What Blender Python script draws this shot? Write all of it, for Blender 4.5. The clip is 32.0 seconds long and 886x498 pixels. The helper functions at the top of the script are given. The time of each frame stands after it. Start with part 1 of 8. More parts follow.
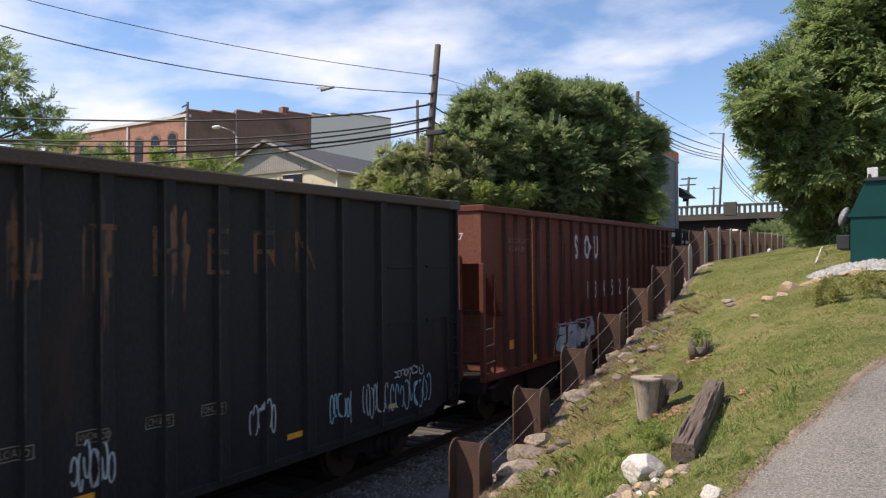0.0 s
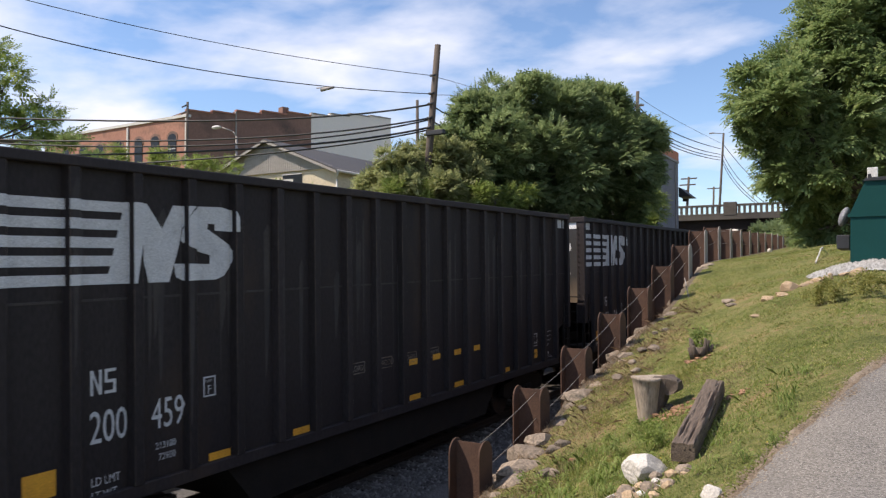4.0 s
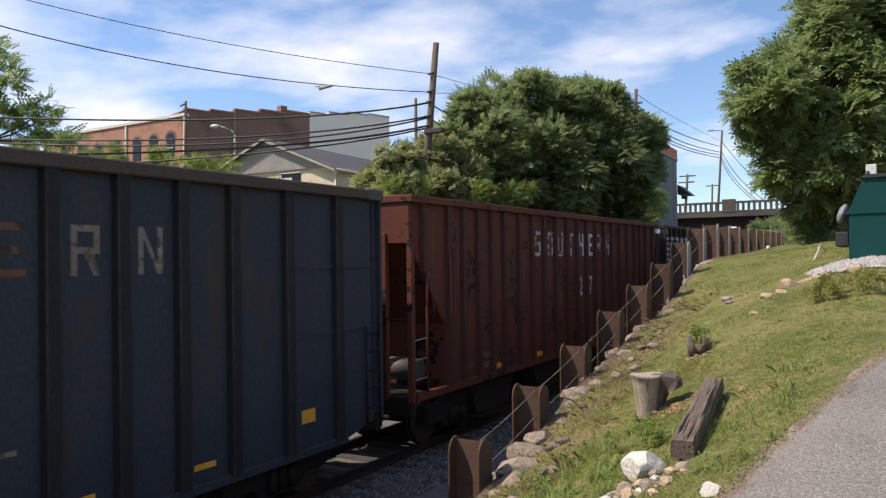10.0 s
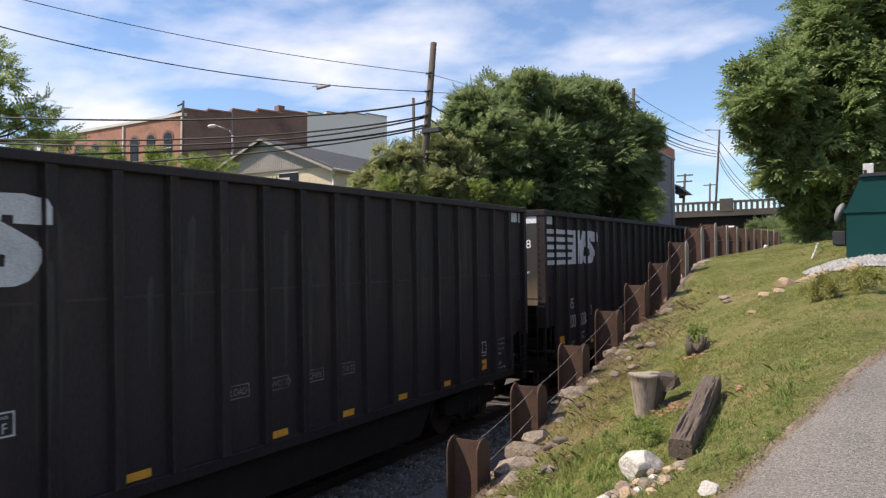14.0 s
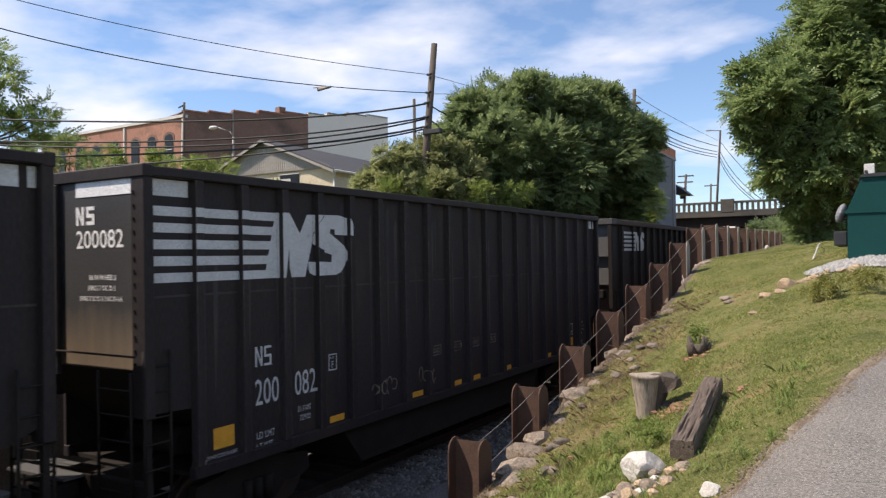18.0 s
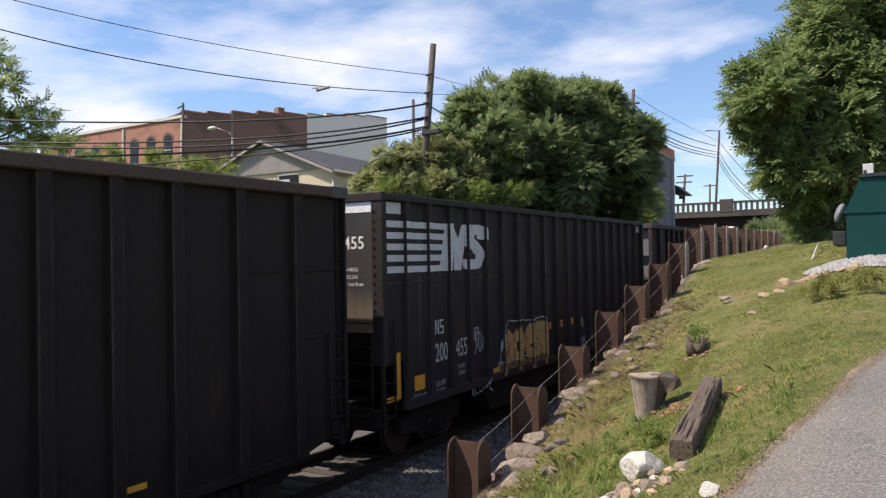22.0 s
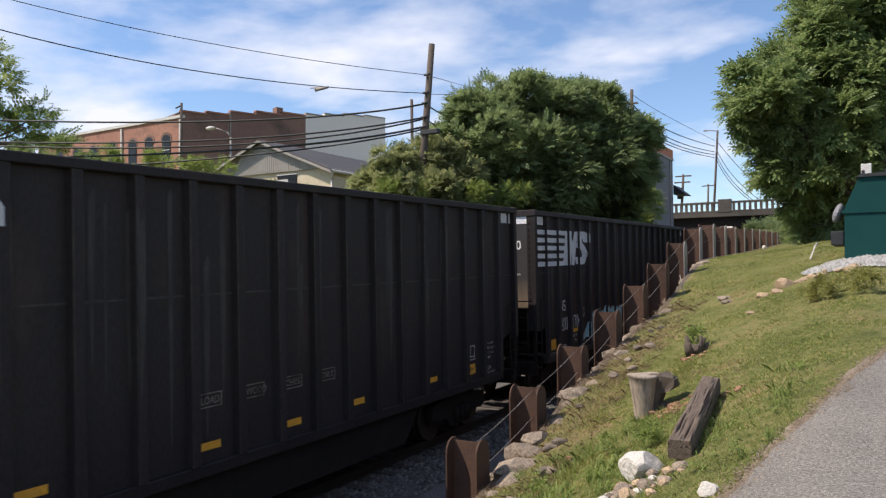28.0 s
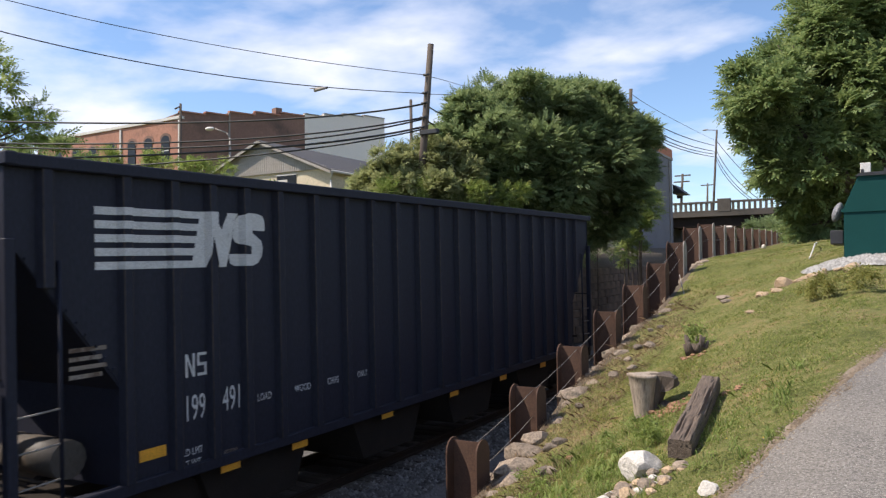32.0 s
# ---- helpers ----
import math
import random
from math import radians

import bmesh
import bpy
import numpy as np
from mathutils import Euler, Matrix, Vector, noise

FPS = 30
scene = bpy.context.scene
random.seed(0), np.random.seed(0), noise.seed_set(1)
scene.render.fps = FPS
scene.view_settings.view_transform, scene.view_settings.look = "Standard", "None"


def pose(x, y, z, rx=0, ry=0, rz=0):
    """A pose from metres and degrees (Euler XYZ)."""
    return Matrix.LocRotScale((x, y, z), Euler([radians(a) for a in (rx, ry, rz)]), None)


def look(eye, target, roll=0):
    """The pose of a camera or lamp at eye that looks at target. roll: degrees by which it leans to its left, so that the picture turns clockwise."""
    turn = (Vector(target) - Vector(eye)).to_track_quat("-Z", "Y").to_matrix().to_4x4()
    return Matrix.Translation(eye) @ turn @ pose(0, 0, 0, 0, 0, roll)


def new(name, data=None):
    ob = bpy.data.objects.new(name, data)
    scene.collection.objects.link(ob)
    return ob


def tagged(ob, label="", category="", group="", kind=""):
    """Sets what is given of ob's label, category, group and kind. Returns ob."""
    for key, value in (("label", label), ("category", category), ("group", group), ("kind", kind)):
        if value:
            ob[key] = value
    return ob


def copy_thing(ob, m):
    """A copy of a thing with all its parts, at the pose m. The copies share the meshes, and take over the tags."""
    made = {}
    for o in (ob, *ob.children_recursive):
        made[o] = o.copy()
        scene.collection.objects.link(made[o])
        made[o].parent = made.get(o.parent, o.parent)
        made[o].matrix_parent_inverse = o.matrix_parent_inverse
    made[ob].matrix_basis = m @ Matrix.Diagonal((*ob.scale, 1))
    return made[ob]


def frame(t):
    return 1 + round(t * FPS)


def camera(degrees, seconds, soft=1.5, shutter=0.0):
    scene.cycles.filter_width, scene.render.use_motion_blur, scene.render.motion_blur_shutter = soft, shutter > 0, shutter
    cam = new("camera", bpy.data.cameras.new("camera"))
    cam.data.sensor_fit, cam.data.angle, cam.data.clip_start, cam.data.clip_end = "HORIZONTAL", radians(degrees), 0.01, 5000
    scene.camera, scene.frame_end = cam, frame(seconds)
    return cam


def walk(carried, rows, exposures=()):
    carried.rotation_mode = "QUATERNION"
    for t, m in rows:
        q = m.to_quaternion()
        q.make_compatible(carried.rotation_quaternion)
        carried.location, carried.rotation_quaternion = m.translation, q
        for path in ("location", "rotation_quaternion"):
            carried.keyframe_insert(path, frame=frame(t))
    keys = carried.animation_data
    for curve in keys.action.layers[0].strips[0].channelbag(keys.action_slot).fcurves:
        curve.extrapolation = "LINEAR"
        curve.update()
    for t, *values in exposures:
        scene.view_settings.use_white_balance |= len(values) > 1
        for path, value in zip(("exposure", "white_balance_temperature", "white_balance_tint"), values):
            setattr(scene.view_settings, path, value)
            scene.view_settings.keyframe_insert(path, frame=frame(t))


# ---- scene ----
# ---------------------------------------------------------------- camera
EYE = Vector((0.0, 0.0, 3.7))
cam = camera(60, 32.0, soft=1.3, shutter=0.12)


def aim(yaw, pitch, roll):
    y, p = radians(yaw), radians(pitch)
    way = Vector((-math.sin(y) * math.cos(p), math.cos(y) * math.cos(p), math.sin(p)))
    return look(EYE, EYE + way * 10, roll)


PATH = [
    (0.0, 30.481, 1.746, -0.080),
    (0.5, 30.465, 1.738, -0.104),
    (1.0, 30.449, 1.730, -0.140),
    (1.5, 30.457, 1.731, -0.140),
    (2.0, 30.471, 1.741, -0.118),
    (2.5, 30.486, 1.750, -0.111),
    (3.0, 30.501, 1.755, -0.109),
    (3.5, 30.482, 1.758, -0.100),
    (5.5, 30.478, 1.707, -0.145),
    (6.0, 30.457, 1.729, -0.202),
    (6.5, 30.458, 1.731, -0.228),
    (7.0, 30.477, 1.717, -0.258),
    (7.5, 30.495, 1.702, -0.256),
    (8.0, 30.504, 1.695, -0.224),
    (8.5, 30.522, 1.671, -0.231),
    (9.0, 30.552, 1.638, -0.257),
    (9.5, 30.521, 1.621, -0.278),
    (10.0, 30.400, 1.618, -0.294),
    (10.5, 30.286, 1.610, -0.305),
    (11.0, 30.239, 1.582, -0.342),
    (11.5, 30.235, 1.563, -0.387),
    (12.0, 30.237, 1.579, -0.401),
    (12.5, 30.233, 1.608, -0.398),
    (13.0, 30.229, 1.617, -0.392),
    (13.5, 30.230, 1.607, -0.391),
    (14.0, 30.243, 1.587, -0.383),
    (14.5, 30.266, 1.554, -0.368),
    (16.5, 30.311, 1.674, -0.445),
    (17.0, 30.316, 1.649, -0.442),
    (17.5, 30.327, 1.647, -0.465),
    (18.0, 30.316, 1.670, -0.479),
    (18.5, 30.300, 1.704, -0.457),
    (19.0, 30.292, 1.718, -0.468),
    (19.5, 30.275, 1.700, -0.519),
    (20.0, 30.264, 1.678, -0.543),
    (20.5, 30.264, 1.673, -0.539),
    (21.0, 30.262, 1.684, -0.541),
    (21.5, 30.256, 1.696, -0.548),
    (22.0, 30.255, 1.694, -0.542),
    (22.5, 30.261, 1.683, -0.539),
    (23.0, 30.271, 1.672, -0.549),
    (23.5, 30.270, 1.666, -0.556),
    (24.0, 30.262, 1.674, -0.542),
    (24.5, 30.266, 1.673, -0.536),
    (25.0, 30.270, 1.655, -0.539),
    (25.5, 30.257, 1.643, -0.525),
    (27.5, 30.150, 1.726, -0.535),
    (28.0, 30.143, 1.694, -0.550),
    (28.5, 30.144, 1.676, -0.564),
    (29.0, 30.149, 1.672, -0.585),
    (29.5, 30.161, 1.662, -0.611),
    (30.0, 30.185, 1.658, -0.627),
    (30.5, 30.200, 1.662, -0.645),
    (31.0, 30.180, 1.675, -0.665),
    (31.5, 30.140, 1.698, -0.681),
    (32.0, 30.109, 1.696, -0.707),
]
walk(cam, [(t, aim(a, b, c)) for t, a, b, c in PATH], exposures=[(0, 0.63, 6700, 16), (26, 0.63, 6700, 16), (27.6, 0.56, 6650, 16), (28.1, 0.55, 6600, 15), (28.9, 0.69, 6600, 15), (32, 0.69, 6600, 15)])

# ---------------------------------------------------------------- light
SUN_EL, SUN_AZ = 50.0, 235.0  # degrees; azimuth clockwise from +Y


def make_world():
    w = bpy.data.worlds.new("sky")
    scene.world = w
    w.use_nodes = True
    nt = w.node_tree
    nt.nodes.clear()
    out = nt.nodes.new("ShaderNodeOutputWorld")
    bg = nt.nodes.new("ShaderNodeBackground")
    sky = nt.nodes.new("ShaderNodeTexSky")
    sky.sky_type, sky.sun_disc = "NISHITA", False
    sky.sun_elevation, sky.sun_rotation = radians(SUN_EL), radians(SUN_AZ)
    sky.air_density, sky.dust_density, sky.ozone_density = 1.0, 0.15, 4.5
    bg.inputs["Strength"].default_value = 0.115
    tc = nt.nodes.new("ShaderNodeTexCoord")
    sep = nt.nodes.new("ShaderNodeSeparateXYZ")
    nt.links.new(tc.outputs["Generated"], sep.inputs[0])

    def op(kind, a, b):
        n = nt.nodes.new("ShaderNodeMath")
        n.operation = kind
        for i, v in enumerate((a, b)):
            if isinstance(v, (int, float)):
                n.inputs[i].default_value = v
            else:
                nt.links.new(v, n.inputs[i])
        return n.outputs[0]

    h = op("MAXIMUM", op("ADD", sep.outputs[2], 0.13), 0.02)
    u, v = op("DIVIDE", sep.outputs[0], h), op("DIVIDE", sep.outputs[1], h)
    comb = nt.nodes.new("ShaderNodeCombineXYZ")
    nt.links.new(u, comb.inputs[0])
    nt.links.new(v, comb.inputs[1])
    mapn = nt.nodes.new("ShaderNodeMapping")
    mapn.inputs["Location"].default_value = (1.7, 0.4, 0.0)
    mapn.inputs["Rotation"].default_value = (0, 0, radians(28))
    mapn.inputs["Scale"].default_value = (1.0, 1.15, 1.0)
    nt.links.new(comb.outputs[0], mapn.inputs[0])
    n1 = nt.nodes.new("ShaderNodeTexNoise")
    n1.inputs["Scale"].default_value, n1.inputs["Detail"].default_value, n1.inputs["Roughness"].default_value = 1.5, 10.0, 0.52
    n1.inputs["Distortion"].default_value = 0.1
    nt.links.new(mapn.outputs[0], n1.inputs[0])
    # cloud banks and clear stretches: azimuth left of +Y and elevation in degrees, half widths, weight
    az = op("MULTIPLY", op("ARCTAN2", op("MULTIPLY", sep.outputs[0], -1.0), sep.outputs[1]), 57.3)
    el = op("MULTIPLY", op("ARCSINE", sep.outputs[2], 0.0), 57.3)
    total = n1.outputs["Fac"]
    for a0, e0, wa, we, k in ((51, 15.8, 13, 3.0, 0.10), (33, 17.4, 8, 2.8, 0.10), (56, 10.6, 7, 1.8, 0.10), (44, 11.6, 8, 1.4, -0.09), (17, 15.4, 7, 2.0, 0.07), (10, 12.2, 9, 2.6, -0.15), (12, 9.0, 6, 1.3, 0.06), (12, 5.0, 9, 2.2, -0.12), (23.4, 14.4, 3.2, 0.9, 0.10), (26.5, 12.3, 4, 1.0, -0.06), (20.5, 18.6, 3, 1.2, -0.10), (2, 16, 6, 3, -0.06)):
        p, q = op("DIVIDE", op("SUBTRACT", az, a0), wa), op("DIVIDE", op("SUBTRACT", el, e0), we)
        total = op("ADD", total, op("MULTIPLY", op("EXPONENT", op("MULTIPLY", op("ADD", op("MULTIPLY", p, p), op("MULTIPLY", q, q)), -1.0), 0.0), k))
    ramp = nt.nodes.new("ShaderNodeValToRGB")
    ramp.color_ramp.elements[0].position, ramp.color_ramp.elements[1].position = 0.455, 0.72
    nt.links.new(total, ramp.inputs[0])
    mix = nt.nodes.new("ShaderNodeMix")
    mix.data_type = "RGBA"
    nt.links.new(ramp.outputs[0], mix.inputs["Factor"])
    deep = nt.nodes.new("ShaderNodeMix")
    deep.data_type, deep.blend_type = "RGBA", "MULTIPLY"
    deep.inputs["Factor"].default_value = 1.0
    nt.links.new(sky.outputs[0], deep.inputs["A"])
    deep.inputs["B"].default_value = (0.985, 1.0, 1.005, 1)
    nt.links.new(deep.outputs["Result"], mix.inputs["A"])
    mix.inputs["B"].default_value = (5.5, 5.85, 6.5, 1)
    nt.links.new(mix.outputs["Result"], bg.inputs["Color"])
    nt.links.new(bg.outputs[0], out.inputs[0])


make_world()
sun = new("sun", bpy.data.lights.new("sun", "SUN"))
sun.data.energy, sun.data.angle, sun.data.color = 4.0, radians(0.53), (1.0, 0.92, 0.79)
_s = Vector((math.sin(radians(SUN_AZ)) * math.cos(radians(SUN_EL)), math.cos(radians(SUN_AZ)) * math.cos(radians(SUN_EL)), math.sin(radians(SUN_EL))))
sun.matrix_world = look(_s * 50, (0, 0, 0))


# ---------------------------------------------------------------- materials
def surface(name, base, alt, scale=1.5, fine=40.0, rough=0.7, metal=0.0, bump=0.15, stain=None, amount=0.5, jitter=0.0, stretch=(1, 1, 1), grit=0.35, gloss=0.5):
    """base and alt mixed by a large noise, grained by a fine one; stain: (colour, noise scale, threshold, softness)."""
    m = bpy.data.materials.new(name)
    m.use_nodes = True
    nt = m.node_tree
    bsdf = nt.nodes["Principled BSDF"]
    tc = nt.nodes.new("ShaderNodeTexCoord")
    mp = nt.nodes.new("ShaderNodeMapping")
    mp.inputs["Scale"].default_value = stretch
    nt.links.new(tc.outputs["Object"], mp.inputs[0])

    def tex(s, detail=5.0, r=0.6):
        n = nt.nodes.new("ShaderNodeTexNoise")
        n.inputs["Scale"].default_value, n.inputs["Detail"].default_value, n.inputs["Roughness"].default_value = s, detail, r
        nt.links.new(mp.outputs[0], n.inputs[0])
        return n.outputs["Fac"]

    def mixer(fac, a, b, blend="MIX"):
        n = nt.nodes.new("ShaderNodeMix")
        n.data_type, n.blend_type = "RGBA", blend
        for key, v in (("Factor", fac), ("A", a), ("B", b)):
            if isinstance(v, tuple):
                n.inputs[key].default_value = (*v, 1)
            elif isinstance(v, float):
                n.inputs[key].default_value = v
            else:
                nt.links.new(v, n.inputs[key])
        return n.outputs["Result"]

    def ramp(fac, a, b):
        n = nt.nodes.new("ShaderNodeMapRange")
        n.inputs["From Min"].default_value, n.inputs["From Max"].default_value = a, b
        nt.links.new(fac, n.inputs["Value"])
        return n.outputs["Result"]

    big, small = tex(scale), tex(fine, 3.0)
    col = mixer(ramp(big, 0.5 - amount * 0.5, 0.5 + amount * 0.5), base, alt)
    shade = ramp(small, 0.25, 0.75)
    g = nt.nodes.new("ShaderNodeMapRange")
    g.inputs["To Min"].default_value, g.inputs["To Max"].default_value = 1.0 - grit, 1.0 + grit
    nt.links.new(shade, g.inputs["Value"])
    gray = nt.nodes.new("ShaderNodeCombineColor")
    for i in range(3):
        nt.links.new(g.outputs[0], gray.inputs[i])
    col = mixer(1.0, col, gray.outputs[0], "MULTIPLY")
    rsock = None
    if stain:
        sc, ss, th, soft = stain
        f = ramp(tex(ss, 8.0, 0.65), th, th + soft)
        col = mixer(f, col, sc)
        rsock = f
    if jitter:
        info = nt.nodes.new("ShaderNodeObjectInfo")
        hsv = nt.nodes.new("ShaderNodeHueSaturation")
        j = nt.nodes.new("ShaderNodeMapRange")
        j.inputs["To Min"].default_value, j.inputs["To Max"].default_value = 1 - jitter, 1 + jitter
        nt.links.new(info.outputs["Random"], j.inputs["Value"])
        nt.links.new(j.outputs[0], hsv.inputs["Value"])
        nt.links.new(col, hsv.inputs["Color"])
        col = hsv.outputs[0]
    nt.links.new(col, bsdf.inputs["Base Color"])
    r = nt.nodes.new("ShaderNodeMapRange")
    r.inputs["To Min"].default_value, r.inputs["To Max"].default_value = max(0.05, rough - 0.12), min(1.0, rough + 0.12)
    nt.links.new(big, r.inputs["Value"])
    nt.links.new(r.outputs[0], bsdf.inputs["Roughness"])
    bsdf.inputs["Metallic"].default_value = metal
    bsdf.inputs["Specular IOR Level"].default_value = gloss
    if bump:
        bn = nt.nodes.new("ShaderNodeBump")
        bn.inputs["Strength"].default_value, bn.inputs["Distance"].default_value = bump, 0.02
        nt.links.new(small, bn.inputs["Height"])
        nt.links.new(bn.outputs[0], bsdf.inputs["Normal"])
    return m


def leafmat(name, a, b, c):
    """Leaf colours vary leaf by leaf; a little light comes through."""
    m = bpy.data.materials.new(name)
    m.use_nodes = True
    nt = m.node_tree
    bsdf = nt.nodes["Principled BSDF"]
    geo = nt.nodes.new("ShaderNodeNewGeometry")
    r = nt.nodes.new("ShaderNodeValToRGB")
    r.color_ramp.elements[0].color, r.color_ramp.elements[1].color = (*a, 1), (*c, 1)
    e = r.color_ramp.elements.new(0.55)
    e.color = (*b, 1)
    nt.links.new(geo.outputs["Random Per Island"], r.inputs[0])
    nt.links.new(r.outputs[0], bsdf.inputs["Base Color"])
    bsdf.inputs["Roughness"].default_value = 0.55
    bsdf.inputs["Specular IOR Level"].default_value = 0.3
    tr = nt.nodes.new("ShaderNodeBsdfTranslucent")
    nt.links.new(r.outputs[0], tr.inputs["Color"])
    mx = nt.nodes.new("ShaderNodeMixShader")
    mx.inputs[0].default_value = 0.5
    nt.links.new(bsdf.outputs[0], mx.inputs[1])
    nt.links.new(tr.outputs[0], mx.inputs[2])
    nt.links.new(mx.outputs[0], nt.nodes["Material Output"].inputs[0])
    return m


M = {}
M["black"] = surface("black_paint", (0.0195, 0.0160, 0.0176), (0.0340, 0.0270, 0.0262), 0.7, 30, 0.62, 0, 0.08, ((0.056, 0.038, 0.028), 0.9, 0.55, 0.22), stretch=(1, 1, 0.35), jitter=0.18, gloss=0.2)
M["blackrust"] = surface("brown_black_paint", (0.0129, 0.0095, 0.0085), (0.0204, 0.0143, 0.0116), 0.8, 30, 0.68, 0, 0.1, ((0.050, 0.028, 0.017), 1.4, 0.60, 0.22), stretch=(1, 1, 0.3), gloss=0.2)
M["bluegrey"] = surface("blue_grey_paint", (0.0250, 0.0325, 0.0475), (0.0400, 0.0430, 0.0510), 0.8, 30, 0.7, 0, 0.1, ((0.065, 0.040, 0.022), 1.1, 0.54, 0.16), stretch=(1, 1, 0.4), gloss=0.2)
M["greyrust"] = surface("grey_rusty_paint", (0.026, 0.032, 0.042), (0.050, 0.045, 0.044), 0.9, 30, 0.7, 0, 0.1, ((0.110, 0.055, 0.028), 1.3, 0.47, 0.16), stretch=(1, 1, 0.4), gloss=0.2)
M["red"] = surface("oxide_red_paint", (0.105, 0.030, 0.020), (0.135, 0.040, 0.026), 0.7, 30, 0.65, 0, 0.1, ((0.065, 0.022, 0.016), 1.0, 0.58, 0.25), stretch=(1, 1, 0.35), gloss=0.2)
M["redspot"] = surface("oxide_red_flaking_paint", (0.120, 0.034, 0.021), (0.088, 0.027, 0.018), 0.7, 30, 0.68, 0, 0.12, stretch=(1, 1, 0.7), gloss=0.2)


def flaked_spots(m, colour, size, cluster, cover):
    """Round flaked spots that crowd together in places."""
    nt = m.node_tree
    bsdf = nt.nodes["Principled BSDF"]
    src = bsdf.inputs["Base Color"].links[0].from_socket
    tc = nt.nodes.new("ShaderNodeTexCoord")
    nz = nt.nodes.new("ShaderNodeTexNoise")
    nz.inputs["Scale"].default_value, nz.inputs["Detail"].default_value = 9.0, 3.0
    nt.links.new(tc.outputs["Object"], nz.inputs[0])
    warp = nt.nodes.new("ShaderNodeVectorMath")
    warp.operation = "MULTIPLY_ADD"
    nt.links.new(nz.outputs["Color"], warp.inputs[0])
    warp.inputs[1].default_value = (0.08, 0.08, 0.08)
    nt.links.new(tc.outputs["Object"], warp.inputs[2])
    vo = nt.nodes.new("ShaderNodeTexVoronoi")
    vo.inputs["Scale"].default_value = size
    nt.links.new(warp.outputs[0], vo.inputs["Vector"])
    big = nt.nodes.new("ShaderNodeTexNoise")
    big.inputs["Scale"].default_value, big.inputs["Detail"].default_value = cluster, 4.0
    nt.links.new(tc.outputs["Object"], big.inputs[0])
    lim = nt.nodes.new("ShaderNodeMapRange")
    lim.inputs["From Min"].default_value, lim.inputs["From Max"].default_value = cover, cover + 0.16
    lim.inputs["To Min"].default_value, lim.inputs["To Max"].default_value = 0.0, 0.62
    nt.links.new(big.outputs["Fac"], lim.inputs["Value"])
    sub = nt.nodes.new("ShaderNodeMath")
    sub.operation = "SUBTRACT"
    nt.links.new(lim.outputs[0], sub.inputs[0])
    nt.links.new(vo.outputs["Distance"], sub.inputs[1])
    edge = nt.nodes.new("ShaderNodeMapRange")
    edge.inputs["From Min"].default_value, edge.inputs["From Max"].default_value = 0.0, 0.05
    nt.links.new(sub.outputs[0], edge.inputs["Value"])
    mx = nt.nodes.new("ShaderNodeMix")
    mx.data_type = "RGBA"
    nt.links.new(edge.outputs[0], mx.inputs["Factor"])
    nt.links.new(src, mx.inputs["A"])
    mx.inputs["B"].default_value = (*colour, 1)
    nt.links.new(mx.outputs["Result"], bsdf.inputs["Base Color"])


flaked_spots(M["redspot"], (0.016, 0.010, 0.009), 6.5, 0.9, 0.47)
# faded red for the hopper ends, lightened further to imitate sunlight on them
M["redend"] = surface("faded_sunlit_red_paint", (0.190, 0.072, 0.050), (0.155, 0.054, 0.036), 0.8, 30, 0.7, 0, 0.08, ((0.110, 0.040, 0.026), 1.1, 0.57, 0.2), stretch=(1, 1, 0.5), gloss=0.2)
M["redrib"] = surface("dark_red_brown_rib_paint", (0.060, 0.0195, 0.014), (0.080, 0.026, 0.018), 0.9, 30, 0.7, 0, 0.1, ((0.030, 0.014, 0.011), 1.2, 0.53, 0.2), stretch=(1, 1, 0.35), gloss=0.2)
M["navy"] = surface("navy_black_paint", (0.0114, 0.0130, 0.0246), (0.0174, 0.0192, 0.0318), 0.7, 30, 0.62, 0, 0.08, ((0.05, 0.033, 0.024), 1.3, 0.64, 0.2), stretch=(1, 1, 0.35), gloss=0.25)
M["darkmix"] = surface("faded_black_paint", (0.0167, 0.0152, 0.0174), (0.0254, 0.0217, 0.0225), 0.8, 30, 0.7, 0, 0.1, ((0.050, 0.025, 0.015), 1.2, 0.59, 0.2), stretch=(1, 1, 0.35), gloss=0.2)
M["ribwear"] = surface("worn_rib_edge", (0.018, 0.015, 0.014), (0.030, 0.023, 0.020), 2.0, 30, 0.7, 0, 0.05, ((0.115, 0.085, 0.065), 2.2, 0.47, 0.14), stretch=(1, 1, 0.4), gloss=0.3)
M["under"] = surface("grimy_steel", (0.016, 0.0135, 0.012), (0.030, 0.024, 0.020), 3, 60, 0.8, 0.2, 0.2, gloss=0.2)
M["wheel"] = surface("wheel_steel", (0.05, 0.04, 0.035), (0.09, 0.06, 0.045), 4, 60, 0.6, 0.6, 0.1)
# side lettering: white greyed for the shaded flank, plus worn spots
M["white"] = surface("white_stencil", (0.56, 0.56, 0.56), (0.44, 0.44, 0.445), 3, 60, 0.6, 0, 0.0, ((0.16, 0.145, 0.14), 3.0, 0.66, 0.12))
# end lettering: the same white made brighter for sun on the ends
M["sunlitwhite"] = surface("sunlit_white_paint", (0.80, 0.80, 0.79), (0.72, 0.72, 0.71), 3, 60, 0.55, 0, 0.0)
M["worn"] = surface("worn_white_stencil", (0.2304, 0.2088, 0.1872), (0.1440, 0.0936, 0.0576), 4, 60, 0.7, 0, 0.0, ((0.0720, 0.0432, 0.0288), 5.0, 0.50, 0.1))
M["rustletter"] = surface("rust_bleeding_letters", (0.15, 0.062, 0.026), (0.085, 0.042, 0.024), 4, 60, 0.8, 0, 0.0, ((0.022, 0.018, 0.017), 4.5, 0.49, 0.08))
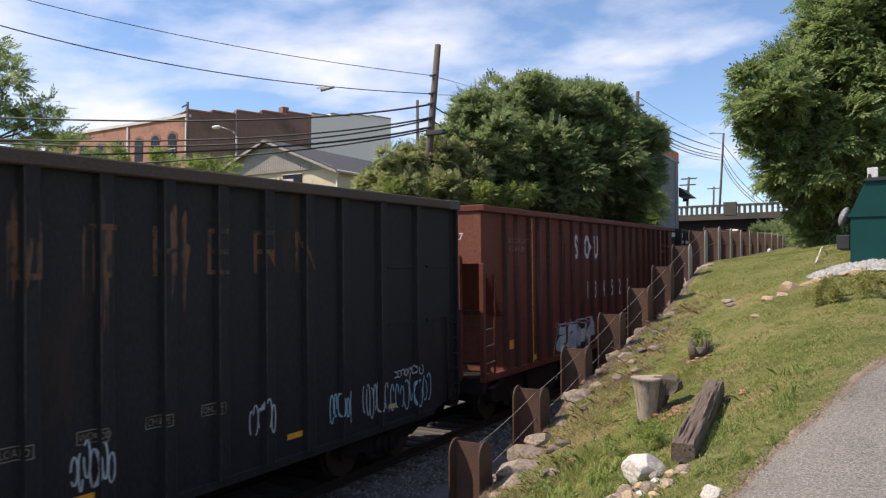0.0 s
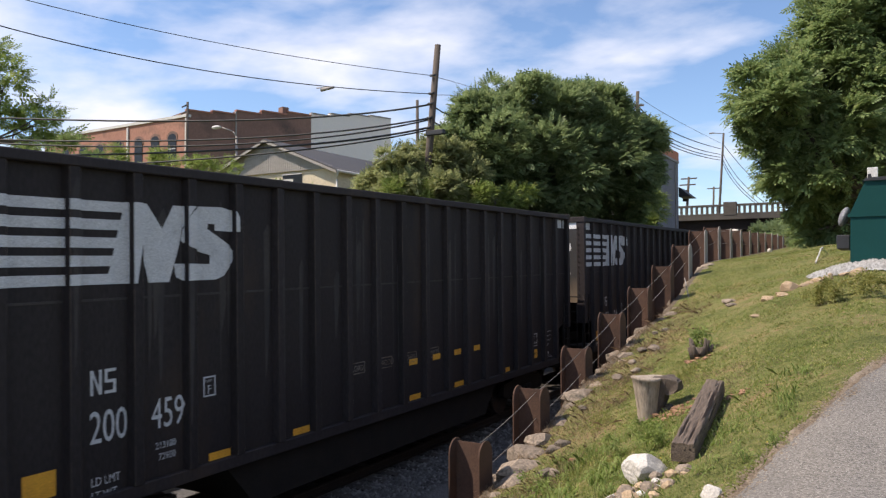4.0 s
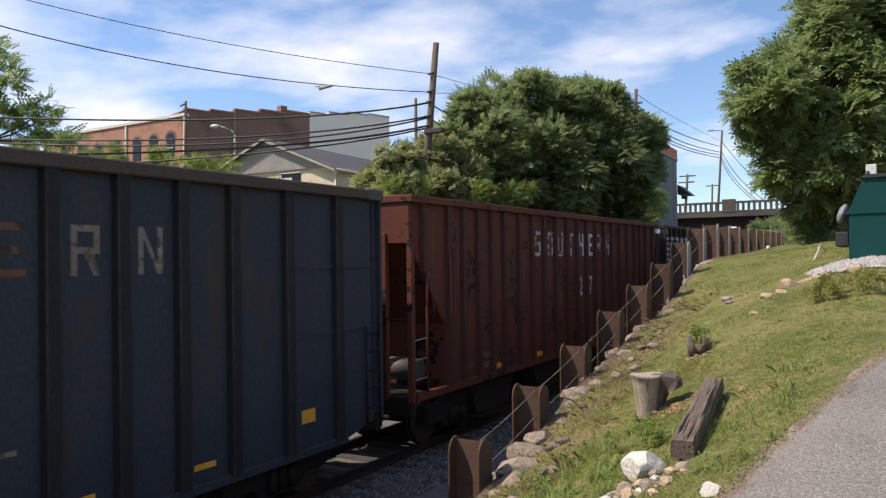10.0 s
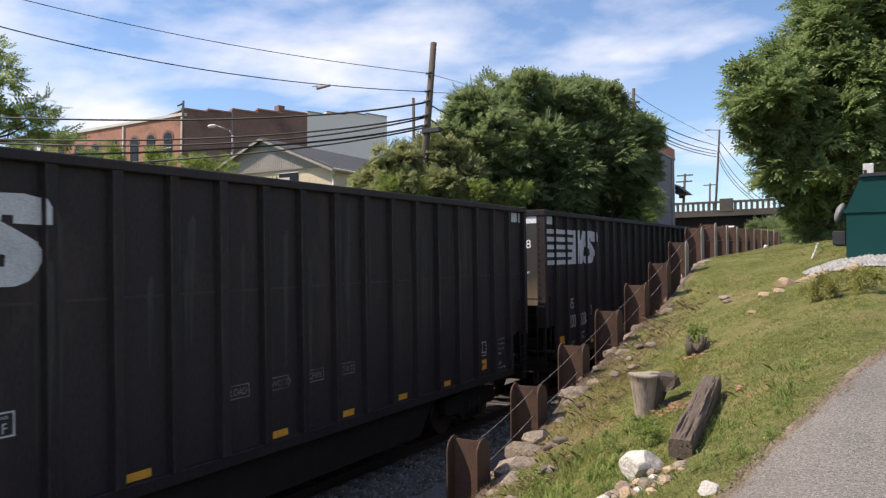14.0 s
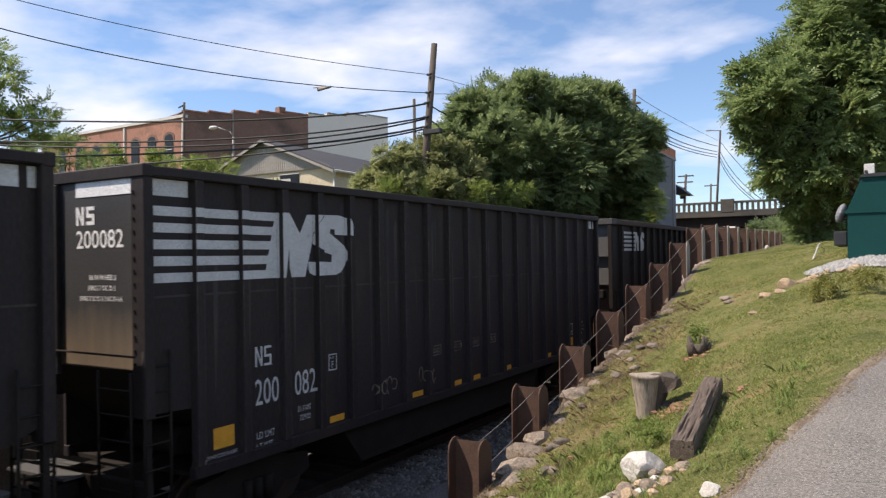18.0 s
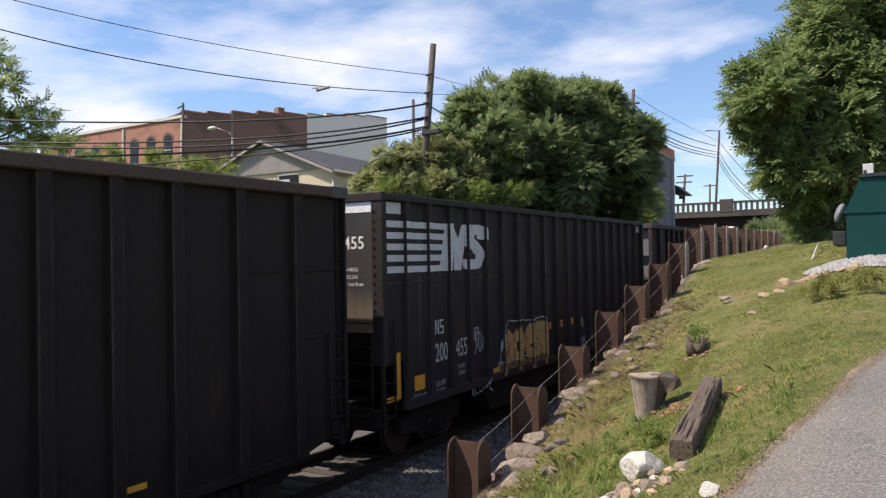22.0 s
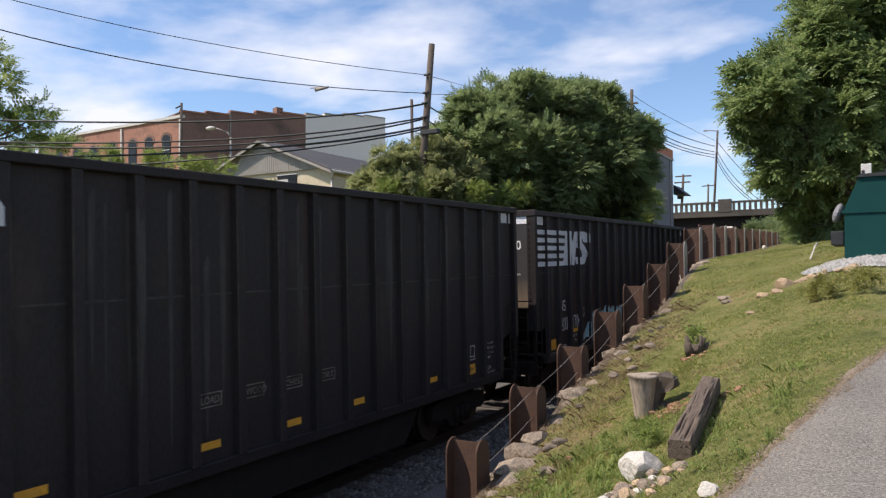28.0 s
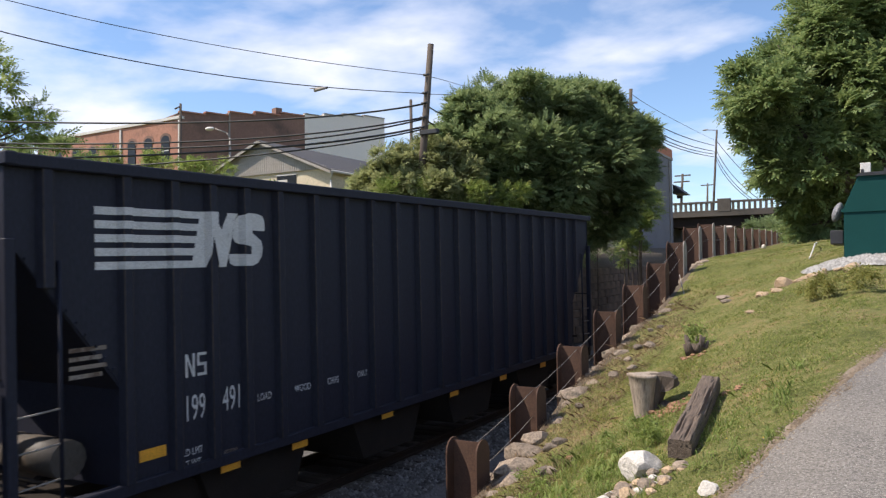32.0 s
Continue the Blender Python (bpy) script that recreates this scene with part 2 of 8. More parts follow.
M["ruststreak"] = surface("rust_streaks", (0.1575, 0.0675, 0.0315), (0.0900, 0.0450, 0.0270), 3, 60, 0.8, 0, 0.0, ((0.026, 0.022, 0.022), 3.5, 0.47, 0.10), stretch=(1, 2.5, 0.5))
M["reflector"] = surface("yellow_reflector", (0.75, 0.36, 0.03), (0.60, 0.27, 0.03), 4, 80, 0.5, 0, 0.0, ((0.25, 0.13, 0.03), 6.0, 0.68, 0.1))
M["worngold"] = surface("worn_yellow_stencil", (0.42, 0.24, 0.07), (0.26, 0.12, 0.045), 4, 80, 0.6, 0, 0.0, ((0.11, 0.035, 0.022), 5.0, 0.56, 0.08))
M["endgrey"] = surface("end_sheet_grey", (0.040, 0.038, 0.037), (0.065, 0.054, 0.045), 1.0, 30, 0.6, 0, 0.1, ((0.14, 0.095, 0.06), 0.9, 0.60, 0.2), stretch=(1, 1, 0.4))
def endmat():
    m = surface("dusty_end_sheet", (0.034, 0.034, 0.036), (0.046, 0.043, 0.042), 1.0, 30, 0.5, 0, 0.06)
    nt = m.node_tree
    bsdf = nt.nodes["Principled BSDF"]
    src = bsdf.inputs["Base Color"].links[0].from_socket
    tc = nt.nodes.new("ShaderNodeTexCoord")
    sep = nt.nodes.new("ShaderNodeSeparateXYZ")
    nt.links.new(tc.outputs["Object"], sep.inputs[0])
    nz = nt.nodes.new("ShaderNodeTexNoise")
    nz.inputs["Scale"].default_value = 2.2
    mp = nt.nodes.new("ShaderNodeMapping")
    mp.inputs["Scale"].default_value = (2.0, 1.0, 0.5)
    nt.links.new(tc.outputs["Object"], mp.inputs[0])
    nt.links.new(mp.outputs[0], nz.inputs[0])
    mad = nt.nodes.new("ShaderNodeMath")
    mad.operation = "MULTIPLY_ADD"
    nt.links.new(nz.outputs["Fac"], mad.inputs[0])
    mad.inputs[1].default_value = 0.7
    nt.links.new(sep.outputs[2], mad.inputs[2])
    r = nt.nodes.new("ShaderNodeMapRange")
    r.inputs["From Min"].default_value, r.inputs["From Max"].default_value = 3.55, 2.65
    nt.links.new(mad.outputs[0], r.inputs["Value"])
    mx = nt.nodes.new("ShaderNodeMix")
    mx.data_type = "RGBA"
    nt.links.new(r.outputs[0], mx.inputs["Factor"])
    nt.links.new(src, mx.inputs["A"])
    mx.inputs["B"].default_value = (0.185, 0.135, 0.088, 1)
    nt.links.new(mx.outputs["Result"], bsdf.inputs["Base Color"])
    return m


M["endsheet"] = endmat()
M["flaked"] = surface("flaking_white_letters", (0.50, 0.48, 0.46), (0.38, 0.35, 0.33), 3, 60, 0.7, 0, 0.0, ((0.045, 0.018, 0.013), 6.0, 0.49, 0.03))
M["flakedgrey"] = surface("flaking_grey_numerals", (0.42, 0.41, 0.40), (0.30, 0.29, 0.28), 3, 60, 0.7, 0, 0.0, ((0.03, 0.025, 0.022), 6.0, 0.52, 0.04))
M["chordrust"] = surface("rusty_brown_chord", (0.048, 0.032, 0.025), (0.075, 0.047, 0.035), 1.5, 30, 0.8, 0, 0.1)
M["dust"] = surface("dusty_black_paint", (0.044, 0.035, 0.030), (0.031, 0.026, 0.024), 3, 30, 0.75, 0, 0.0, ((0.022, 0.0185, 0.0185), 2.0, 0.48, 0.14), stretch=(1, 2, 0.5))
M["redstain"] = surface("dark_stained_red_paint", (0.072, 0.023, 0.016), (0.085, 0.027, 0.019), 3, 30, 0.75, 0, 0.0, ((0.110, 0.032, 0.021), 2.0, 0.47, 0.12), stretch=(1, 2, 0.5))
M["endlight"] = surface("bare_end_sheet", (0.1875, 0.1913, 0.1950), (0.1425, 0.1387, 0.1312), 1.0, 30, 0.6, 0, 0.05, ((0.26, 0.15, 0.08), 1.6, 0.58, 0.14), grit=0.1)
M["endmid"] = surface("grey_worn_end_sheet", (0.095, 0.093, 0.09), (0.07, 0.064, 0.058), 1.0, 30, 0.6, 0, 0.05, ((0.20, 0.115, 0.065), 1.6, 0.60, 0.14), grit=0.15)
M["endpost"] = surface("grey_end_post_paint", (0.115, 0.12, 0.125), (0.085, 0.083, 0.08), 1.2, 30, 0.6, 0, 0.05, ((0.16, 0.085, 0.045), 2.0, 0.60, 0.14), grit=0.15)
M["rust"] = surface("rusted_steel", (0.058, 0.031, 0.021), (0.095, 0.050, 0.032), 2.5, 60, 0.85, 0.1, 0.2, ((0.05, 0.028, 0.02), 4.0, 0.6, 0.2), jitter=0.2)
M["galv"] = surface("weathered_steel_edge", (0.24, 0.22, 0.20), (0.32, 0.29, 0.26), 3, 60, 0.7, 0.3, 0.1)
M["grass"] = surface("grass_ground", (0.082, 0.095, 0.026), (0.150, 0.138, 0.052), 0.7, 34, 0.95, 0, 0.7, ((0.135, 0.085, 0.046), 1.1, 0.57, 0.16), grit=0.6)
def grassmat():
    m = bpy.data.materials.new("patchy_grass_ground")
    m.use_nodes = True
    nt = m.node_tree
    bsdf = nt.nodes["Principled BSDF"]
    tc = nt.nodes.new("ShaderNodeTexCoord")

    def tex(s, d=4.0):
        n = nt.nodes.new("ShaderNodeTexNoise")
        n.inputs["Scale"].default_value, n.inputs["Detail"].default_value, n.inputs["Roughness"].default_value = s, d, 0.65
        nt.links.new(tc.outputs["Object"], n.inputs[0])
        return n.outputs["Fac"]

    def math2(kind, a, b):
        n = nt.nodes.new("ShaderNodeMath")
        n.operation = kind
        for i, v in enumerate((a, b)):
            if isinstance(v, float):
                n.inputs[i].default_value = v
            else:
                nt.links.new(v, n.inputs[i])
        return n.outputs[0]

    big, mid, fine = tex(0.9), tex(9.0, 6.0), tex(60.0, 5.0)
    f = math2("ADD", math2("MULTIPLY", big, 0.28), math2("ADD", math2("MULTIPLY", mid, 0.22), math2("MULTIPLY", fine, 0.50)))
    r = nt.nodes.new("ShaderNodeValToRGB")
    e = r.color_ramp.elements
    e[0].position, e[0].color = 0.405, (0.030, 0.034, 0.012, 1)
    e[1].position, e[1].color = 0.585, (0.285, 0.170, 0.098, 1)
    for p, c in ((0.445, (0.090, 0.104, 0.026, 1)), (0.50, (0.150, 0.168, 0.050, 1)), (0.55, (0.245, 0.205, 0.095, 1))):
        k = e.new(p)
        k.color = c
    nt.links.new(f, r.inputs[0])
    nt.links.new(r.outputs[0], bsdf.inputs["Base Color"])
    bsdf.inputs["Roughness"].default_value = 0.95
    bsdf.inputs["Specular IOR Level"].default_value = 0.15
    bn = nt.nodes.new("ShaderNodeBump")
    bn.inputs["Strength"].default_value, bn.inputs["Distance"].default_value = 0.9, 0.05
    nt.links.new(math2("ADD", mid, math2("MULTIPLY", fine, 0.6)), bn.inputs["Height"])
    nt.links.new(bn.outputs[0], bsdf.inputs["Normal"])
    return m


M["grass"] = grassmat()
M["ballaststone"] = leafmat("crushed_stone_pieces", (0.08, 0.077, 0.073), (0.17, 0.163, 0.155), (0.33, 0.32, 0.30))
M["gravelstone"] = leafmat("white_crushed_stone_pieces", (0.38, 0.37, 0.35), (0.58, 0.57, 0.55), (0.75, 0.74, 0.72))
M["asphalt"] = surface("worn_asphalt", (0.195, 0.176, 0.152), (0.140, 0.128, 0.113), 0.9, 45, 0.95, 0, 0.9, ((0.40, 0.375, 0.34), 80.0, 0.57, 0.06), grit=0.75)
M["dirt"] = surface("sandy_dirt", (0.265, 0.212, 0.155), (0.205, 0.165, 0.122), 3.0, 30, 0.95, 0, 0.4, ((0.12, 0.12, 0.05), 2.5, 0.58, 0.1), grit=0.25)
M["ballast"] = surface("grey_ballast", (0.13, 0.125, 0.125), (0.09, 0.085, 0.08), 1.0, 26, 0.95, 0, 0.9, grit=0.6)
# ballast colour deepened to stand in for the shade under the cars
M["shadeballast"] = surface("shade_darkened_ballast", (0.125, 0.112, 0.100), (0.075, 0.067, 0.060), 1.0, 26, 0.95, 0, 0.9, grit=0.6)
M["stone"] = surface("brown_grey_field_stone", (0.165, 0.130, 0.098), (0.27, 0.215, 0.165), 3.5, 40, 0.9, 0, 0.6, ((0.07, 0.06, 0.045), 6.0, 0.54, 0.12), jitter=0.35, grit=0.5)
M["whiterock"] = surface("white_quartz_rock", (0.58, 0.55, 0.50), (0.42, 0.39, 0.35), 6, 60, 0.85, 0, 0.4)
M["sandstone"] = surface("tan_sandstone", (0.43, 0.30, 0.18), (0.33, 0.25, 0.17), 5, 50, 0.9, 0, 0.4, jitter=0.2)
M["wood"] = surface("weathered_timber", (0.085, 0.060, 0.044), (0.190, 0.145, 0.108), 1.6, 9, 0.9, 0, 0.9, ((0.014, 0.010, 0.008), 1.8, 0.57, 0.05), stretch=(9, 0.6, 9), grit=0.5)
M["stumpwood"] = surface("bleached_stump_wood", (0.40, 0.335, 0.265), (0.25, 0.20, 0.155), 2.0, 12, 0.9, 0, 0.6, ((0.10, 0.075, 0.056), 1.6, 0.60, 0.1), stretch=(6, 6, 0.8), grit=0.35)
M["bark"] = surface("bark", (0.075, 0.055, 0.042), (0.12, 0.095, 0.075), 3, 30, 0.95, 0, 0.6, stretch=(3, 3, 0.8))
M["pole"] = surface("weathered_pole_wood", (0.075, 0.058, 0.046), (0.115, 0.092, 0.074), 2, 40, 0.9, 0, 0.4, stretch=(4, 4, 0.3))
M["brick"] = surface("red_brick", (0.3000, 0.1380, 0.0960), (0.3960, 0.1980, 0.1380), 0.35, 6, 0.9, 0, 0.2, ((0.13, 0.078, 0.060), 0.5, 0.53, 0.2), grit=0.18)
# brick darkened for the shaded side wall; arches and chimney share it
M["brickdark"] = surface("shade_darkened_brick", (0.175, 0.098, 0.075), (0.25, 0.145, 0.108), 0.4, 6, 0.9, 0, 0.2, ((0.09, 0.062, 0.050), 0.45, 0.52, 0.2), grit=0.18)
M["render"] = surface("grey_rendered_wall", (0.80, 0.74, 0.66), (0.72, 0.665, 0.59), 0.3, 8, 0.9, 0, 0.05, grit=0.05)
M["tin"] = surface("weathered_corrugated_sheet", (0.36, 0.34, 0.31), (0.27, 0.24, 0.21), 0.8, 20, 0.7, 0.2, 0.1)
M["tinroof"] = surface("dull_metal_roof", (0.0618, 0.0572, 0.0553), (0.0845, 0.0780, 0.0715), 0.5, 20, 0.7, 0.2, 0.1)
M["cream"] = surface("cream_block_wall", (0.6500, 0.5625, 0.4125), (0.5250, 0.4375, 0.3125), 0.6, 15, 0.9, 0, 0.1)
M["concrete"] = surface("weathered_concrete", (0.0900, 0.0792, 0.0660), (0.0600, 0.0528, 0.0450), 0.5, 12, 0.9, 0, 0.2, ((0.0660, 0.0600, 0.0510), 0.9, 0.56, 0.2))
M["greywall"] = surface("blue_grey_wall", (0.18, 0.18, 0.19), (0.15, 0.15, 0.16), 0.4, 10, 0.9, 0, 0.1)
M["orange"] = surface("orange_brick", (0.50, 0.20, 0.11), (0.42, 0.16, 0.09), 0.6, 10, 0.9, 0, 0.1)
M["glass"] = surface("dark_window_glass", (0.012, 0.014, 0.018), (0.02, 0.022, 0.025), 1, 10, 0.35, 0, 0.0, gloss=0.25)
M["trimwhite"] = surface("white_trim", (0.62, 0.60, 0.56), (0.5, 0.48, 0.45), 1, 20, 0.7, 0, 0.0)
M["dumpgreen"] = surface("dark_green_paint", (0.005, 0.045, 0.042), (0.006, 0.054, 0.050), 1.2, 40, 0.6, 0, 0.05, ((0.03, 0.055, 0.05), 2.5, 0.66, 0.15), gloss=0.15, grit=0.15)
M["plastic"] = surface("black_plastic", (0.02, 0.02, 0.022), (0.03, 0.03, 0.032), 2, 40, 0.5, 0, 0.05)
M["dishgrey"] = surface("grey_plastic", (0.20, 0.20, 0.21), (0.16, 0.16, 0.17), 2, 40, 0.6, 0, 0.05)
M["cable"] = surface("black_cable", (0.015, 0.015, 0.016), (0.02, 0.02, 0.02), 1, 20, 0.6, 0, 0.0)
M["wire"] = surface("steel_cable", (0.26, 0.24, 0.22), (0.18, 0.165, 0.15), 3, 40, 0.6, 0.3, 0.0)
M["tiewood"] = surface("creosoted_tie_wood", (0.042, 0.036, 0.031), (0.075, 0.064, 0.055), 2, 30, 0.9, 0, 0.5, jitter=0.25)
M["rail"] = surface("rail_steel", (0.035, 0.026, 0.021), (0.055, 0.040, 0.032), 3, 40, 0.6, 0.6, 0.1)
M["earth"] = surface("brown_earth_bank", (0.105, 0.078, 0.052), (0.075, 0.060, 0.040), 0.8, 20, 0.95, 0, 0.5)
M["wallblock"] = surface("brown_weathered_block", (0.17, 0.120, 0.085), (0.115, 0.085, 0.064), 1.2, 18, 0.95, 0, 0.5, ((0.055, 0.045, 0.036), 1.6, 0.56, 0.15), jitter=0.25)
M["soil"] = surface("red_brown_soil", (0.30, 0.155, 0.085), (0.20, 0.12, 0.075), 5, 40, 0.95, 0, 0.5, jitter=0.3)
M["petal"] = surface("yellow_petals", (0.75, 0.58, 0.04), (0.65, 0.48, 0.04), 30, 90, 0.6, 0, 0.0)
M["gravel"] = surface("white_gravel", (0.60, 0.58, 0.56), (0.45, 0.44, 0.43), 3, 50, 0.9, 0, 0.8, grit=0.5)
M["leaf_dark"] = leafmat("dark_green_leaves", (0.145, 0.205, 0.088), (0.215, 0.285, 0.122), (0.31, 0.36, 0.165))
M["leaf_mid"] = leafmat("green_leaves", (0.1200, 0.1776, 0.0653), (0.1872, 0.2544, 0.0912), (0.2784, 0.3312, 0.1248))
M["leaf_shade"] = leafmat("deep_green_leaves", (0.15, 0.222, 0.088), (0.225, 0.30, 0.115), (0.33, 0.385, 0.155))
M["leaf_olive"] = leafmat("olive_green_leaves", (0.2128, 0.2464, 0.1064), (0.3024, 0.3304, 0.1456), (0.4032, 0.4088, 0.2016))
M["leaf_bright"] = leafmat("bright_green_leaves", (0.165, 0.235, 0.055), (0.24, 0.31, 0.08), (0.33, 0.37, 0.13))
M["weedleaf"] = leafmat("yellow_green_weed_leaves", (0.20, 0.215, 0.060), (0.29, 0.29, 0.085), (0.40, 0.36, 0.13))
M["blade"] = leafmat("grass_blades", (0.135, 0.190, 0.042), (0.270, 0.330, 0.085), (0.54, 0.49, 0.20))
M["stem"] = leafmat("dead_brown_stems", (0.14, 0.092, 0.060), (0.25, 0.175, 0.115), (0.42, 0.32, 0.22))
M["crumb"] = leafmat("sandy_crumbs", (0.20, 0.155, 0.11), (0.30, 0.235, 0.17), (0.42, 0.35, 0.27))
M["straw"] = leafmat("dry_stems", (0.38, 0.28, 0.17), (0.48, 0.38, 0.24), (0.30, 0.20, 0.12))
M["tan"] = surface("tan_spray_paint", (0.50, 0.31, 0.12), (0.42, 0.25, 0.10), 3, 40, 0.6, 0, 0.0)
M["brownspray"] = surface("brown_spray_paint", (0.17, 0.10, 0.04), (0.12, 0.07, 0.03), 4, 40, 0.6, 0, 0.0)
M["sky_paint"] = surface("light_blue_spray_paint", (0.22, 0.42, 0.48), (0.32, 0.50, 0.54), 4, 40, 0.6, 0, 0.0)
M["spray"] = surface("white_spray_paint", (0.45, 0.47, 0.48), (0.33, 0.36, 0.38), 4, 40, 0.6, 0, 0.0)
M["blackspray"] = surface("black_spray_paint", (0.015, 0.015, 0.017), (0.03, 0.03, 0.03), 4, 40, 0.6, 0, 0.0)


# ---------------------------------------------------------------- helpers
def bm_box(bm, x0, x1, y0, y1, z0, z1):
    v = [bm.verts.new(p) for p in ((x0, y0, z0), (x1, y0, z0), (x1, y1, z0), (x0, y1, z0), (x0, y0, z1), (x1, y0, z1), (x1, y1, z1), (x0, y1, z1))]
    for f in ((0, 3, 2, 1), (4, 5, 6, 7), (0, 1, 5, 4), (1, 2, 6, 5), (2, 3, 7, 6), (3, 0, 4, 7)):
        bm.faces.new([v[i] for i in f])
    return bm


def box(x0, x1, y0, y1, z0, z1, bevel=0.0):
    bm = bm_box(bmesh.new(), x0, x1, y0, y1, z0, z1)
    if bevel:
        bmesh.ops.bevel(bm, geom=bm.edges[:], offset=bevel, segments=1, affect="EDGES")
    return bm


def prism(pts, axis, a, b, bm=None):
    """A polygon of 2D points pushed along an axis from a to b. axis x: points are (y, z); y: (x, z); z: (x, y)."""
    bm = bm or bmesh.new()

    def put(p, d):
        return {"x": (d, p[0], p[1]), "y": (p[0], d, p[1]), "z": (p[0], p[1], d)}[axis]

    lo, hi = [bm.verts.new(put(p, a)) for p in pts], [bm.verts.new(put(p, b)) for p in pts]
    n = len(pts)
    bm.faces.new(lo[::-1])
    bm.faces.new(hi)
    for i in range(n):
        bm.faces.new((lo[i], lo[(i + 1) % n], hi[(i + 1) % n], hi[i]))
    bmesh.ops.recalc_face_normals(bm, faces=bm.faces[:])
    return bm


def tube(p, q, r, sides=8, r2=None, bm=None):
    bm = bm or bmesh.new()
    p, q = Vector(p), Vector(q)
    d = (q - p).normalized()
    a = d.orthogonal().normalized()
    b = d.cross(a)
    r2 = r if r2 is None else r2
    lo = [bm.verts.new(p + (a * math.cos(k) + b * math.sin(k)) * r) for k in (i * 2 * math.pi / sides for i in range(sides))]
    hi = [bm.verts.new(q + (a * math.cos(k) + b * math.sin(k)) * r2) for k in (i * 2 * math.pi / sides for i in range(sides))]
    for i in range(sides):
        f = bm.faces.new((lo[i], lo[(i + 1) % sides], hi[(i + 1) % sides], hi[i]))
        f.smooth = True
    bm.faces.new(lo[::-1])
    bm.faces.new(hi)
    return bm


def rope(points, r, sides=5):
    """One smooth tube along a line of points."""
    bm = bmesh.new()
    pts = [Vector(p) for p in points]
    rings = []
    for i, p in enumerate(pts):
        d = (pts[min(i + 1, len(pts) - 1)] - pts[max(i - 1, 0)]).normalized()
        a = d.cross(Vector((0, 0, 1))).normalized()
        b = a.cross(d)
        rings.append([bm.verts.new(p + (a * math.cos(k) + b * math.sin(k)) * r) for k in (j * 2 * math.pi / sides for j in range(sides))])
    for p, q in zip(rings[:-1], rings[1:]):
        for i in range(sides):
            bm.faces.new((p[i], p[(i + 1) % sides], q[(i + 1) % sides], q[i])).smooth = True
    bm.faces.new(rings[0][::-1])
    bm.faces.new(rings[-1])
    return bm


def mesh_of(bm, name, material):
    me = bpy.data.meshes.new(name)
    bm.to_mesh(me)
    bm.free()
    me.materials.append(material)
    return me


def part(name, bm, material, parent=None, label=""):
    ob = new(name, mesh_of(bm, name, material))
    if parent is not None:
        ob.parent = parent
    return tagged(ob, label) if label else ob


def piece(name, me, parent, m=None):
    """One more object on a shared mesh."""
    ob = new(name, me)
    ob.parent = parent
    if m is not None:
        ob.matrix_basis = m
    return ob


def empty(name, x=0, y=0, z=0, label="", category="", group="", kind=""):
    ob = new(name)
    ob.location = (x, y, z)
    return tagged(ob, label, category, group, kind)


def from_arrays(name, verts, faces, material, smooth=False):
    """verts (n, 3), faces (m, k) arrays."""
    me = bpy.data.meshes.new(name)
    n, k = faces.shape
    me.vertices.add(len(verts))
    me.vertices.foreach_set("co", np.ascontiguousarray(verts, dtype=np.float32).ravel())
    me.loops.add(n * k)
    me.loops.foreach_set("vertex_index", np.ascontiguousarray(faces, dtype=np.int32).ravel())
    me.polygons.add(n)
    me.polygons.foreach_set("loop_start", np.arange(0, n * k, k, dtype=np.int32))
    if smooth:
        me.polygons.foreach_set("use_smooth", np.ones(n, dtype=bool))
    me.update(calc_edges=True)
    me.validate()
    me.materials.append(material)
    return new(name, me)


rng = np.random.default_rng(7)
GRADE = 0.0187
RAIL = -0.30   # rail head above the datum of the line at y = 0
TRACK_X = -9.71


# ---------------------------------------------------------------- ground
EDGE_Y = (-60, 0, 8.5, 10.5, 12.4, 14.1, 16, 18, 19.6, 21.3, 23.1, 24.8, 30, 47, 80, 140)
EDGE_Z = (-.6, -.2, .7, 1.1, 1.68, 1.95, 2.4, 2.7, 3.1, 3.6, 3.98, 4.07, 4.3, 5.2, 6.0, 6.6)
ROAD_Y = (-60, 0, 6, 12, 17.6, 25, 40, 60, 140)
ROAD_Z = (1.2, 2.05, 2.25, 2.95, 3.86, 4.55, 5.4, 6.0, 6.8)
WALL_X = -4.72   # face of the stone retaining edge
LEFT_X = -13.9   # foot of the far bank


def bed(y):
    return RAIL - 0.20 + GRADE * np.clip(y, -80, 220)


def bank(x, y):
    """Height of the grass bank and of the road."""
    e, r = np.interp(y, EDGE_Y, EDGE_Z), np.interp(y, ROAD_Y, ROAD_Z)
    u = np.clip((x + 4.6) / 4.2, 0, 1)
    u = u * 0.6 + 0.4 * (u * u * (3 - 2 * u))
    return e + (r - e) * u + 0.02 * np.maximum(0, x)


def height(x, y):
    b = bed(y)
    far = np.interp(x, (-60, -34, -22, -16.5, -14.4, -14.15, LEFT_X), (9.0, 7.5, 5.4, 4.7, 4.3, 3.6, 0.3))
    left = b + np.where(x < LEFT_X, far, 0) - 0.02
    mid = b - np.where(x > TRACK_X + 2.3, 0.25, 0.0) - np.where(x < TRACK_X - 2.3, 0.25, 0.0)
    return np.where(x > WALL_X, bank(x, y), np.where(x < LEFT_X, left, mid))


def road_edge(y):
    """x of the asphalt's edge."""
    return np.interp(y, (-40, 0, 5.9, 6.8, 7.6, 8.5, 10, 14, 20, 60), (-3.0, -1.9, -1.03, -0.85, -0.61, -0.38, -0.05, 1.2, 3.6, 24.0))


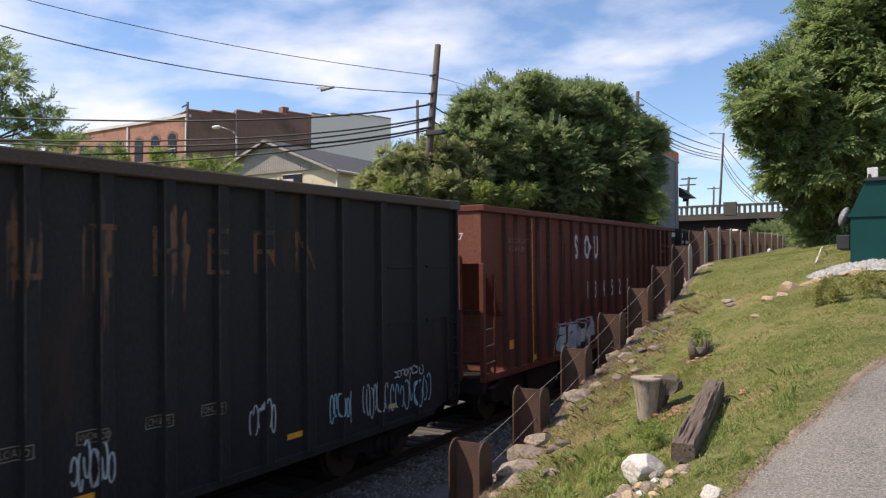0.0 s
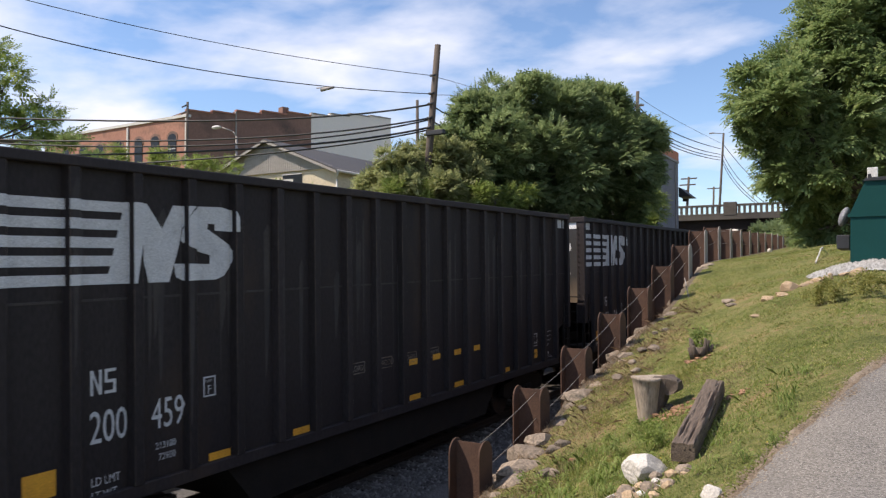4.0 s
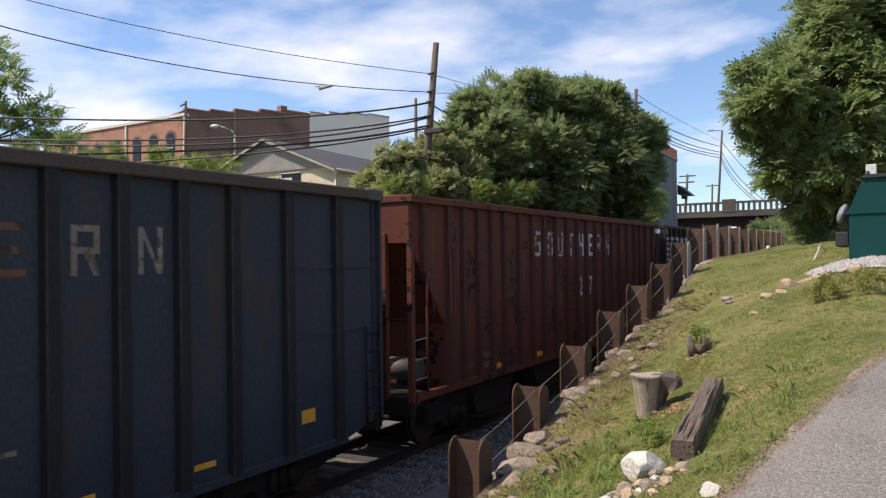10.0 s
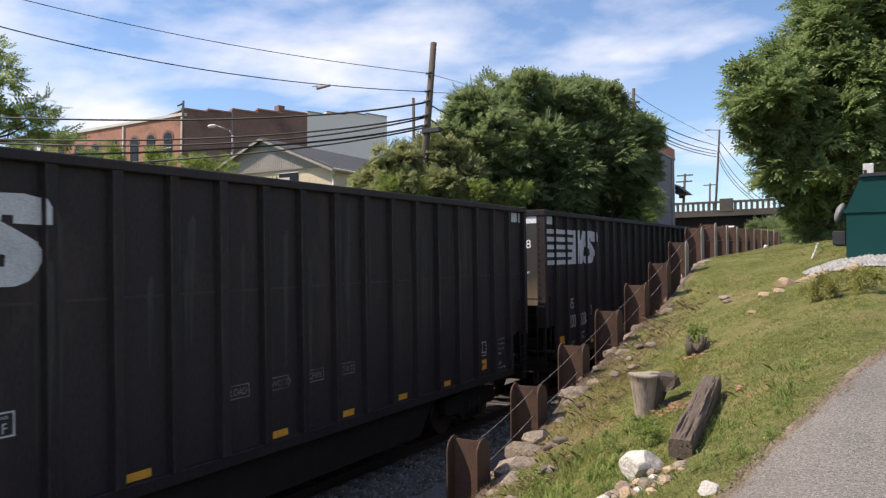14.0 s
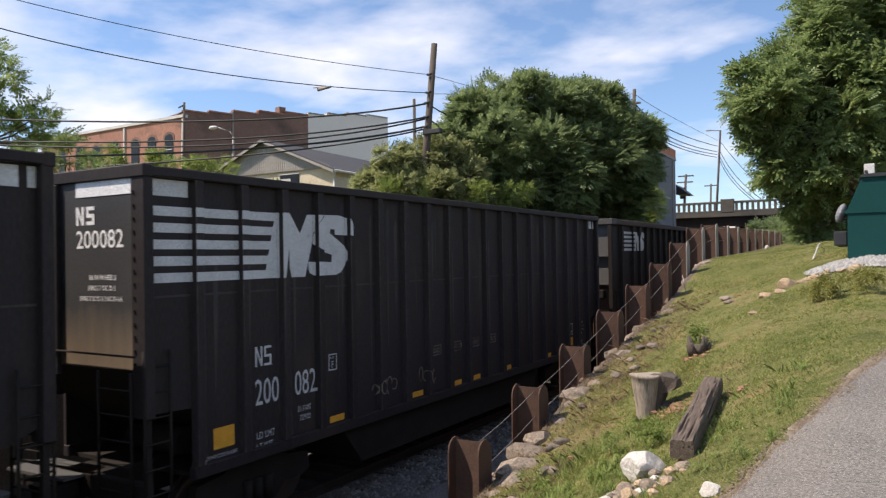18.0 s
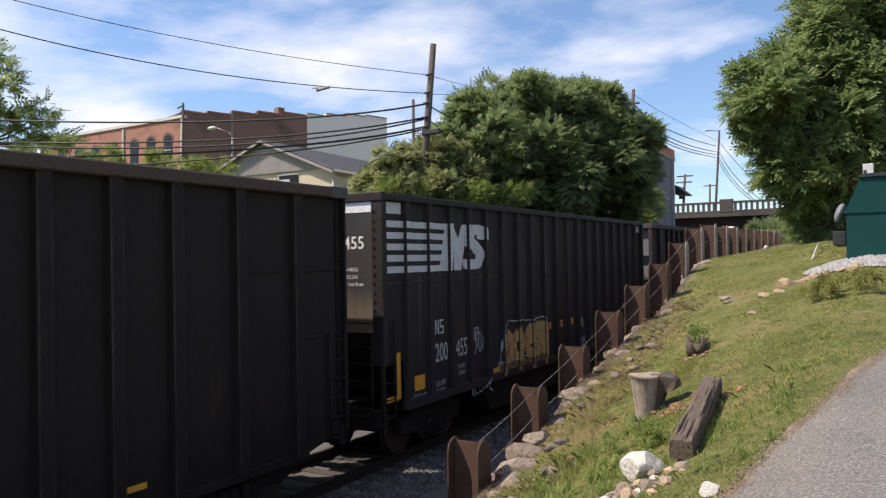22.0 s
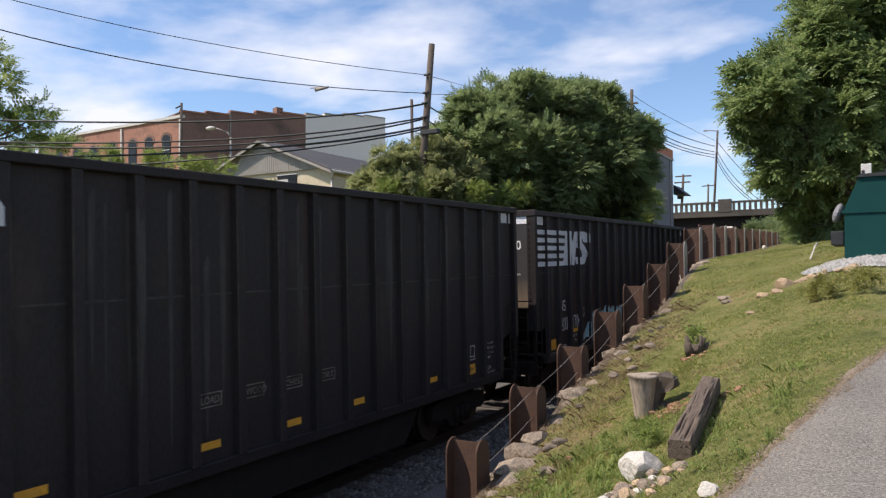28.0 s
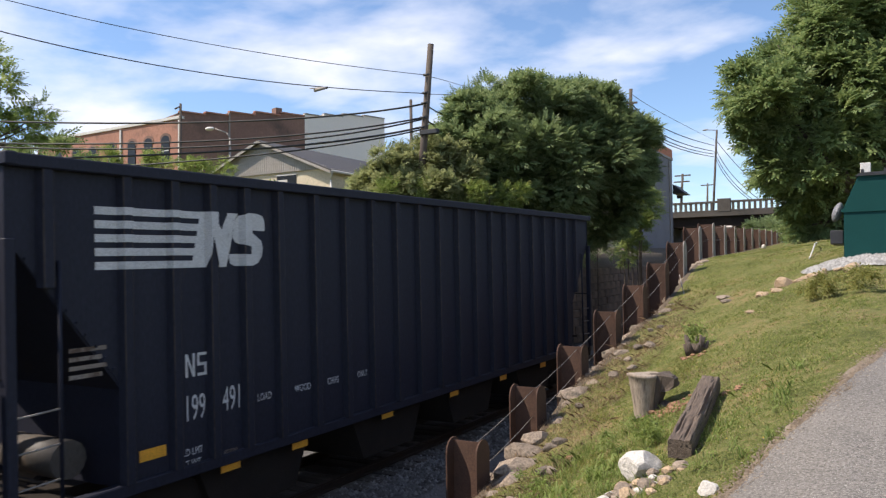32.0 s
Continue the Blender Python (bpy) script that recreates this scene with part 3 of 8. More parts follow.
def make_ground():
    xs = np.unique(np.concatenate([[-1500, -700, -300, -150, -100, -60, -45], np.arange(-34, LEFT_X, 1.0), [-14.4, -14.15, LEFT_X - 0.01, LEFT_X + 0.01], np.arange(-13.5, WALL_X, 0.5), [WALL_X - 0.012, WALL_X + 0.012], np.arange(-4.6, 3, 0.2), np.arange(3, 14, 1.0), [20, 40, 80, 200, 700, 1500]]))
    ys = np.unique(np.concatenate([[-1500, -500, -150, -60, -30, -15], np.arange(-8, 30, 0.25), np.arange(30, 60, 1.0), np.arange(60, 150, 5), [200, 400, 900, 1600]]))
    X, Y = np.meshgrid(xs, ys, indexing="ij")
    Z = height(X, Y)
    for s, a in ((0.9, 0.028), (2.7, 0.014)):
        nz = np.array([noise.noise(Vector((px * s, py * s, 0.3))) for px, py in zip(X.ravel(), Y.ravel())]).reshape(X.shape)
        Z = Z + np.where((X > -4.55) & (X < road_edge(Y) - 0.25) & (Y > -10) & (Y < 60), nz * a, 0)
    Z = Z - np.where((X > road_edge(Y) + 0.2) & (Y > -11.5) & (Y < 23.5) & (X < road_edge(Y) + 5.0), 0.10, 0)
    nx, ny = X.shape
    idx = np.arange(nx * ny).reshape(nx, ny)
    f = np.stack([idx[:-1, :-1], idx[1:, :-1], idx[1:, 1:], idx[:-1, 1:]], -1).reshape(-1, 4)
    v = np.stack([X, Y, Z], -1).reshape(-1, 3)
    ob = from_arrays("ground", v, f, M["grass"])
    ob.data.materials.append(M["ballast"])
    ob.data.materials.append(M["earth"])
    ob.data.materials.append(M["shadeballast"])
    cx, cy = v[f].mean(1)[:, 0], v[f].mean(1)[:, 1]
    mi = np.where((cx > LEFT_X + 0.3) & (cx < WALL_X - 0.1), 1, np.where((cx < LEFT_X + 0.3) & (cx > -18.5), 2, 0))
    mi = np.where((cx >= WALL_X - 0.1) & (cx < WALL_X + 0.1), 2, mi)
    # the strip under the cars takes the shade-darkened ballast
    mi = np.where(np.abs(cx - TRACK_X) < 1.35, 3, mi)
    mi = np.where((cx < TRACK_X - 1.9) & (cx > -18.5), 2, mi)
    ob.data.polygons.foreach_set("material_index", mi.astype(np.int32))
    tagged(ob, "sloping ground with grass bank and gravel trackbed", "ground", kind="structure")


make_ground()


def retaining_wall():
    """Courses of rough blocks that hold the far bank."""
    w = empty("retaining_wall", 0, 0, 0, "brown weathered block retaining wall beside the track", "retaining wall", kind="structure")
    r = random.Random(31)
    meshes = [mesh_of(box(-0.18, 0.18, -0.585, 0.585, -0.195, 0.195, 0.02), "block", M["wallblock"]), mesh_of(box(-0.18, 0.18, -0.435, 0.435, -0.195, 0.195, 0.02), "block", M["wallblock"])]
    for c in range(9):
        y = 24.0 + 0.6 * (c % 2)
        while y < 56:
            k = r.randrange(2)
            half = (0.6, 0.45)[k]
            z = float(bed(y)) + 0.05 + 0.41 * c
            piece("block", meshes[k], w, pose(LEFT_X + 0.02 - 0.03 * c + r.uniform(-0.02, 0.02), y + half, z, 0, 0, r.uniform(-0.6, 0.6)))
            y += 2 * half


retaining_wall()


def strip(name, material, ys, left, right, lift, label, cat, n=6):
    """A thin sheet laid on the bank between two edges."""
    v, f = [], []
    for y in ys:
        for i in range(n + 1):
            x = left(y) + (right(y) - left(y)) * i / n
            v.append((x, y, float(bank(x, y)) + lift))
    for j in range(len(ys) - 1):
        for i in range(n):
            a = j * (n + 1) + i
            f.append((a, a + 1, a + n + 2, a + n + 1))
    return tagged(from_arrays(name, np.array(v), np.array(f), material), label, cat, kind="structure")


def wob(y, a, s, o):
    return a * noise.noise(Vector((y * s, o, 0.0)))


_ys = np.arange(-12, 24.1, 0.1)
strip("road", M["asphalt"], _ys, lambda y: road_edge(y) + wob(y, 0.05, 1.3, 3.1) + wob(y, 0.03, 6.0, 5.1), lambda y: road_edge(y) + 6.0, 0.03, "worn grey asphalt lane", "road", 40)
strip("road_shoulder", M["dirt"], _ys, lambda y: road_edge(y) - 0.11 + wob(y, 0.06, 1.7, 9.4) + wob(y, 0.07, 5.0, 2.4), lambda y: road_edge(y) + 0.35, 0.012, "sandy dirt strip beside the asphalt", "dirt edge", 3)


# ---------------------------------------------------------------- railway line
def make_track():
    line = empty("railway_track", TRACK_X, 0, 0, "single railway track on dark wooden ties", "railway track", kind="structure")
    prof = [(-0.07, 0), (0.07, 0), (0.07, 0.02), (0.012, 0.04), (0.012, 0.125), (0.037, 0.14), (0.037, 0.17), (-0.037, 0.17), (-0.037, 0.14), (-0.012, 0.125), (-0.012, 0.04), (-0.07, 0.02)]
    for sx in (-0.755, 0.755):
        bm = bmesh.new()
        lo = [bm.verts.new((sx + a, -80, RAIL - 0.17 + c - 80 * GRADE)) for a, c in prof]
        hi = [bm.verts.new((sx + a, 220, RAIL - 0.17 + c + 220 * GRADE)) for a, c in prof]
        for i in range(12):
            bm.faces.new((lo[i], lo[(i + 1) % 12], hi[(i + 1) % 12], hi[i]))
        bmesh.ops.recalc_face_normals(bm, faces=bm.faces[:])
        part("rail", bm, M["rail"], line)
    tie = mesh_of(box(-1.3, 1.3, -0.115, 0.115, -0.12, 0.0, 0.012), "tie", M["tiewood"])
    for i in range(110):
        y = 2 + i * 0.53
        piece("tie", tie, line, pose(random.uniform(-0.04, 0.04), y, RAIL - 0.17 + GRADE * y, 1.07, 0, random.uniform(-1.2, 1.2)))


make_track()


# ---------------------------------------------------------------- fence of steel beams with two cables
def make_fence():
    ys = [9.22 + 2.02 * i for i in range(22)]
    tops = np.interp(ys, (7, 9.22, 11.3, 13.4, 15.3, 17.4, 19.4, 21.2, 23, 25, 27, 32, 51.5), (1.0, 1.44, 1.91, 2.39, 2.89, 3.40, 3.90, 4.42, 4.90, 5.14, 5.17, 5.30, 5.85))
    posts = []
    for i, (y, top) in enumerate(zip(ys, tops)):
        z0 = float(bed(y)) - 0.5
        post = empty("steel_post", -5.0, y, z0, "rusty brown steel beam post with rounded flange tops", "fence post", "beam posts along the track")
        h = top - z0
        d, fw, r = 0.225, 0.38, 0.19
        part("web", box(-d, d, -0.008, 0.008, 0, h - 0.04), M["rust"], post)
        arc = [(-fw / 2, 0), (fw / 2, 0)] + [(fw / 2 * math.cos(a), h - r + r * math.sin(a)) for a in np.linspace(0, math.pi, 9)]
        for s in (-1, 1):
            part("flange", prism(arc, "x", s * d - 0.011, s * d + 0.011), M["rust"] if i < 6 else M["galv"] if s > 0 else M["rust"], post)
        posts.append((y, top))
    for name, dz in (("cable", 0.09), ("cable", 0.50)):
        for (y0, t0), (y1, t1) in zip(posts[:-1], posts[1:]):
            line = [(-4.93 + 0.02 * math.sin(y0 * 3), y0 + (y1 - y0) * u, t0 - dz + (t1 - t0) * u - 0.12 * u * (1 - u)) for u in np.linspace(0, 1, 8)]
            tagged(part("fence_cable", rope(line, 0.0048), M["wire"]), "thin grey steel cable strung between the posts", "cable", "cables of the fence")


make_fence()


# ---------------------------------------------------------------- railway cars
# car space: x to the bank, y from the leading end backwards, z above the datum of the line
TOP, HALF, SKIN = 4.95, 1.51, 1.40


def rib_mesh(name, material, z0, z1, deep=0.11, base=0.10, face=0.065):
    """A pressed rib whose two outer edges are worn."""
    c = 0.007
    me = mesh_of(prism([(0, -base), (deep - c, -face - c), (deep, -face + c * 0.6), (deep, face - c * 0.6), (deep - c, face + c), (0, base)], "z", z0, z1), name, material)
    me.materials.append(M["ribwear"])
    for p in me.polygons:
        if abs(p.normal.z) < 0.5 and p.area < 0.02 * (z1 - z0) and abs(p.normal.y) > 0.3:
            p.material_index = 1
    return me


def ladder(parent, x, y, z0, z1, material, along="y", w=0.42, label=""):
    lad = bmesh.new()
    n = int((z1 - z0) / 0.33)
    a = (x, y, 0) if along == "y" else (x, y, 0)
    ends = ((0, 0), (0, w)) if along == "y" else ((0, 0), (-w, 0))
    for dx, dy in ends:
        tube((x + dx, y + dy, z0), (x + dx, y + dy, z1), 0.022, 6, bm=lad)
    for i in range(n + 1):
        z = z0 + 0.1 + i * 0.33
        tube((x + ends[0][0], y + ends[0][1], z), (x + ends[1][0], y + ends[1][1], z), 0.014, 5, bm=lad)
    return part("ladder", lad, material, parent, label)


def disc(bm, x, y, z, r, t):
    return tube((x - t / 2, y, z), (x + t / 2, y, z), r, 20, bm=bm)


def add_trucks(car, length, at):
    frame_pts = [(-1.25, 0.05), (-1.05, -0.03), (-0.62, -0.02), (-0.42, -0.22), (0.42, -0.22), (0.62, -0.02), (1.05, -0.03), (1.25, 0.05), (1.2, 0.34), (0.7, 0.40), (0.4, 0.55), (-0.4, 0.55), (-0.7, 0.40), (-1.2, 0.34)]
    side = mesh_of(prism(frame_pts, "x", -0.07, 0.07), "side_frame", M["under"])
    wb = bmesh.new()
    disc(wb, 0, 0, 0, 0.46, 0.12)
    disc(wb, -0.08, 0, 0, 0.50, 0.03)
    disc(wb, 0.07, 0, 0, 0.16, 0.10)
    wheel = mesh_of(wb, "wheel", M["wheel"])
    axle = mesh_of(tube((-0.7, 0, 0), (0.7, 0, 0), 0.08, 10), "axle", M["under"])
    bolster = mesh_of(box(-1.0, 1.0, -0.2, 0.2, 0.15, 0.5, 0.03), "bolster", M["under"])
    spring = bmesh.new()
    for k in (-0.22, 0, 0.22):
        tube((0, k, -0.15), (0, k, 0.2), 0.09, 8, bm=spring)
    spring = mesh_of(spring, "spring", M["under"])
    for y in (at, length - at):
        truck = new("truck")
        truck.parent = car
        truck.location = (0, y, RAIL + 0.46)
        piece("bolster", bolster, truck)
        for s in (1, -1):
            piece("side_frame", side, truck, pose(s * 1.02, 0, 0))
            piece("spring", spring, truck, pose(s * 1.10, 0, 0))
            for w in (-0.89, 0.89):
                piece("wheel", wheel, truck, pose(s * 0.755, w, 0, 0, 0, 0 if s > 0 else 180))
        for w in (-0.89, 0.89):
            piece("axle", axle, truck, pose(0, w, 0))


def add_couplers(car, length):
    for y, s in ((0, -1), (length, 1)):
        bm = box(-0.09, 0.09, min(y, y + s * 0.42), max(y, y + s * 0.42), 0.55, 0.78, 0.02)
        bm_box(bm, -0.16, 0.14, min(y + s * 0.36, y + s * 0.56), max(y + s * 0.36, y + s * 0.56), 0.50, 0.83)
        part("coupler", bm, M["under"], car)
        hose = bmesh.new()
        pts = [(0.35, y + s * 0.05, 0.6), (0.33, y + s * 0.2, 0.35), (0.25, y + s * 0.38, 0.25), (0.15, y + s * 0.5, 0.4)]
        for p, q in zip(pts[:-1], pts[1:]):
            tube(p, q, 0.025, 6, bm=hose)
        part("brake_hose", hose, M["plastic"], car)


def side_sheet(pts, sx):
    return prism(pts, "x", sx * (SKIN - 0.02), sx * SKIN)


def chip_gondola(paint):
    """High-sided wood chip gondola with flat ends and sloped end floors."""
    L = 17.45
    car = empty("wood_chip_gondola", TRACK_X, 0, 0, "x", "railway car", "cars of the train")
    pts = [(0.02, 1.75), (0.86, 1.72), (0.86, 0.78), (L - 0.86, 0.78), (L - 0.86, 1.60), (L - 0.02, 1.92), (L - 0.02, TOP - 0.08), (0.02, TOP - 0.08)]
    for s in (1, -1):
        part("side_sheet", side_sheet(pts, s), paint, car)
        part("top_chord", box(min(s * 1.36, s * 1.53), max(s * 1.36, s * 1.53), -0.01, L + 0.01, TOP - 0.11, TOP + 0.02, 0.015), paint, car)
        part("side_sill", box(min(s * 1.34, s * 1.48), max(s * 1.34, s * 1.48), 0.8, L - 0.8, 0.74, 0.92, 0.015), paint, car)
    rib = rib_mesh("rib", paint, 0.92, TOP - 0.11)
    ys = [0.90 + 0.8683 * i for i in range(19)]
    for i, y in enumerate(ys):
        for s in (1, -1):
            m = pose(s * SKIN, y, 0, 0, 0, 0 if s > 0 else 180)
            piece("rib", rib, car, m)
    for y, s in ((0.0, 1), (L, -1)):
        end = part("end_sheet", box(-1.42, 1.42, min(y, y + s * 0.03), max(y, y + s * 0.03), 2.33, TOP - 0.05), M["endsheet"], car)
        part("end_chord", box(-1.537, 1.537, min(y - s * 0.05, y + s * 0.10), max(y - s * 0.05, y + s * 0.10), TOP - 0.13, TOP + 0.04, 0.015), paint, car)
        part("end_post", box(-0.43, -0.25, min(y - s * 0.07, y), max(y - s * 0.07, y), 2.2, TOP - 0.13, 0.01), paint, car)
        for c in (-1, 1):
            part("corner_post", box(min(c * 1.26, c * 1.52), max(c * 1.26, c * 1.52), min(y - s * 0.03, y + s * 0.12), max(y - s * 0.03, y + s * 0.12), 1.72, TOP - 0.1, 0.01), paint, car)
            part("corner_stile", box(min(c * 1.38, c * 1.46), max(c * 1.38, c * 1.46), min(y + s * 0.02, y + s * 0.1), max(y + s * 0.02, y + s * 0.1), 0.6, 1.72), M["under"], car)
            ladder(car, c * 1.25, y - s * 0.05, 0.65, 2.3, M["under"], "x", 0.66 * c)
            ladder(car, c * 1.47, y - s * 0.02, 0.62, 2.58, M["under"], "y", 0.41 * s)
        part("slope_sheet", prism([(y, 2.33), (y + s * 0.03, 2.33), (y + s * 1.9, 0.95), (y + s * 1.86, 0.90)], "x", -SKIN + 0.03, SKIN - 0.03), M["under"], car)
        part("end_platform", box(-1.1, 0.2, min(y - s * 0.3, y + s * 0.35), max(y - s * 0.3, y + s * 0.35), 0.84, 0.88), M["endmid"], car)
        part("end_sill", box(-1.45, 1.45, min(y, y + s * 0.14), max(y, y + s * 0.14), 0.52, 0.88, 0.02), M["under"], car)
        part("grab_rail", tube((-1.4, y - s * 0.10, 2.55), (1.4, y - s * 0.10, 2.52), 0.016, 6), M["under"], car)
        part("draft_gear", box(-0.35, 0.35, min(y, y + s * 1.6), max(y, y + s * 1.6), 0.45, 0.88), M["under"], car)
    part("center_sill", box(-0.30, 0.30, 0.3, L - 0.3, 0.40, 0.76), M["under"], car)
    part("belly", prism([(4.3, 0.73), (4.9, 0.02), (L - 4.9, 0.02), (L - 4.3, 0.73)], "x", -1.24, 1.24), M["under"], car)
    part("floor", box(-SKIN + 0.03, SKIN - 0.03, 0.9, L - 0.9, 0.74, 0.80), M["under"], car)
    part("brake_reservoir", tube((-0.2, 1.15, 1.15), (0.9, 1.15, 1.15), 0.2, 12), M["under"], car)
    add_trucks(car, L, 2.35)
    add_couplers(car, L)
    return car, L, ys


def shelf_gondola(paint, ribpaint, L):
    """Older gondola whose ends carry posts and horizontal shelf angles."""
    car = empty("ribbed_gondola", TRACK_X, 0, 0, "x", "railway car", "cars of the train")
    pts = [(0.02, 0.78), (1.0, 0.56), (L - 1.0, 0.56), (L - 0.02, 0.78), (L - 0.02, TOP - 0.08), (0.02, TOP - 0.08)]
    for s in (1, -1):
        part("side_sheet", side_sheet(pts, s), paint, car)
        part("top_chord", box(min(s * 1.36, s * 1.54), max(s * 1.36, s * 1.54), -0.01, L + 0.01, TOP - 0.16, TOP + 0.02, 0.02), M["chordrust"], car)
        part("side_sill", box(min(s * 1.34, s * 1.46), max(s * 1.34, s * 1.46), 1.0, L - 1.0, 0.50, 0.64, 0.015), paint, car)
        for z in (2.45, 3.55):
            for a, b in ((0.1, 1.2), (1.35, 2.6), (L - 2.6, L - 1.35), (L - 1.2, L - 0.1)):
                part("seam_angle", box(min(s * SKIN, s * 1.425), max(s * SKIN, s * 1.425), a, b, z, z + 0.05), paint, car)
    rib = rib_mesh("rib", ribpaint, 0.62, TOP - 0.16, 0.11, 0.12, 0.085)
    ys = [1.27, 2.64] + [3.53 + 0.937 * i for i in range(12)] + [15.0, 16.25]
    for y in ys:
        for s in (1, -1):
            piece("rib", rib, car, pose(s * SKIN, y, 0, 0, 0, 0 if s > 0 else 180))
    for y, s in ((0.0, 1), (L, -1)):
        part("end_sheet", box(-1.40, 1.40, min(y + s * 0.18, y + s * 0.21), max(y + s * 0.18, y + s * 0.21), 2.72, TOP - 0.05), M["endlight"] if ribpaint is not paint else M["endmid"], car)
        part("lower_end_sheet", box(-1.40, 1.40, min(y + s * 0.18, y + s * 0.21), max(y + s * 0.18, y + s * 0.21), 0.95, 2.72), M["rust"], car, "rusty lower end sheet")
        part("end_chord", box(-1.547, 1.547, min(y - s * 0.02, y + s * 0.45), max(y - s * 0.02, y + s * 0.45), TOP - 0.17, TOP + 0.03, 0.015), M["endgrey"], car)
        for z in (1.80, 2.72, 3.68):
            part("end_shelf", box(-1.40, 1.40, min(y + s * 0.0, y + s * 0.18), max(y + s * 0.0, y + s * 0.18), z, z + 0.02), M["endgrey"], car)
        part("end_post", box(0.23, 0.43, min(y - s * 0.02, y + s * 0.05), max(y - s * 0.02, y + s * 0.05), 2.40, TOP - 0.17, 0.01), M["endpost"] if ribpaint is not paint else paint, car)
        part("lower_end_post", box(0.24, 0.42, min(y - s * 0.02, y + s * 0.05), max(y - s * 0.02, y + s * 0.05), 0.94, 2.40, 0.01), M["under"], car)
        for x in (0.62, 1.10):
            part("grab_iron", tube((x, y - s * 0.16, 0.95), (x, y - s * 0.16, 2.38), 0.018, 6), M["under"], car)
        part("grab_iron", tube((-0.6, y - s * 0.16, 2.38), (1.10, y - s * 0.16, 2.38), 0.018, 6), M["under"], car)
        for c in (-1, 1):
            part("corner_post", box(min(c * 1.36, c * 1.50), max(c * 1.36, c * 1.50), min(y, y + s * 0.06), max(y, y + s * 0.06), 0.78, TOP - 0.1, 0.01), paint, car)
        part("brake_housing", box(0.55, 1.2, min(y - s * 0.05, y + s * 0.2), max(y - s * 0.05, y + s * 0.2), 2.25, 2.55, 0.03), M["under"], car)
        lad = ladder(car, 1.47, y + s * 0.05, 0.6, 2.5, M["under"], "y", 0.42 * s)
        part("end_platform", box(-1.3, 1.3, min(y - s * 0.25, y + s * 0.3), max(y - s * 0.25, y + s * 0.3), 0.90, 0.94), M["endgrey"], car)
        part("end_sill", box(-1.45, 1.45, min(y, y + s * 0.14), max(y, y + s * 0.14), 0.52, 0.88, 0.02), M["under"], car)
    part("center_sill", box(-0.30, 0.30, 0.3, L - 0.3, 0.40, 0.76), M["under"], car)
    for k in range(9):
        y = 4.6 + k * (L - 9.2) / 8
        part("cross_bearer", prism([(-1.34, 0.55), (-0.3, 0.12), (0.3, 0.12), (1.34, 0.55), (1.34, 0.74), (-1.34, 0.74)], "y", y - 0.16, y + 0.16), M["under"], car)
    part("floor", box(-SKIN + 0.03, SKIN - 0.03, 0.4, L - 0.4, 0.78, 0.84), M["under"], car)
    add_trucks(car, L, 2.35)
    add_couplers(car, L)
    return car, L, ys


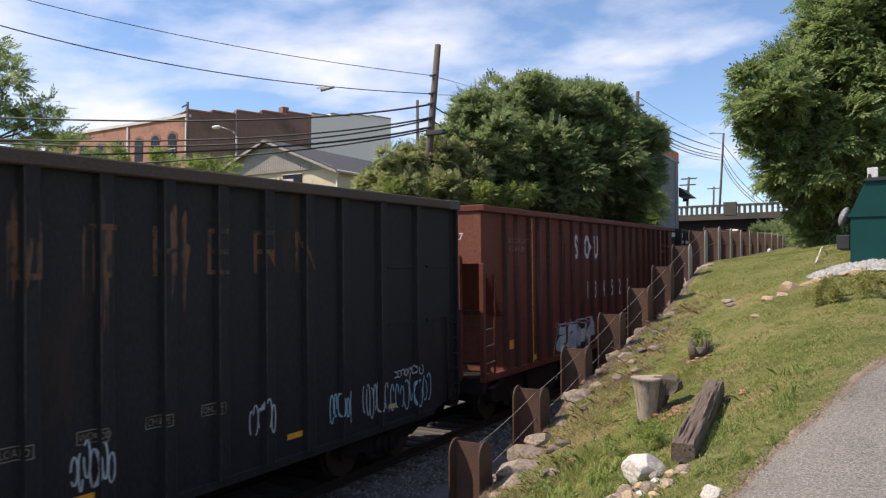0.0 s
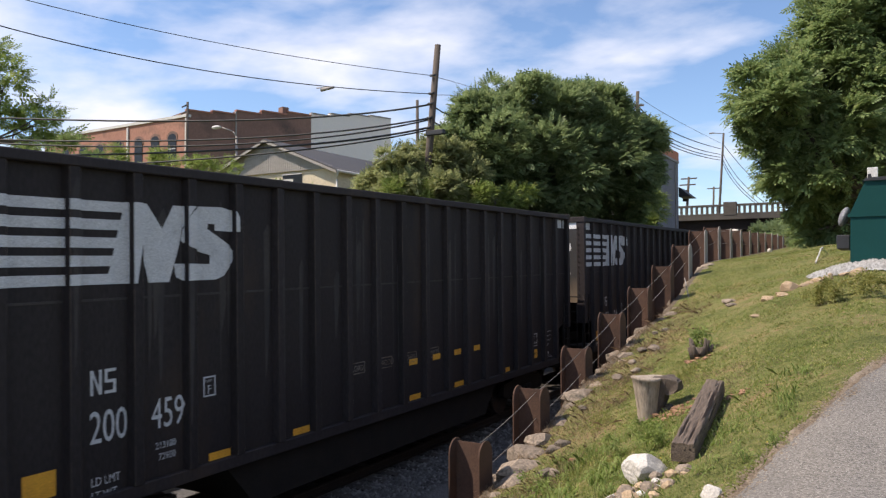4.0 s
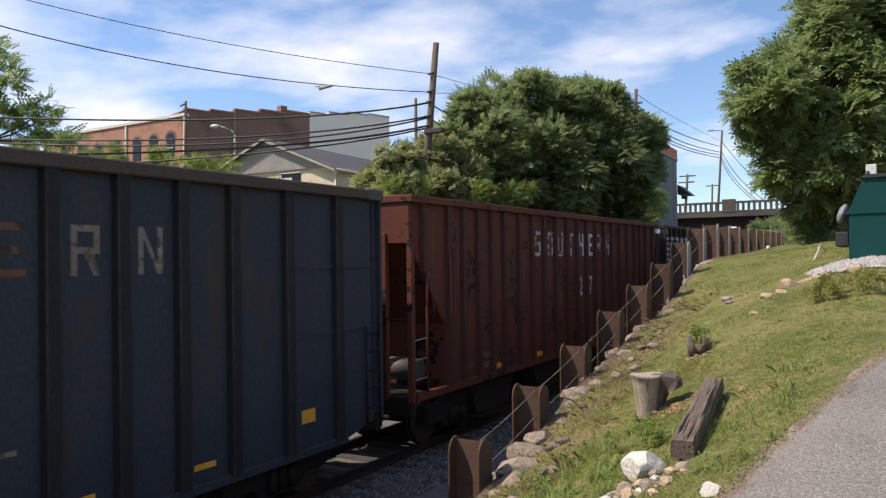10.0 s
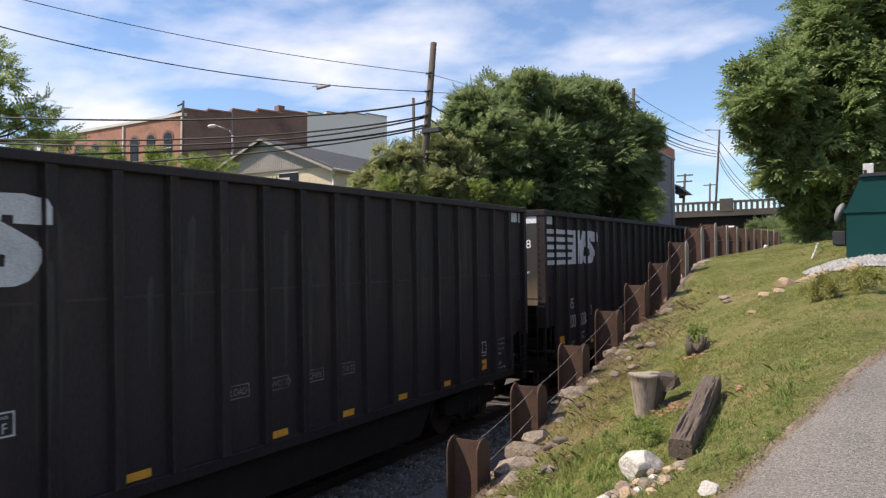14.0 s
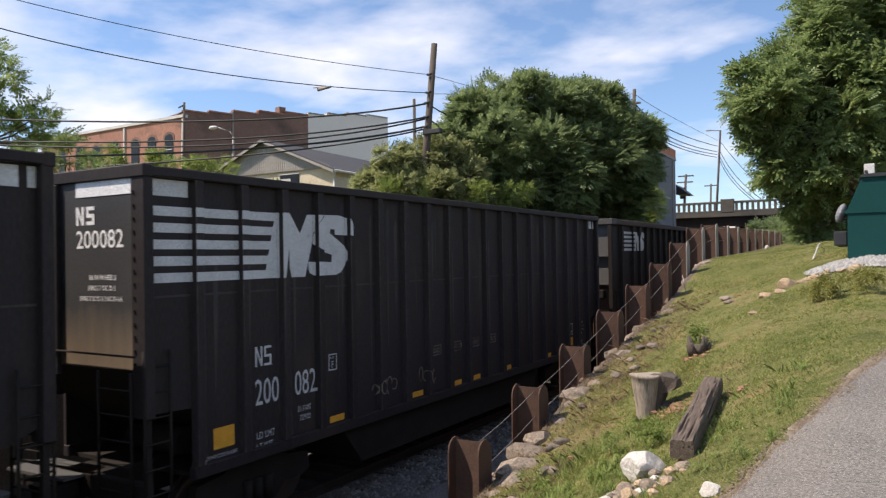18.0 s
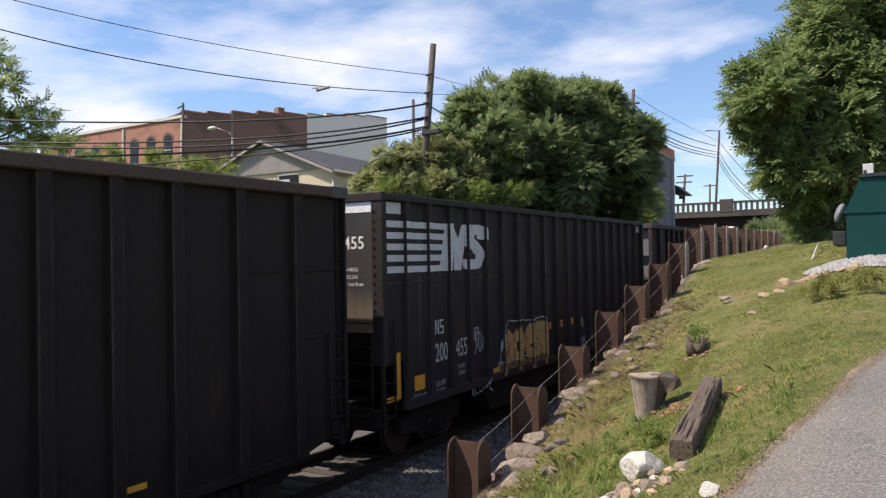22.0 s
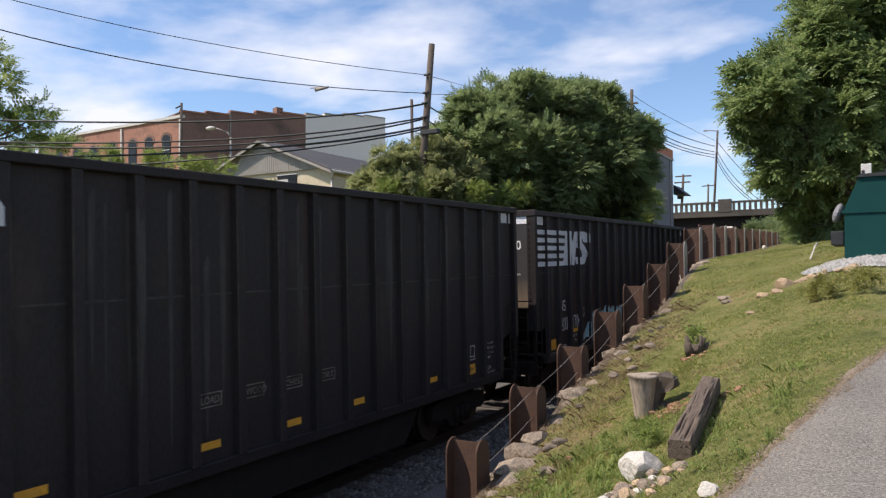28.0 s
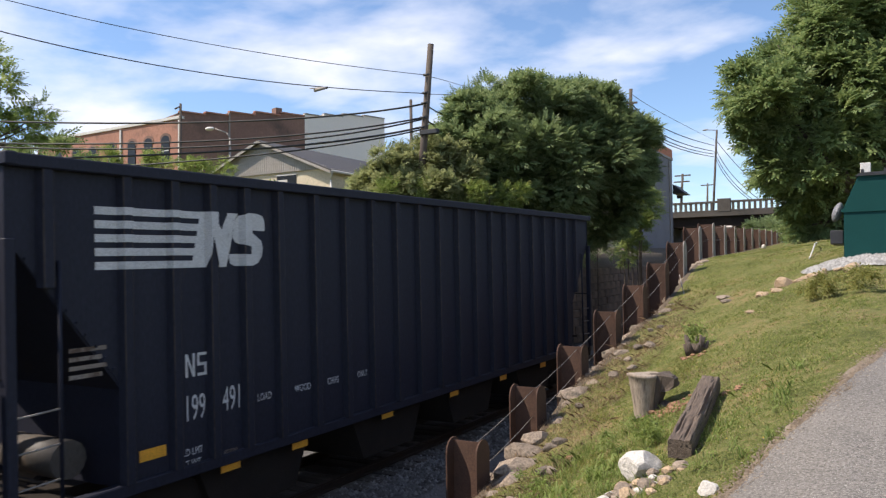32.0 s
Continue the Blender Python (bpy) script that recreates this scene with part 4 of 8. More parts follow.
def chip_hopper(paint, endpaint, L, ys, cut):
    """Hopper car whose sides are cut away diagonally under the sloped ends."""
    car = empty("wood_chip_hopper", TRACK_X, 0, 0, "x", "railway car", "cars of the train")
    zc, yc, zl = cut
    pts = [(0.02, zc), (yc, zl), (yc, 0.95), (L - yc, 0.95), (L - yc, zl), (L - 0.02, zc), (L - 0.02, TOP - 0.08), (0.02, TOP - 0.08)]
    for s in (1, -1):
        part("side_sheet", side_sheet(pts, s), paint, car)
        part("top_chord", box(min(s * 1.36, s * 1.53), max(s * 1.36, s * 1.53), -0.01, L + 0.01, TOP - 0.13, TOP + 0.02, 0.015), paint, car)
        part("side_sill", box(min(s * 1.30, s * 1.46), max(s * 1.30, s * 1.46), 0.2, L - 0.2, 0.82, 0.98, 0.015), paint, car)
    for y in ys:
        z0 = 0.98 if min(y, L - y) >= yc - 0.02 else float(np.interp(min(y, L - y), (0, yc), (zc, zl))) + 0.03
        rib = rib_mesh("rib", {M["red"]: M["redrib"], M["redspot"]: M["redrib"]}.get(paint, paint), z0, TOP - 0.13, 0.10, 0.10, 0.06)
        for s in (1, -1):
            piece("rib", rib, car, pose(s * SKIN, y, 0, 0, 0, 0 if s > 0 else 180))
    for y, s in ((0.0, 1), (L, -1)):
        part("end_sheet", box(-1.42, 1.42, min(y, y + s * 0.03), max(y, y + s * 0.03), zc, TOP - 0.05), endpaint, car)
        part("end_chord", box(-1.537, 1.537, min(y - s * 0.04, y + s * 0.1), max(y - s * 0.04, y + s * 0.1), TOP - 0.12, TOP + 0.03, 0.015), paint, car)
        part("slope_sheet", prism([(y, zc + 0.02), (y + s * 0.03, zc + 0.02), (y + s * (yc + 0.03), zl), (y + s * yc, zl - 0.05)], "x", -SKIN + 0.02, SKIN - 0.02), endpaint, car)
        part("end_bulkhead", box(-SKIN + 0.02, SKIN - 0.02, min(y + s * yc, y + s * (yc + 0.03)), max(y + s * yc, y + s * (yc + 0.03)), 0.92, zl), endpaint, car)
        for x in (-1.44, -0.82, 0.82, 1.44):
            part("end_post", box(x - 0.06, x + 0.06, min(y - s * 0.04, y + s * 0.08), max(y - s * 0.04, y + s * 0.08), 0.85, zc if abs(x) > 1 else zc + 0.2, 0.01), paint, car)
        part("grab_rail", tube((-1.4, y - s * 0.06, 2.55), (1.4, y - s * 0.06, 2.5), 0.018, 6), M["under"], car)
        part("ladder_stile", tube((1.44, y + s * 0.62, 0.92), (1.44, y + s * 0.62, zc - 0.25), 0.025, 6), paint, car)
        for z in (1.25, 1.65, 2.05):
            part("rung", tube((1.44, y, z), (1.44, y + s * 0.62, z + 0.03), 0.012, 6), M["galv"], car)
        dots = mesh_of(box(-0.012, 0.012, -0.016, 0.016, -0.016, 0.016), "rivet", paint)
        for k in range(12):
            for sx in (1, -1):
                piece("rivet", dots, car, pose(sx * (SKIN + 0.008), y + s * (0.12 + (yc - 0.12) * k / 11), zc + 0.08 - (zc - zl) / yc * (0.12 + (yc - 0.12) * k / 11)))
        part("end_platform", box(-1.4, 1.4, min(y, y + s * 1.0), max(y, y + s * 1.0), 0.88, 0.92), M["under"], car)
        part("end_sill", box(-1.45, 1.45, min(y, y + s * 0.14), max(y, y + s * 0.14), 0.55, 0.88, 0.02), M["under"], car)
        if paint is not M["red"]:
            part("air_reservoir", tube((-0.1, y + s * 1.0, 1.35), (1.0, y + s * 1.0, 1.35), 0.24, 14), M["endgrey"], car)
        part("brake_pipe", tube((-1.2, y + s * 0.5, 1.25), (1.2, y + s * 0.55, 1.2), 0.03, 6), M["under"], car)
    for y in (4.0, 7.6, 11.0, L - 4.0):
        part("hopper_bay", prism([(y - 1.25, 0.95), (y - 0.85, 0.04), (y + 0.85, 0.04), (y + 1.25, 0.95)], "x", -1.22, 1.22), M["under"], car)
    part("center_sill", box(-0.30, 0.30, 0.3, L - 0.3, 0.50, 0.80), M["under"], car)
    add_trucks(car, L, 2.35)
    add_couplers(car, L)
    return car, L, ys


# ---- lettering and paint marks on the near side (x = +) of a car
def side_x(ys, y):
    """How far out the painted side lies at y: panel, rib flank or rib face."""
    base, flat = (0.12, 0.085) if ys and abs(ys[0] - 1.27) < 0.01 else (0.10, 0.065)
    near = min((abs(y - r) for r in ys), default=9.0)
    return SKIN + 0.11 * min(1.0, max(0.0, (base - near) / (base - flat)))


def lay_on(bm, ys, lift):
    """Cut a flat (y, z) shape along the ribs and lay it over panels, flanks and ribs."""
    base, flat = (0.12, 0.085) if ys and abs(ys[0] - 1.27) < 0.01 else (0.10, 0.065)
    bm.normal_update()
    bmesh.ops.triangulate(bm, faces=bm.faces[:])
    lo, hi = min(v.co.y for v in bm.verts), max(v.co.y for v in bm.verts)
    for r in ys:
        for c in (r - base, r - flat, r + flat, r + base):
            if lo < c < hi:
                bmesh.ops.bisect_plane(bm, geom=bm.verts[:] + bm.edges[:] + bm.faces[:], plane_co=(0, c, 0), plane_no=(0, 1, 0), dist=1e-5)
    for v in bm.verts:
        v.co.x = side_x(ys, v.co.y) + lift
    for f in bm.faces:
        f.normal_update()
        if f.normal.x < 0:
            f.normal_flip()
    return bm


def drape(polys, ys, lift=0.006):
    """Flat shapes in (y, z) laid on panels and ribs."""
    bm = bmesh.new()
    for p in polys:
        bm.faces.new([bm.verts.new((0, a, b)) for a, b in p])
    return lay_on(bm, ys, lift)


def text_mesh(word, size, material, bold=0.0, stretch=1.0):
    cu = bpy.data.curves.new("text", "FONT")
    cu.body, cu.size, cu.offset = word, size, bold
    cu.resolution_u = 3
    ob = bpy.data.objects.new("text", cu)
    me = bpy.data.meshes.new_from_object(ob)
    bpy.data.objects.remove(ob)
    for v in me.vertices:
        v.co.x *= stretch
    me.materials.clear()
    me.materials.append(material)
    return me


_words = {}


def words(car, word, size, y, z, ys=(), mat="white", stretch=0.85, bold=0.0, x=None, slant=0.0):
    """Stencilled words on the near side; y, z is the lower left corner, read from the leading end."""
    key = (word, size, mat, stretch, bold)
    if key not in _words:
        _words[key] = text_mesh(word, size, M[mat], bold, stretch)
    if ys:
        bm = bmesh.new()
        bm.from_mesh(_words[key])
        for v in bm.verts:
            v.co = Vector((0, y + v.co.x, z + v.co.y))
        lay_on(bm, ys, 0.006)
        return part("lettering", bm, M[mat], car)
    xx = side_x(ys, y + 0.1) + 0.006 if x is None else x
    m = Matrix.Translation((xx, y, z)) @ Matrix(((0, 0, 1, 0), (1, 0, 0, 0), (0, 1, 0, 0), (0, 0, 0, 1)))
    return piece("lettering", _words[key], car, m)


def end_words(car, word, size, x, z, mat="sunlitwhite", stretch=0.9, y=-0.006):
    bold = size * 0.008 if size > 0.15 else 0.0
    key = (word, size, mat, stretch, bold)
    if key not in _words:
        _words[key] = text_mesh(word, size, M[mat], bold, stretch)
    m = Matrix.Translation((x, y, z)) @ Matrix(((1, 0, 0, 0), (0, 0, -1, 0), (0, 1, 0, 0), (0, 0, 0, 1)))
    return piece("lettering", _words[key], car, m)


def rect(y0, y1, z0, z1):
    return [(y0, z0), (y1, z0), (y1, z1), (y0, z1)]


def plate(car, y0, y1, z0, z1, ys, mat="reflector", name="reflector"):
    """A flat mark; a reflector sits on the panel between two ribs."""
    if mat == "reflector":
        c = (y0 + y1) / 2
        a, b = max([r for r in ys if r <= c], default=-9) + 0.12, min([r for r in ys if r > c], default=99) - 0.12
        d = max(0, a - y0) - max(0, y1 - b)
        y0, y1 = y0 + d, y1 + d
    return part(name, drape([rect(y0, y1, z0, z1)], ys), M[mat], car)


def road_mark(car, ys, y0, y1, z0, z1, mat="white"):
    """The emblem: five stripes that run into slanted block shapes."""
    H, W = z1 - z0, y1 - y0

    def q(*p):
        return [(y0 + W * a, z0 + H * b) for a, b in p]

    polys = []
    for k in range(5):
        a, b = 0.2175 * k, 0.2175 * k + 0.125
        polys.append(q((0, a), (0.506 + 0.062 * a, a), (0.506 + 0.062 * b, b), (0, b)))
    polys.append(q((0.568, 1), (0.645, 1), (0.700, 0.69), (0.742, 1), (0.812, 1), (0.784, 0.86), (0.770, 0.57), (0.755, 0.36), (0.726, 0), (0.650, 0), (0.615, 0.56), (0.592, 0), (0.506, 0)))
    polys.append(q((0.784, 0.85), (0.807, 0.95), (0.847, 1.01), (0.940, 1.02), (0.984, 0.98), (1.0, 0.88), (1.0, 0.68), (0.910, 0.69), (0.910, 0.78), (0.882, 0.78), (0.878, 0.71), (0.928, 0.60), (0.975, 0.49), (0.985, 0.34), (0.975, 0.18), (0.949, 0.06), (0.914, 0.01), (0.780, 0.01), (0.752, 0.06), (0.747, 0.13), (0.745, 0.235), (0.803, 0.235), (0.887, 0.225), (0.889, 0.35), (0.835, 0.40), (0.787, 0.46), (0.771, 0.55)))
    return part("road_emblem", drape(polys, ys), M[mat], car)


def dress_chip_gondola(car, L, ys, number, tail_bars=True):
    plate(car, 0.06, 0.78, 4.60, 4.82, ys, "white", "white_panel")
    plate(car, L - 0.72, L - 0.32, 4.58, 4.82, ys, "white", "white_panel")
    plate(car, L - 0.22, L - 0.02, 4.58, 4.82, ys, "white", "white_panel")
    road_mark(car, ys, 0.06, 4.37, 3.45, 4.47)
    initials(car, 2.02, 2.12, 0.30, ys)
    words(car, number[:3], 0.56, 2.00, 1.54, ys, stretch=0.64, bold=0.0)
    words(car, number[3:], 0.56, 2.89, 1.55, ys, stretch=0.64, bold=0.0)
    words(car, "LD LMT", 0.15, 2.02, 1.03, ys, stretch=0.8)
    words(car, "LT WT", 0.15, 2.02, 0.86, ys, stretch=0.8)
    words(car, "213100", 0.13, 2.95, 1.28, ys)
    words(car, "72900", 0.13, 3.0, 1.13, ys)
    words(car, "2 INCH HF COMP SHOES", 0.075, 0.92, 0.94, ys)
    plate(car, 1.18, 1.58, 1.06, 1.36, ys)
    usual = [(y, 0.94) for y in (3.72, 5.35, 7.80, 9.60, 11.22, 13.01)]
    own = {"200082": [(3.77, 0.94), (6.38, 0.94), (8.00, 0.92), (8.90, 0.92), (10.54, 0.92), (13.16, 0.92)], "200455": [(4.7, 0.94), (10.55, 0.92), (12.30, 0.92), (13.96, 0.92)], "200170": [(3.02, 1.42), (5.58, 1.42), (8.00, 1.42), (9.80, 1.42), (11.40, 1.42)],
           "200037": [(4.45, 1.13), (7.05, 1.09), (8.75, 1.08), (10.42, 1.12), (13.05, 1.13), (14.73, 1.08)], "200459": [(4.0, 0.92), (5.6, 0.92), (9.0, 0.92), (10.8, 0.92), (13.0, 0.92)],
           "200104": [(3.72, 0.94), (7.02, 0.94), (8.75, 0.94), (10.45, 0.94), (13.01, 0.94)]}
    for y, z in own.get(number, usual):
        plate(car, y, y + 0.40, z, z + 0.11, ys)
    fr = [rect(3.76, 3.98, 1.83, 1.85), rect(3.76, 3.98, 2.09, 2.11), rect(3.76, 3.78, 1.83, 2.11), rect(3.96, 3.98, 1.83, 2.11)]
    words(car, "F", 0.17, 3.83, 1.87, (), stretch=0.8, x=SKIN + 0.006)
    words(car, "PLATE", 0.05, 3.795, 2.03, (), x=SKIN + 0.006)
    part("stencil_frame", drape(fr, ys), M["white"], car)
    for k, wd in enumerate(("LOAD", "WOOD", "CHIPS", "ONLY")):
        y, z = (7.11, 7.98, 8.85, 9.71)[k], 1.73
        words(car, wd, 0.15, y + 0.03, z, ys, "worn")
        part("stencil_frame", drape([rect(y, y + 0.42, z - 0.05, z - 0.035), rect(y, y + 0.42, z + 0.14, z + 0.155), rect(y, y + 0.015, z - 0.05, z + 0.15), rect(y + 0.405, y + 0.42, z - 0.05, z + 0.15)], ys), M["worn"], car)
    b = 14.89
    part("stencil_frame", drape([rect(b, b + 0.40, 1.38, 1.40), rect(b, b + 0.40, 1.69, 1.71), rect(b, b + 0.02, 1.40, 1.69), rect(b + 0.38, b + 0.40, 1.40, 1.69), rect(b + 0.19, b + 0.21, 1.47, 1.69), rect(b + 0.02, b + 0.38, 1.45, 1.47)], ys), M["white"], car)
    for k, wd in enumerate(("EXH  16-3  W 9-11", "EXW  9-11  H 16-3", "EW   9-11  H 16-3", "CU FT 8200")):
        words(car, wd, 0.078, 15.74, 1.66 - 0.115 * k, ys, stretch=0.85)
    plate(car, 14.90, 15.28, 1.06, 1.29, ys)
    part("arrow_mark", drape([[(14.97, 1.175), (15.10, 1.11), (15.10, 1.155), (15.21, 1.155), (15.21, 1.195), (15.10, 1.195), (15.10, 1.24)]], ys, lift=0.006), M["blackspray"], car)
    words(car, "G 97", 0.11, 15.90, 1.06, ys)
    words(car, "2 INCH HI-COMP SHOES", 0.07, 15.74, 0.97, ys, stretch=0.75)
    part("white_panel", box(0.10, 1.37, -0.009, -0.003, 4.62, 4.83), M["sunlitwhite"], car)
    end_initials(car, 0.10, 4.24)
    end_words(car, number, 0.34, 0.09, 3.93, stretch=0.98)
    end_words(car, "36 IN WHEELS", 0.10, 0.36, 3.50)
    end_words(car, "SPRG 7 OC D-5", 0.095, 0.34, 3.36)
    end_words(car, "SPRG 7 IC D-5 2 IIC D-6A", 0.09, 0.16, 3.22)
    for k, (a, b) in enumerate(zip([0.0] + ys, ys + [L])):
        part("lap_seam", box(SKIN, SKIN + 0.012, a + 0.1, b - 0.1, 3.25, 3.28), M["dust"], car)
    bolts = bmesh.new()
    for k in range(14):
        bm_box(bolts, 1.30, 1.33, -0.05, -0.02, 2.4 + 0.17 * k, 2.44 + 0.17 * k)
    part("rivet_row", bolts, M["under"], car)


def blocks_n(y, z, w, h, t):
    return [rect(y, y + t, z, z + h), rect(y + w - t, y + w, z, z + h), [(y + t, z + h), (y + t * 0.2, z + h), (y + w - t, z), (y + w - t * 0.2, z)]]


def blocks_s(y, z, w, h, t):
    return [rect(y, y + w, z, z + t), rect(y, y + w, z + h / 2 - t / 2, z + h / 2 + t / 2), rect(y, y + w, z + h - t, z + h), rect(y + w - t, y + w, z + t, z + h / 2 - t / 2), rect(y, y + t, z + h / 2 + t / 2, z + h - t)]


def initials(car, y, z, h, ys, mat="white"):
    w, t = h * 0.52, h * 0.125
    part("reporting_mark", drape(blocks_n(y, z, w, h, t) + blocks_s(y + w * 1.25, z, w, h, t), ys), M[mat], car)


def end_bars(car, x, z, w, h, y):
    """Three small painted bars in a row."""
    for k in range(3):
        part("reporting_mark", box(x + w * k / 3, x + w * (k + 0.72) / 3, y - 0.004, y, z, z + h), M["sunlitwhite"], car)


def end_initials(car, x, z):
    bm = bmesh.new()
    for p in blocks_n(x, z, 0.17, 0.25, 0.05) + blocks_s(x + 0.22, z, 0.17, 0.25, 0.05):
        bm.faces.new([bm.verts.new((a, -0.006, b)) for a, b in p])
    for f in bm.faces:
        f.normal_update()
        if f.normal.y > 0:
            f.normal_flip()
    part("reporting_mark", bm, M["sunlitwhite"], car)


RED_RIBS = [1.26, 1.94, 2.72, 3.3, 4.05, 4.97, 5.83, 6.64, 7.51, 8.36, 9.2, 10.02, 10.92, 11.75, 12.59, 13.44, 14.13, 14.82, 15.55, 16.23, 16.92]
NAVY_RIBS = [0.47, 1.52, 2.27, 2.94, 3.60, 4.33, 5.20, 6.03, 6.84, 7.66, 8.48, 9.30, 10.12, 10.94, 11.76, 12.58, 13.40, 14.22, 15.04, 15.86, 16.68, 17.50]
CARS = []   # (thing, y of its leading end at t = 0)
HOPPER_RIBS = [0.51, 1.53, 2.2, 2.92, 3.6, 4.29, 5.16, 5.98, 6.78, 7.63, 8.49, 9.33, 10.17, 11.0, 11.83, 12.66, 13.54, 14.43, 15.32, 16.02, 16.77, 17.75]


def build_train():
    base, L, ys = chip_gondola(M["black"])
    fronts = {"200459": 34.98, "200104": 53.74, "200044": 110.59, "200038": 129.34, "200082": 148.05, "200455": 185.55, "200037": 223.05, "200170": 241.75}
    for i, (num, f) in enumerate(fronts.items()):
        car = base if i == 0 else None
        CARS.append([car, f, num])
    for c in CARS[1:]:
        c[0] = copy_thing(base, Matrix.Translation((TRACK_X, 0, 0)))
    for c in CARS:
        dress_chip_gondola(c[0], L, ys, c[2])
        tagged(c[0], "black high-sided wood chip gondola with white stripes and emblem")
    for paint, f, num, lab in ((M["darkmix"], -3.14, "", "faded dark gondola with rust-stained letters and spray tags"), (M["bluegrey"], 72.38, "139703", "weathered blue-grey ribbed gondola with rust-stained letters"),
                                      (M["blackrust"], 166.95, "200042", "dull brown-black ribbed gondola with small white emblem"), (M["greyrust"], 204.34, "139615", "rusty grey ribbed gondola with bleeding rust letters")):
        # two cars get browner ribs, also darker to imitate the ribs' shade
        car, L2, ys2 = shelf_gondola(paint, {"139703": M["darkmix"], "139615": M["blackrust"]}.get(num, paint), 17.5 if num else 17.83)
        CARS.append([tagged(car, lab), f, num])
    hop = HOPPER_RIBS
    for paint, endp, f, L3, num, cut, lab in ((M["red"], M["redend"], 15.89, 17.78, "134527", (3.61, 1.18, 2.36), "oxide-red wood chip hopper with white letters and spray tags"), (M["redspot"], M["redspot"], 90.93, 18.35, "27", (4.02, 1.40, 2.35), "flaking oxide-red wood chip hopper with worn white letters"),
                                               (M["navy"], M["navy"], 260.50, 18.67, "199491", (4.03, 1.47, 2.20), "navy-black wood chip hopper with open ends and white emblem")):
        car, L4, ys4 = chip_hopper(paint, endp, L3, [y for y in {"134527": RED_RIBS, "27": hop, "199491": NAVY_RIBS}[num] if y < L3 - 0.3], cut)
        CARS.append([tagged(car, lab), f, num])


build_train()


def travelled(t):
    u = t / 16
    return 124.69 * u - 0.62 * u ** 2 + 1.75 * u ** 3 - 0.33 * u ** 4


# ---- marks of single cars
def letter_boxes(car, ys, spec, z0, z1, mat, t=0.085):
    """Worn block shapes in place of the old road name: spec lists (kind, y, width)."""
    h = z1 - z0
    for kind, y, w in spec:
        L, R, B, T, MID = rect(y, y + t, z0, z1), rect(y + w - t, y + w, z0, z1), rect(y, y + w, z0, z0 + t), rect(y, y + w, z1 - t, z1), rect(y, y + w, z0 + h / 2 - t / 2, z0 + h / 2 + t / 2)
        shapes = {"S": blocks_s(y, z0, w, h, t), "O": [L, R, rect(y + t, y + w - t, z0, z0 + t), rect(y + t, y + w - t, z1 - t, z1)], "U": [L, R, rect(y + t, y + w - t, z0, z0 + t)], "T": [T, rect(y + w / 2 - t / 2, y + w / 2 + t / 2, z0, z1 - t)],
                  "H": [L, R, rect(y + t, y + w - t, z0 + h / 2 - t / 2, z0 + h / 2 + t / 2)], "E": [L, rect(y + t, y + w, z0, z0 + t), rect(y + t, y + w * 0.8, z0 + h / 2 - t / 2, z0 + h / 2 + t / 2), rect(y + t, y + w, z1 - t, z1)],
                  "R": [L, rect(y + t, y + w, z1 - t, z1), rect(y + t, y + w, z0 + h / 2 - t / 2, z0 + h / 2 + t / 2), rect(y + w - t, y + w, z0 + h / 2 + t / 2, z1 - t), [(y + w * 0.45, z0 + h / 2 - t / 2), (y + w - t, z0), (y + w, z0), (y + w * 0.8, z0 + h / 2 - t / 2)]], "N": blocks_n(y, z0, w, h, t)}[kind]
        part("worn_letter", drape(shapes, ys), M[mat], car)


def scrawl(car, ys, y, z, w, h, mat, seed, strokes=5, t=0.025):
    """An unreadable spray tag: looping strokes."""
    r = random.Random(seed)
    for k in range(strokes):
        polys = []
        cx, cz, a, b = y + w * (k + 0.5) / strokes, z + h * r.uniform(0.35, 0.65), w / strokes * r.uniform(0.35, 0.6), h * r.uniform(0.25, 0.5)
        ph, turns = r.uniform(0, 6.3), r.uniform(0.55, 1.1)
        pts = [(cx + a * math.cos(ph + q * turns * 6.28) + 0.2 * a * math.sin(3 * q), cz + b * math.sin(ph + q * turns * 6.28)) for q in np.linspace(0, 1, 12)]
        for (p0, q0), (p1, q1) in zip(pts[:-1], pts[1:]):
            dy, dz = p1 - p0, q1 - q0
            n = math.hypot(dy, dz) or 1
            ny, nz = -dz / n * t / 2, dy / n * t / 2
            polys.append([(p0 + ny, q0 + nz), (p1 + ny, q1 + nz), (p1 - ny, q1 - nz), (p0 - ny, q0 - nz)])
        part("spray_tag", drape(polys, ys, lift=0.010 + 0.0005 * (k % 3)), M[mat], car)


GLYPHS = ([(0.9, 0.85), (0.5, 1), (0.1, 0.75), (0.05, 0.3), (0.4, 0), (0.9, 0.12)], [(0.5, 1), (0.08, 0.7), (0.08, 0.3), (0.5, 0), (0.92, 0.3), (0.92, 0.7), (0.5, 1)], [(0.05, 0), (0.1, 1), (0.85, 0.05), (0.9, 1)],
          [(0, 1), (0.2, 0), (0.5, 0.75), (0.75, 0), (1, 1)], [(0.1, 0), (0.1, 1), (0.8, 0.9), (0.75, 0.55), (0.2, 0.5), (0.9, 0)], [(0.9, 0.9), (0.3, 1), (0.1, 0.7), (0.8, 0.4), (0.85, 0.1), (0.1, 0.05)])


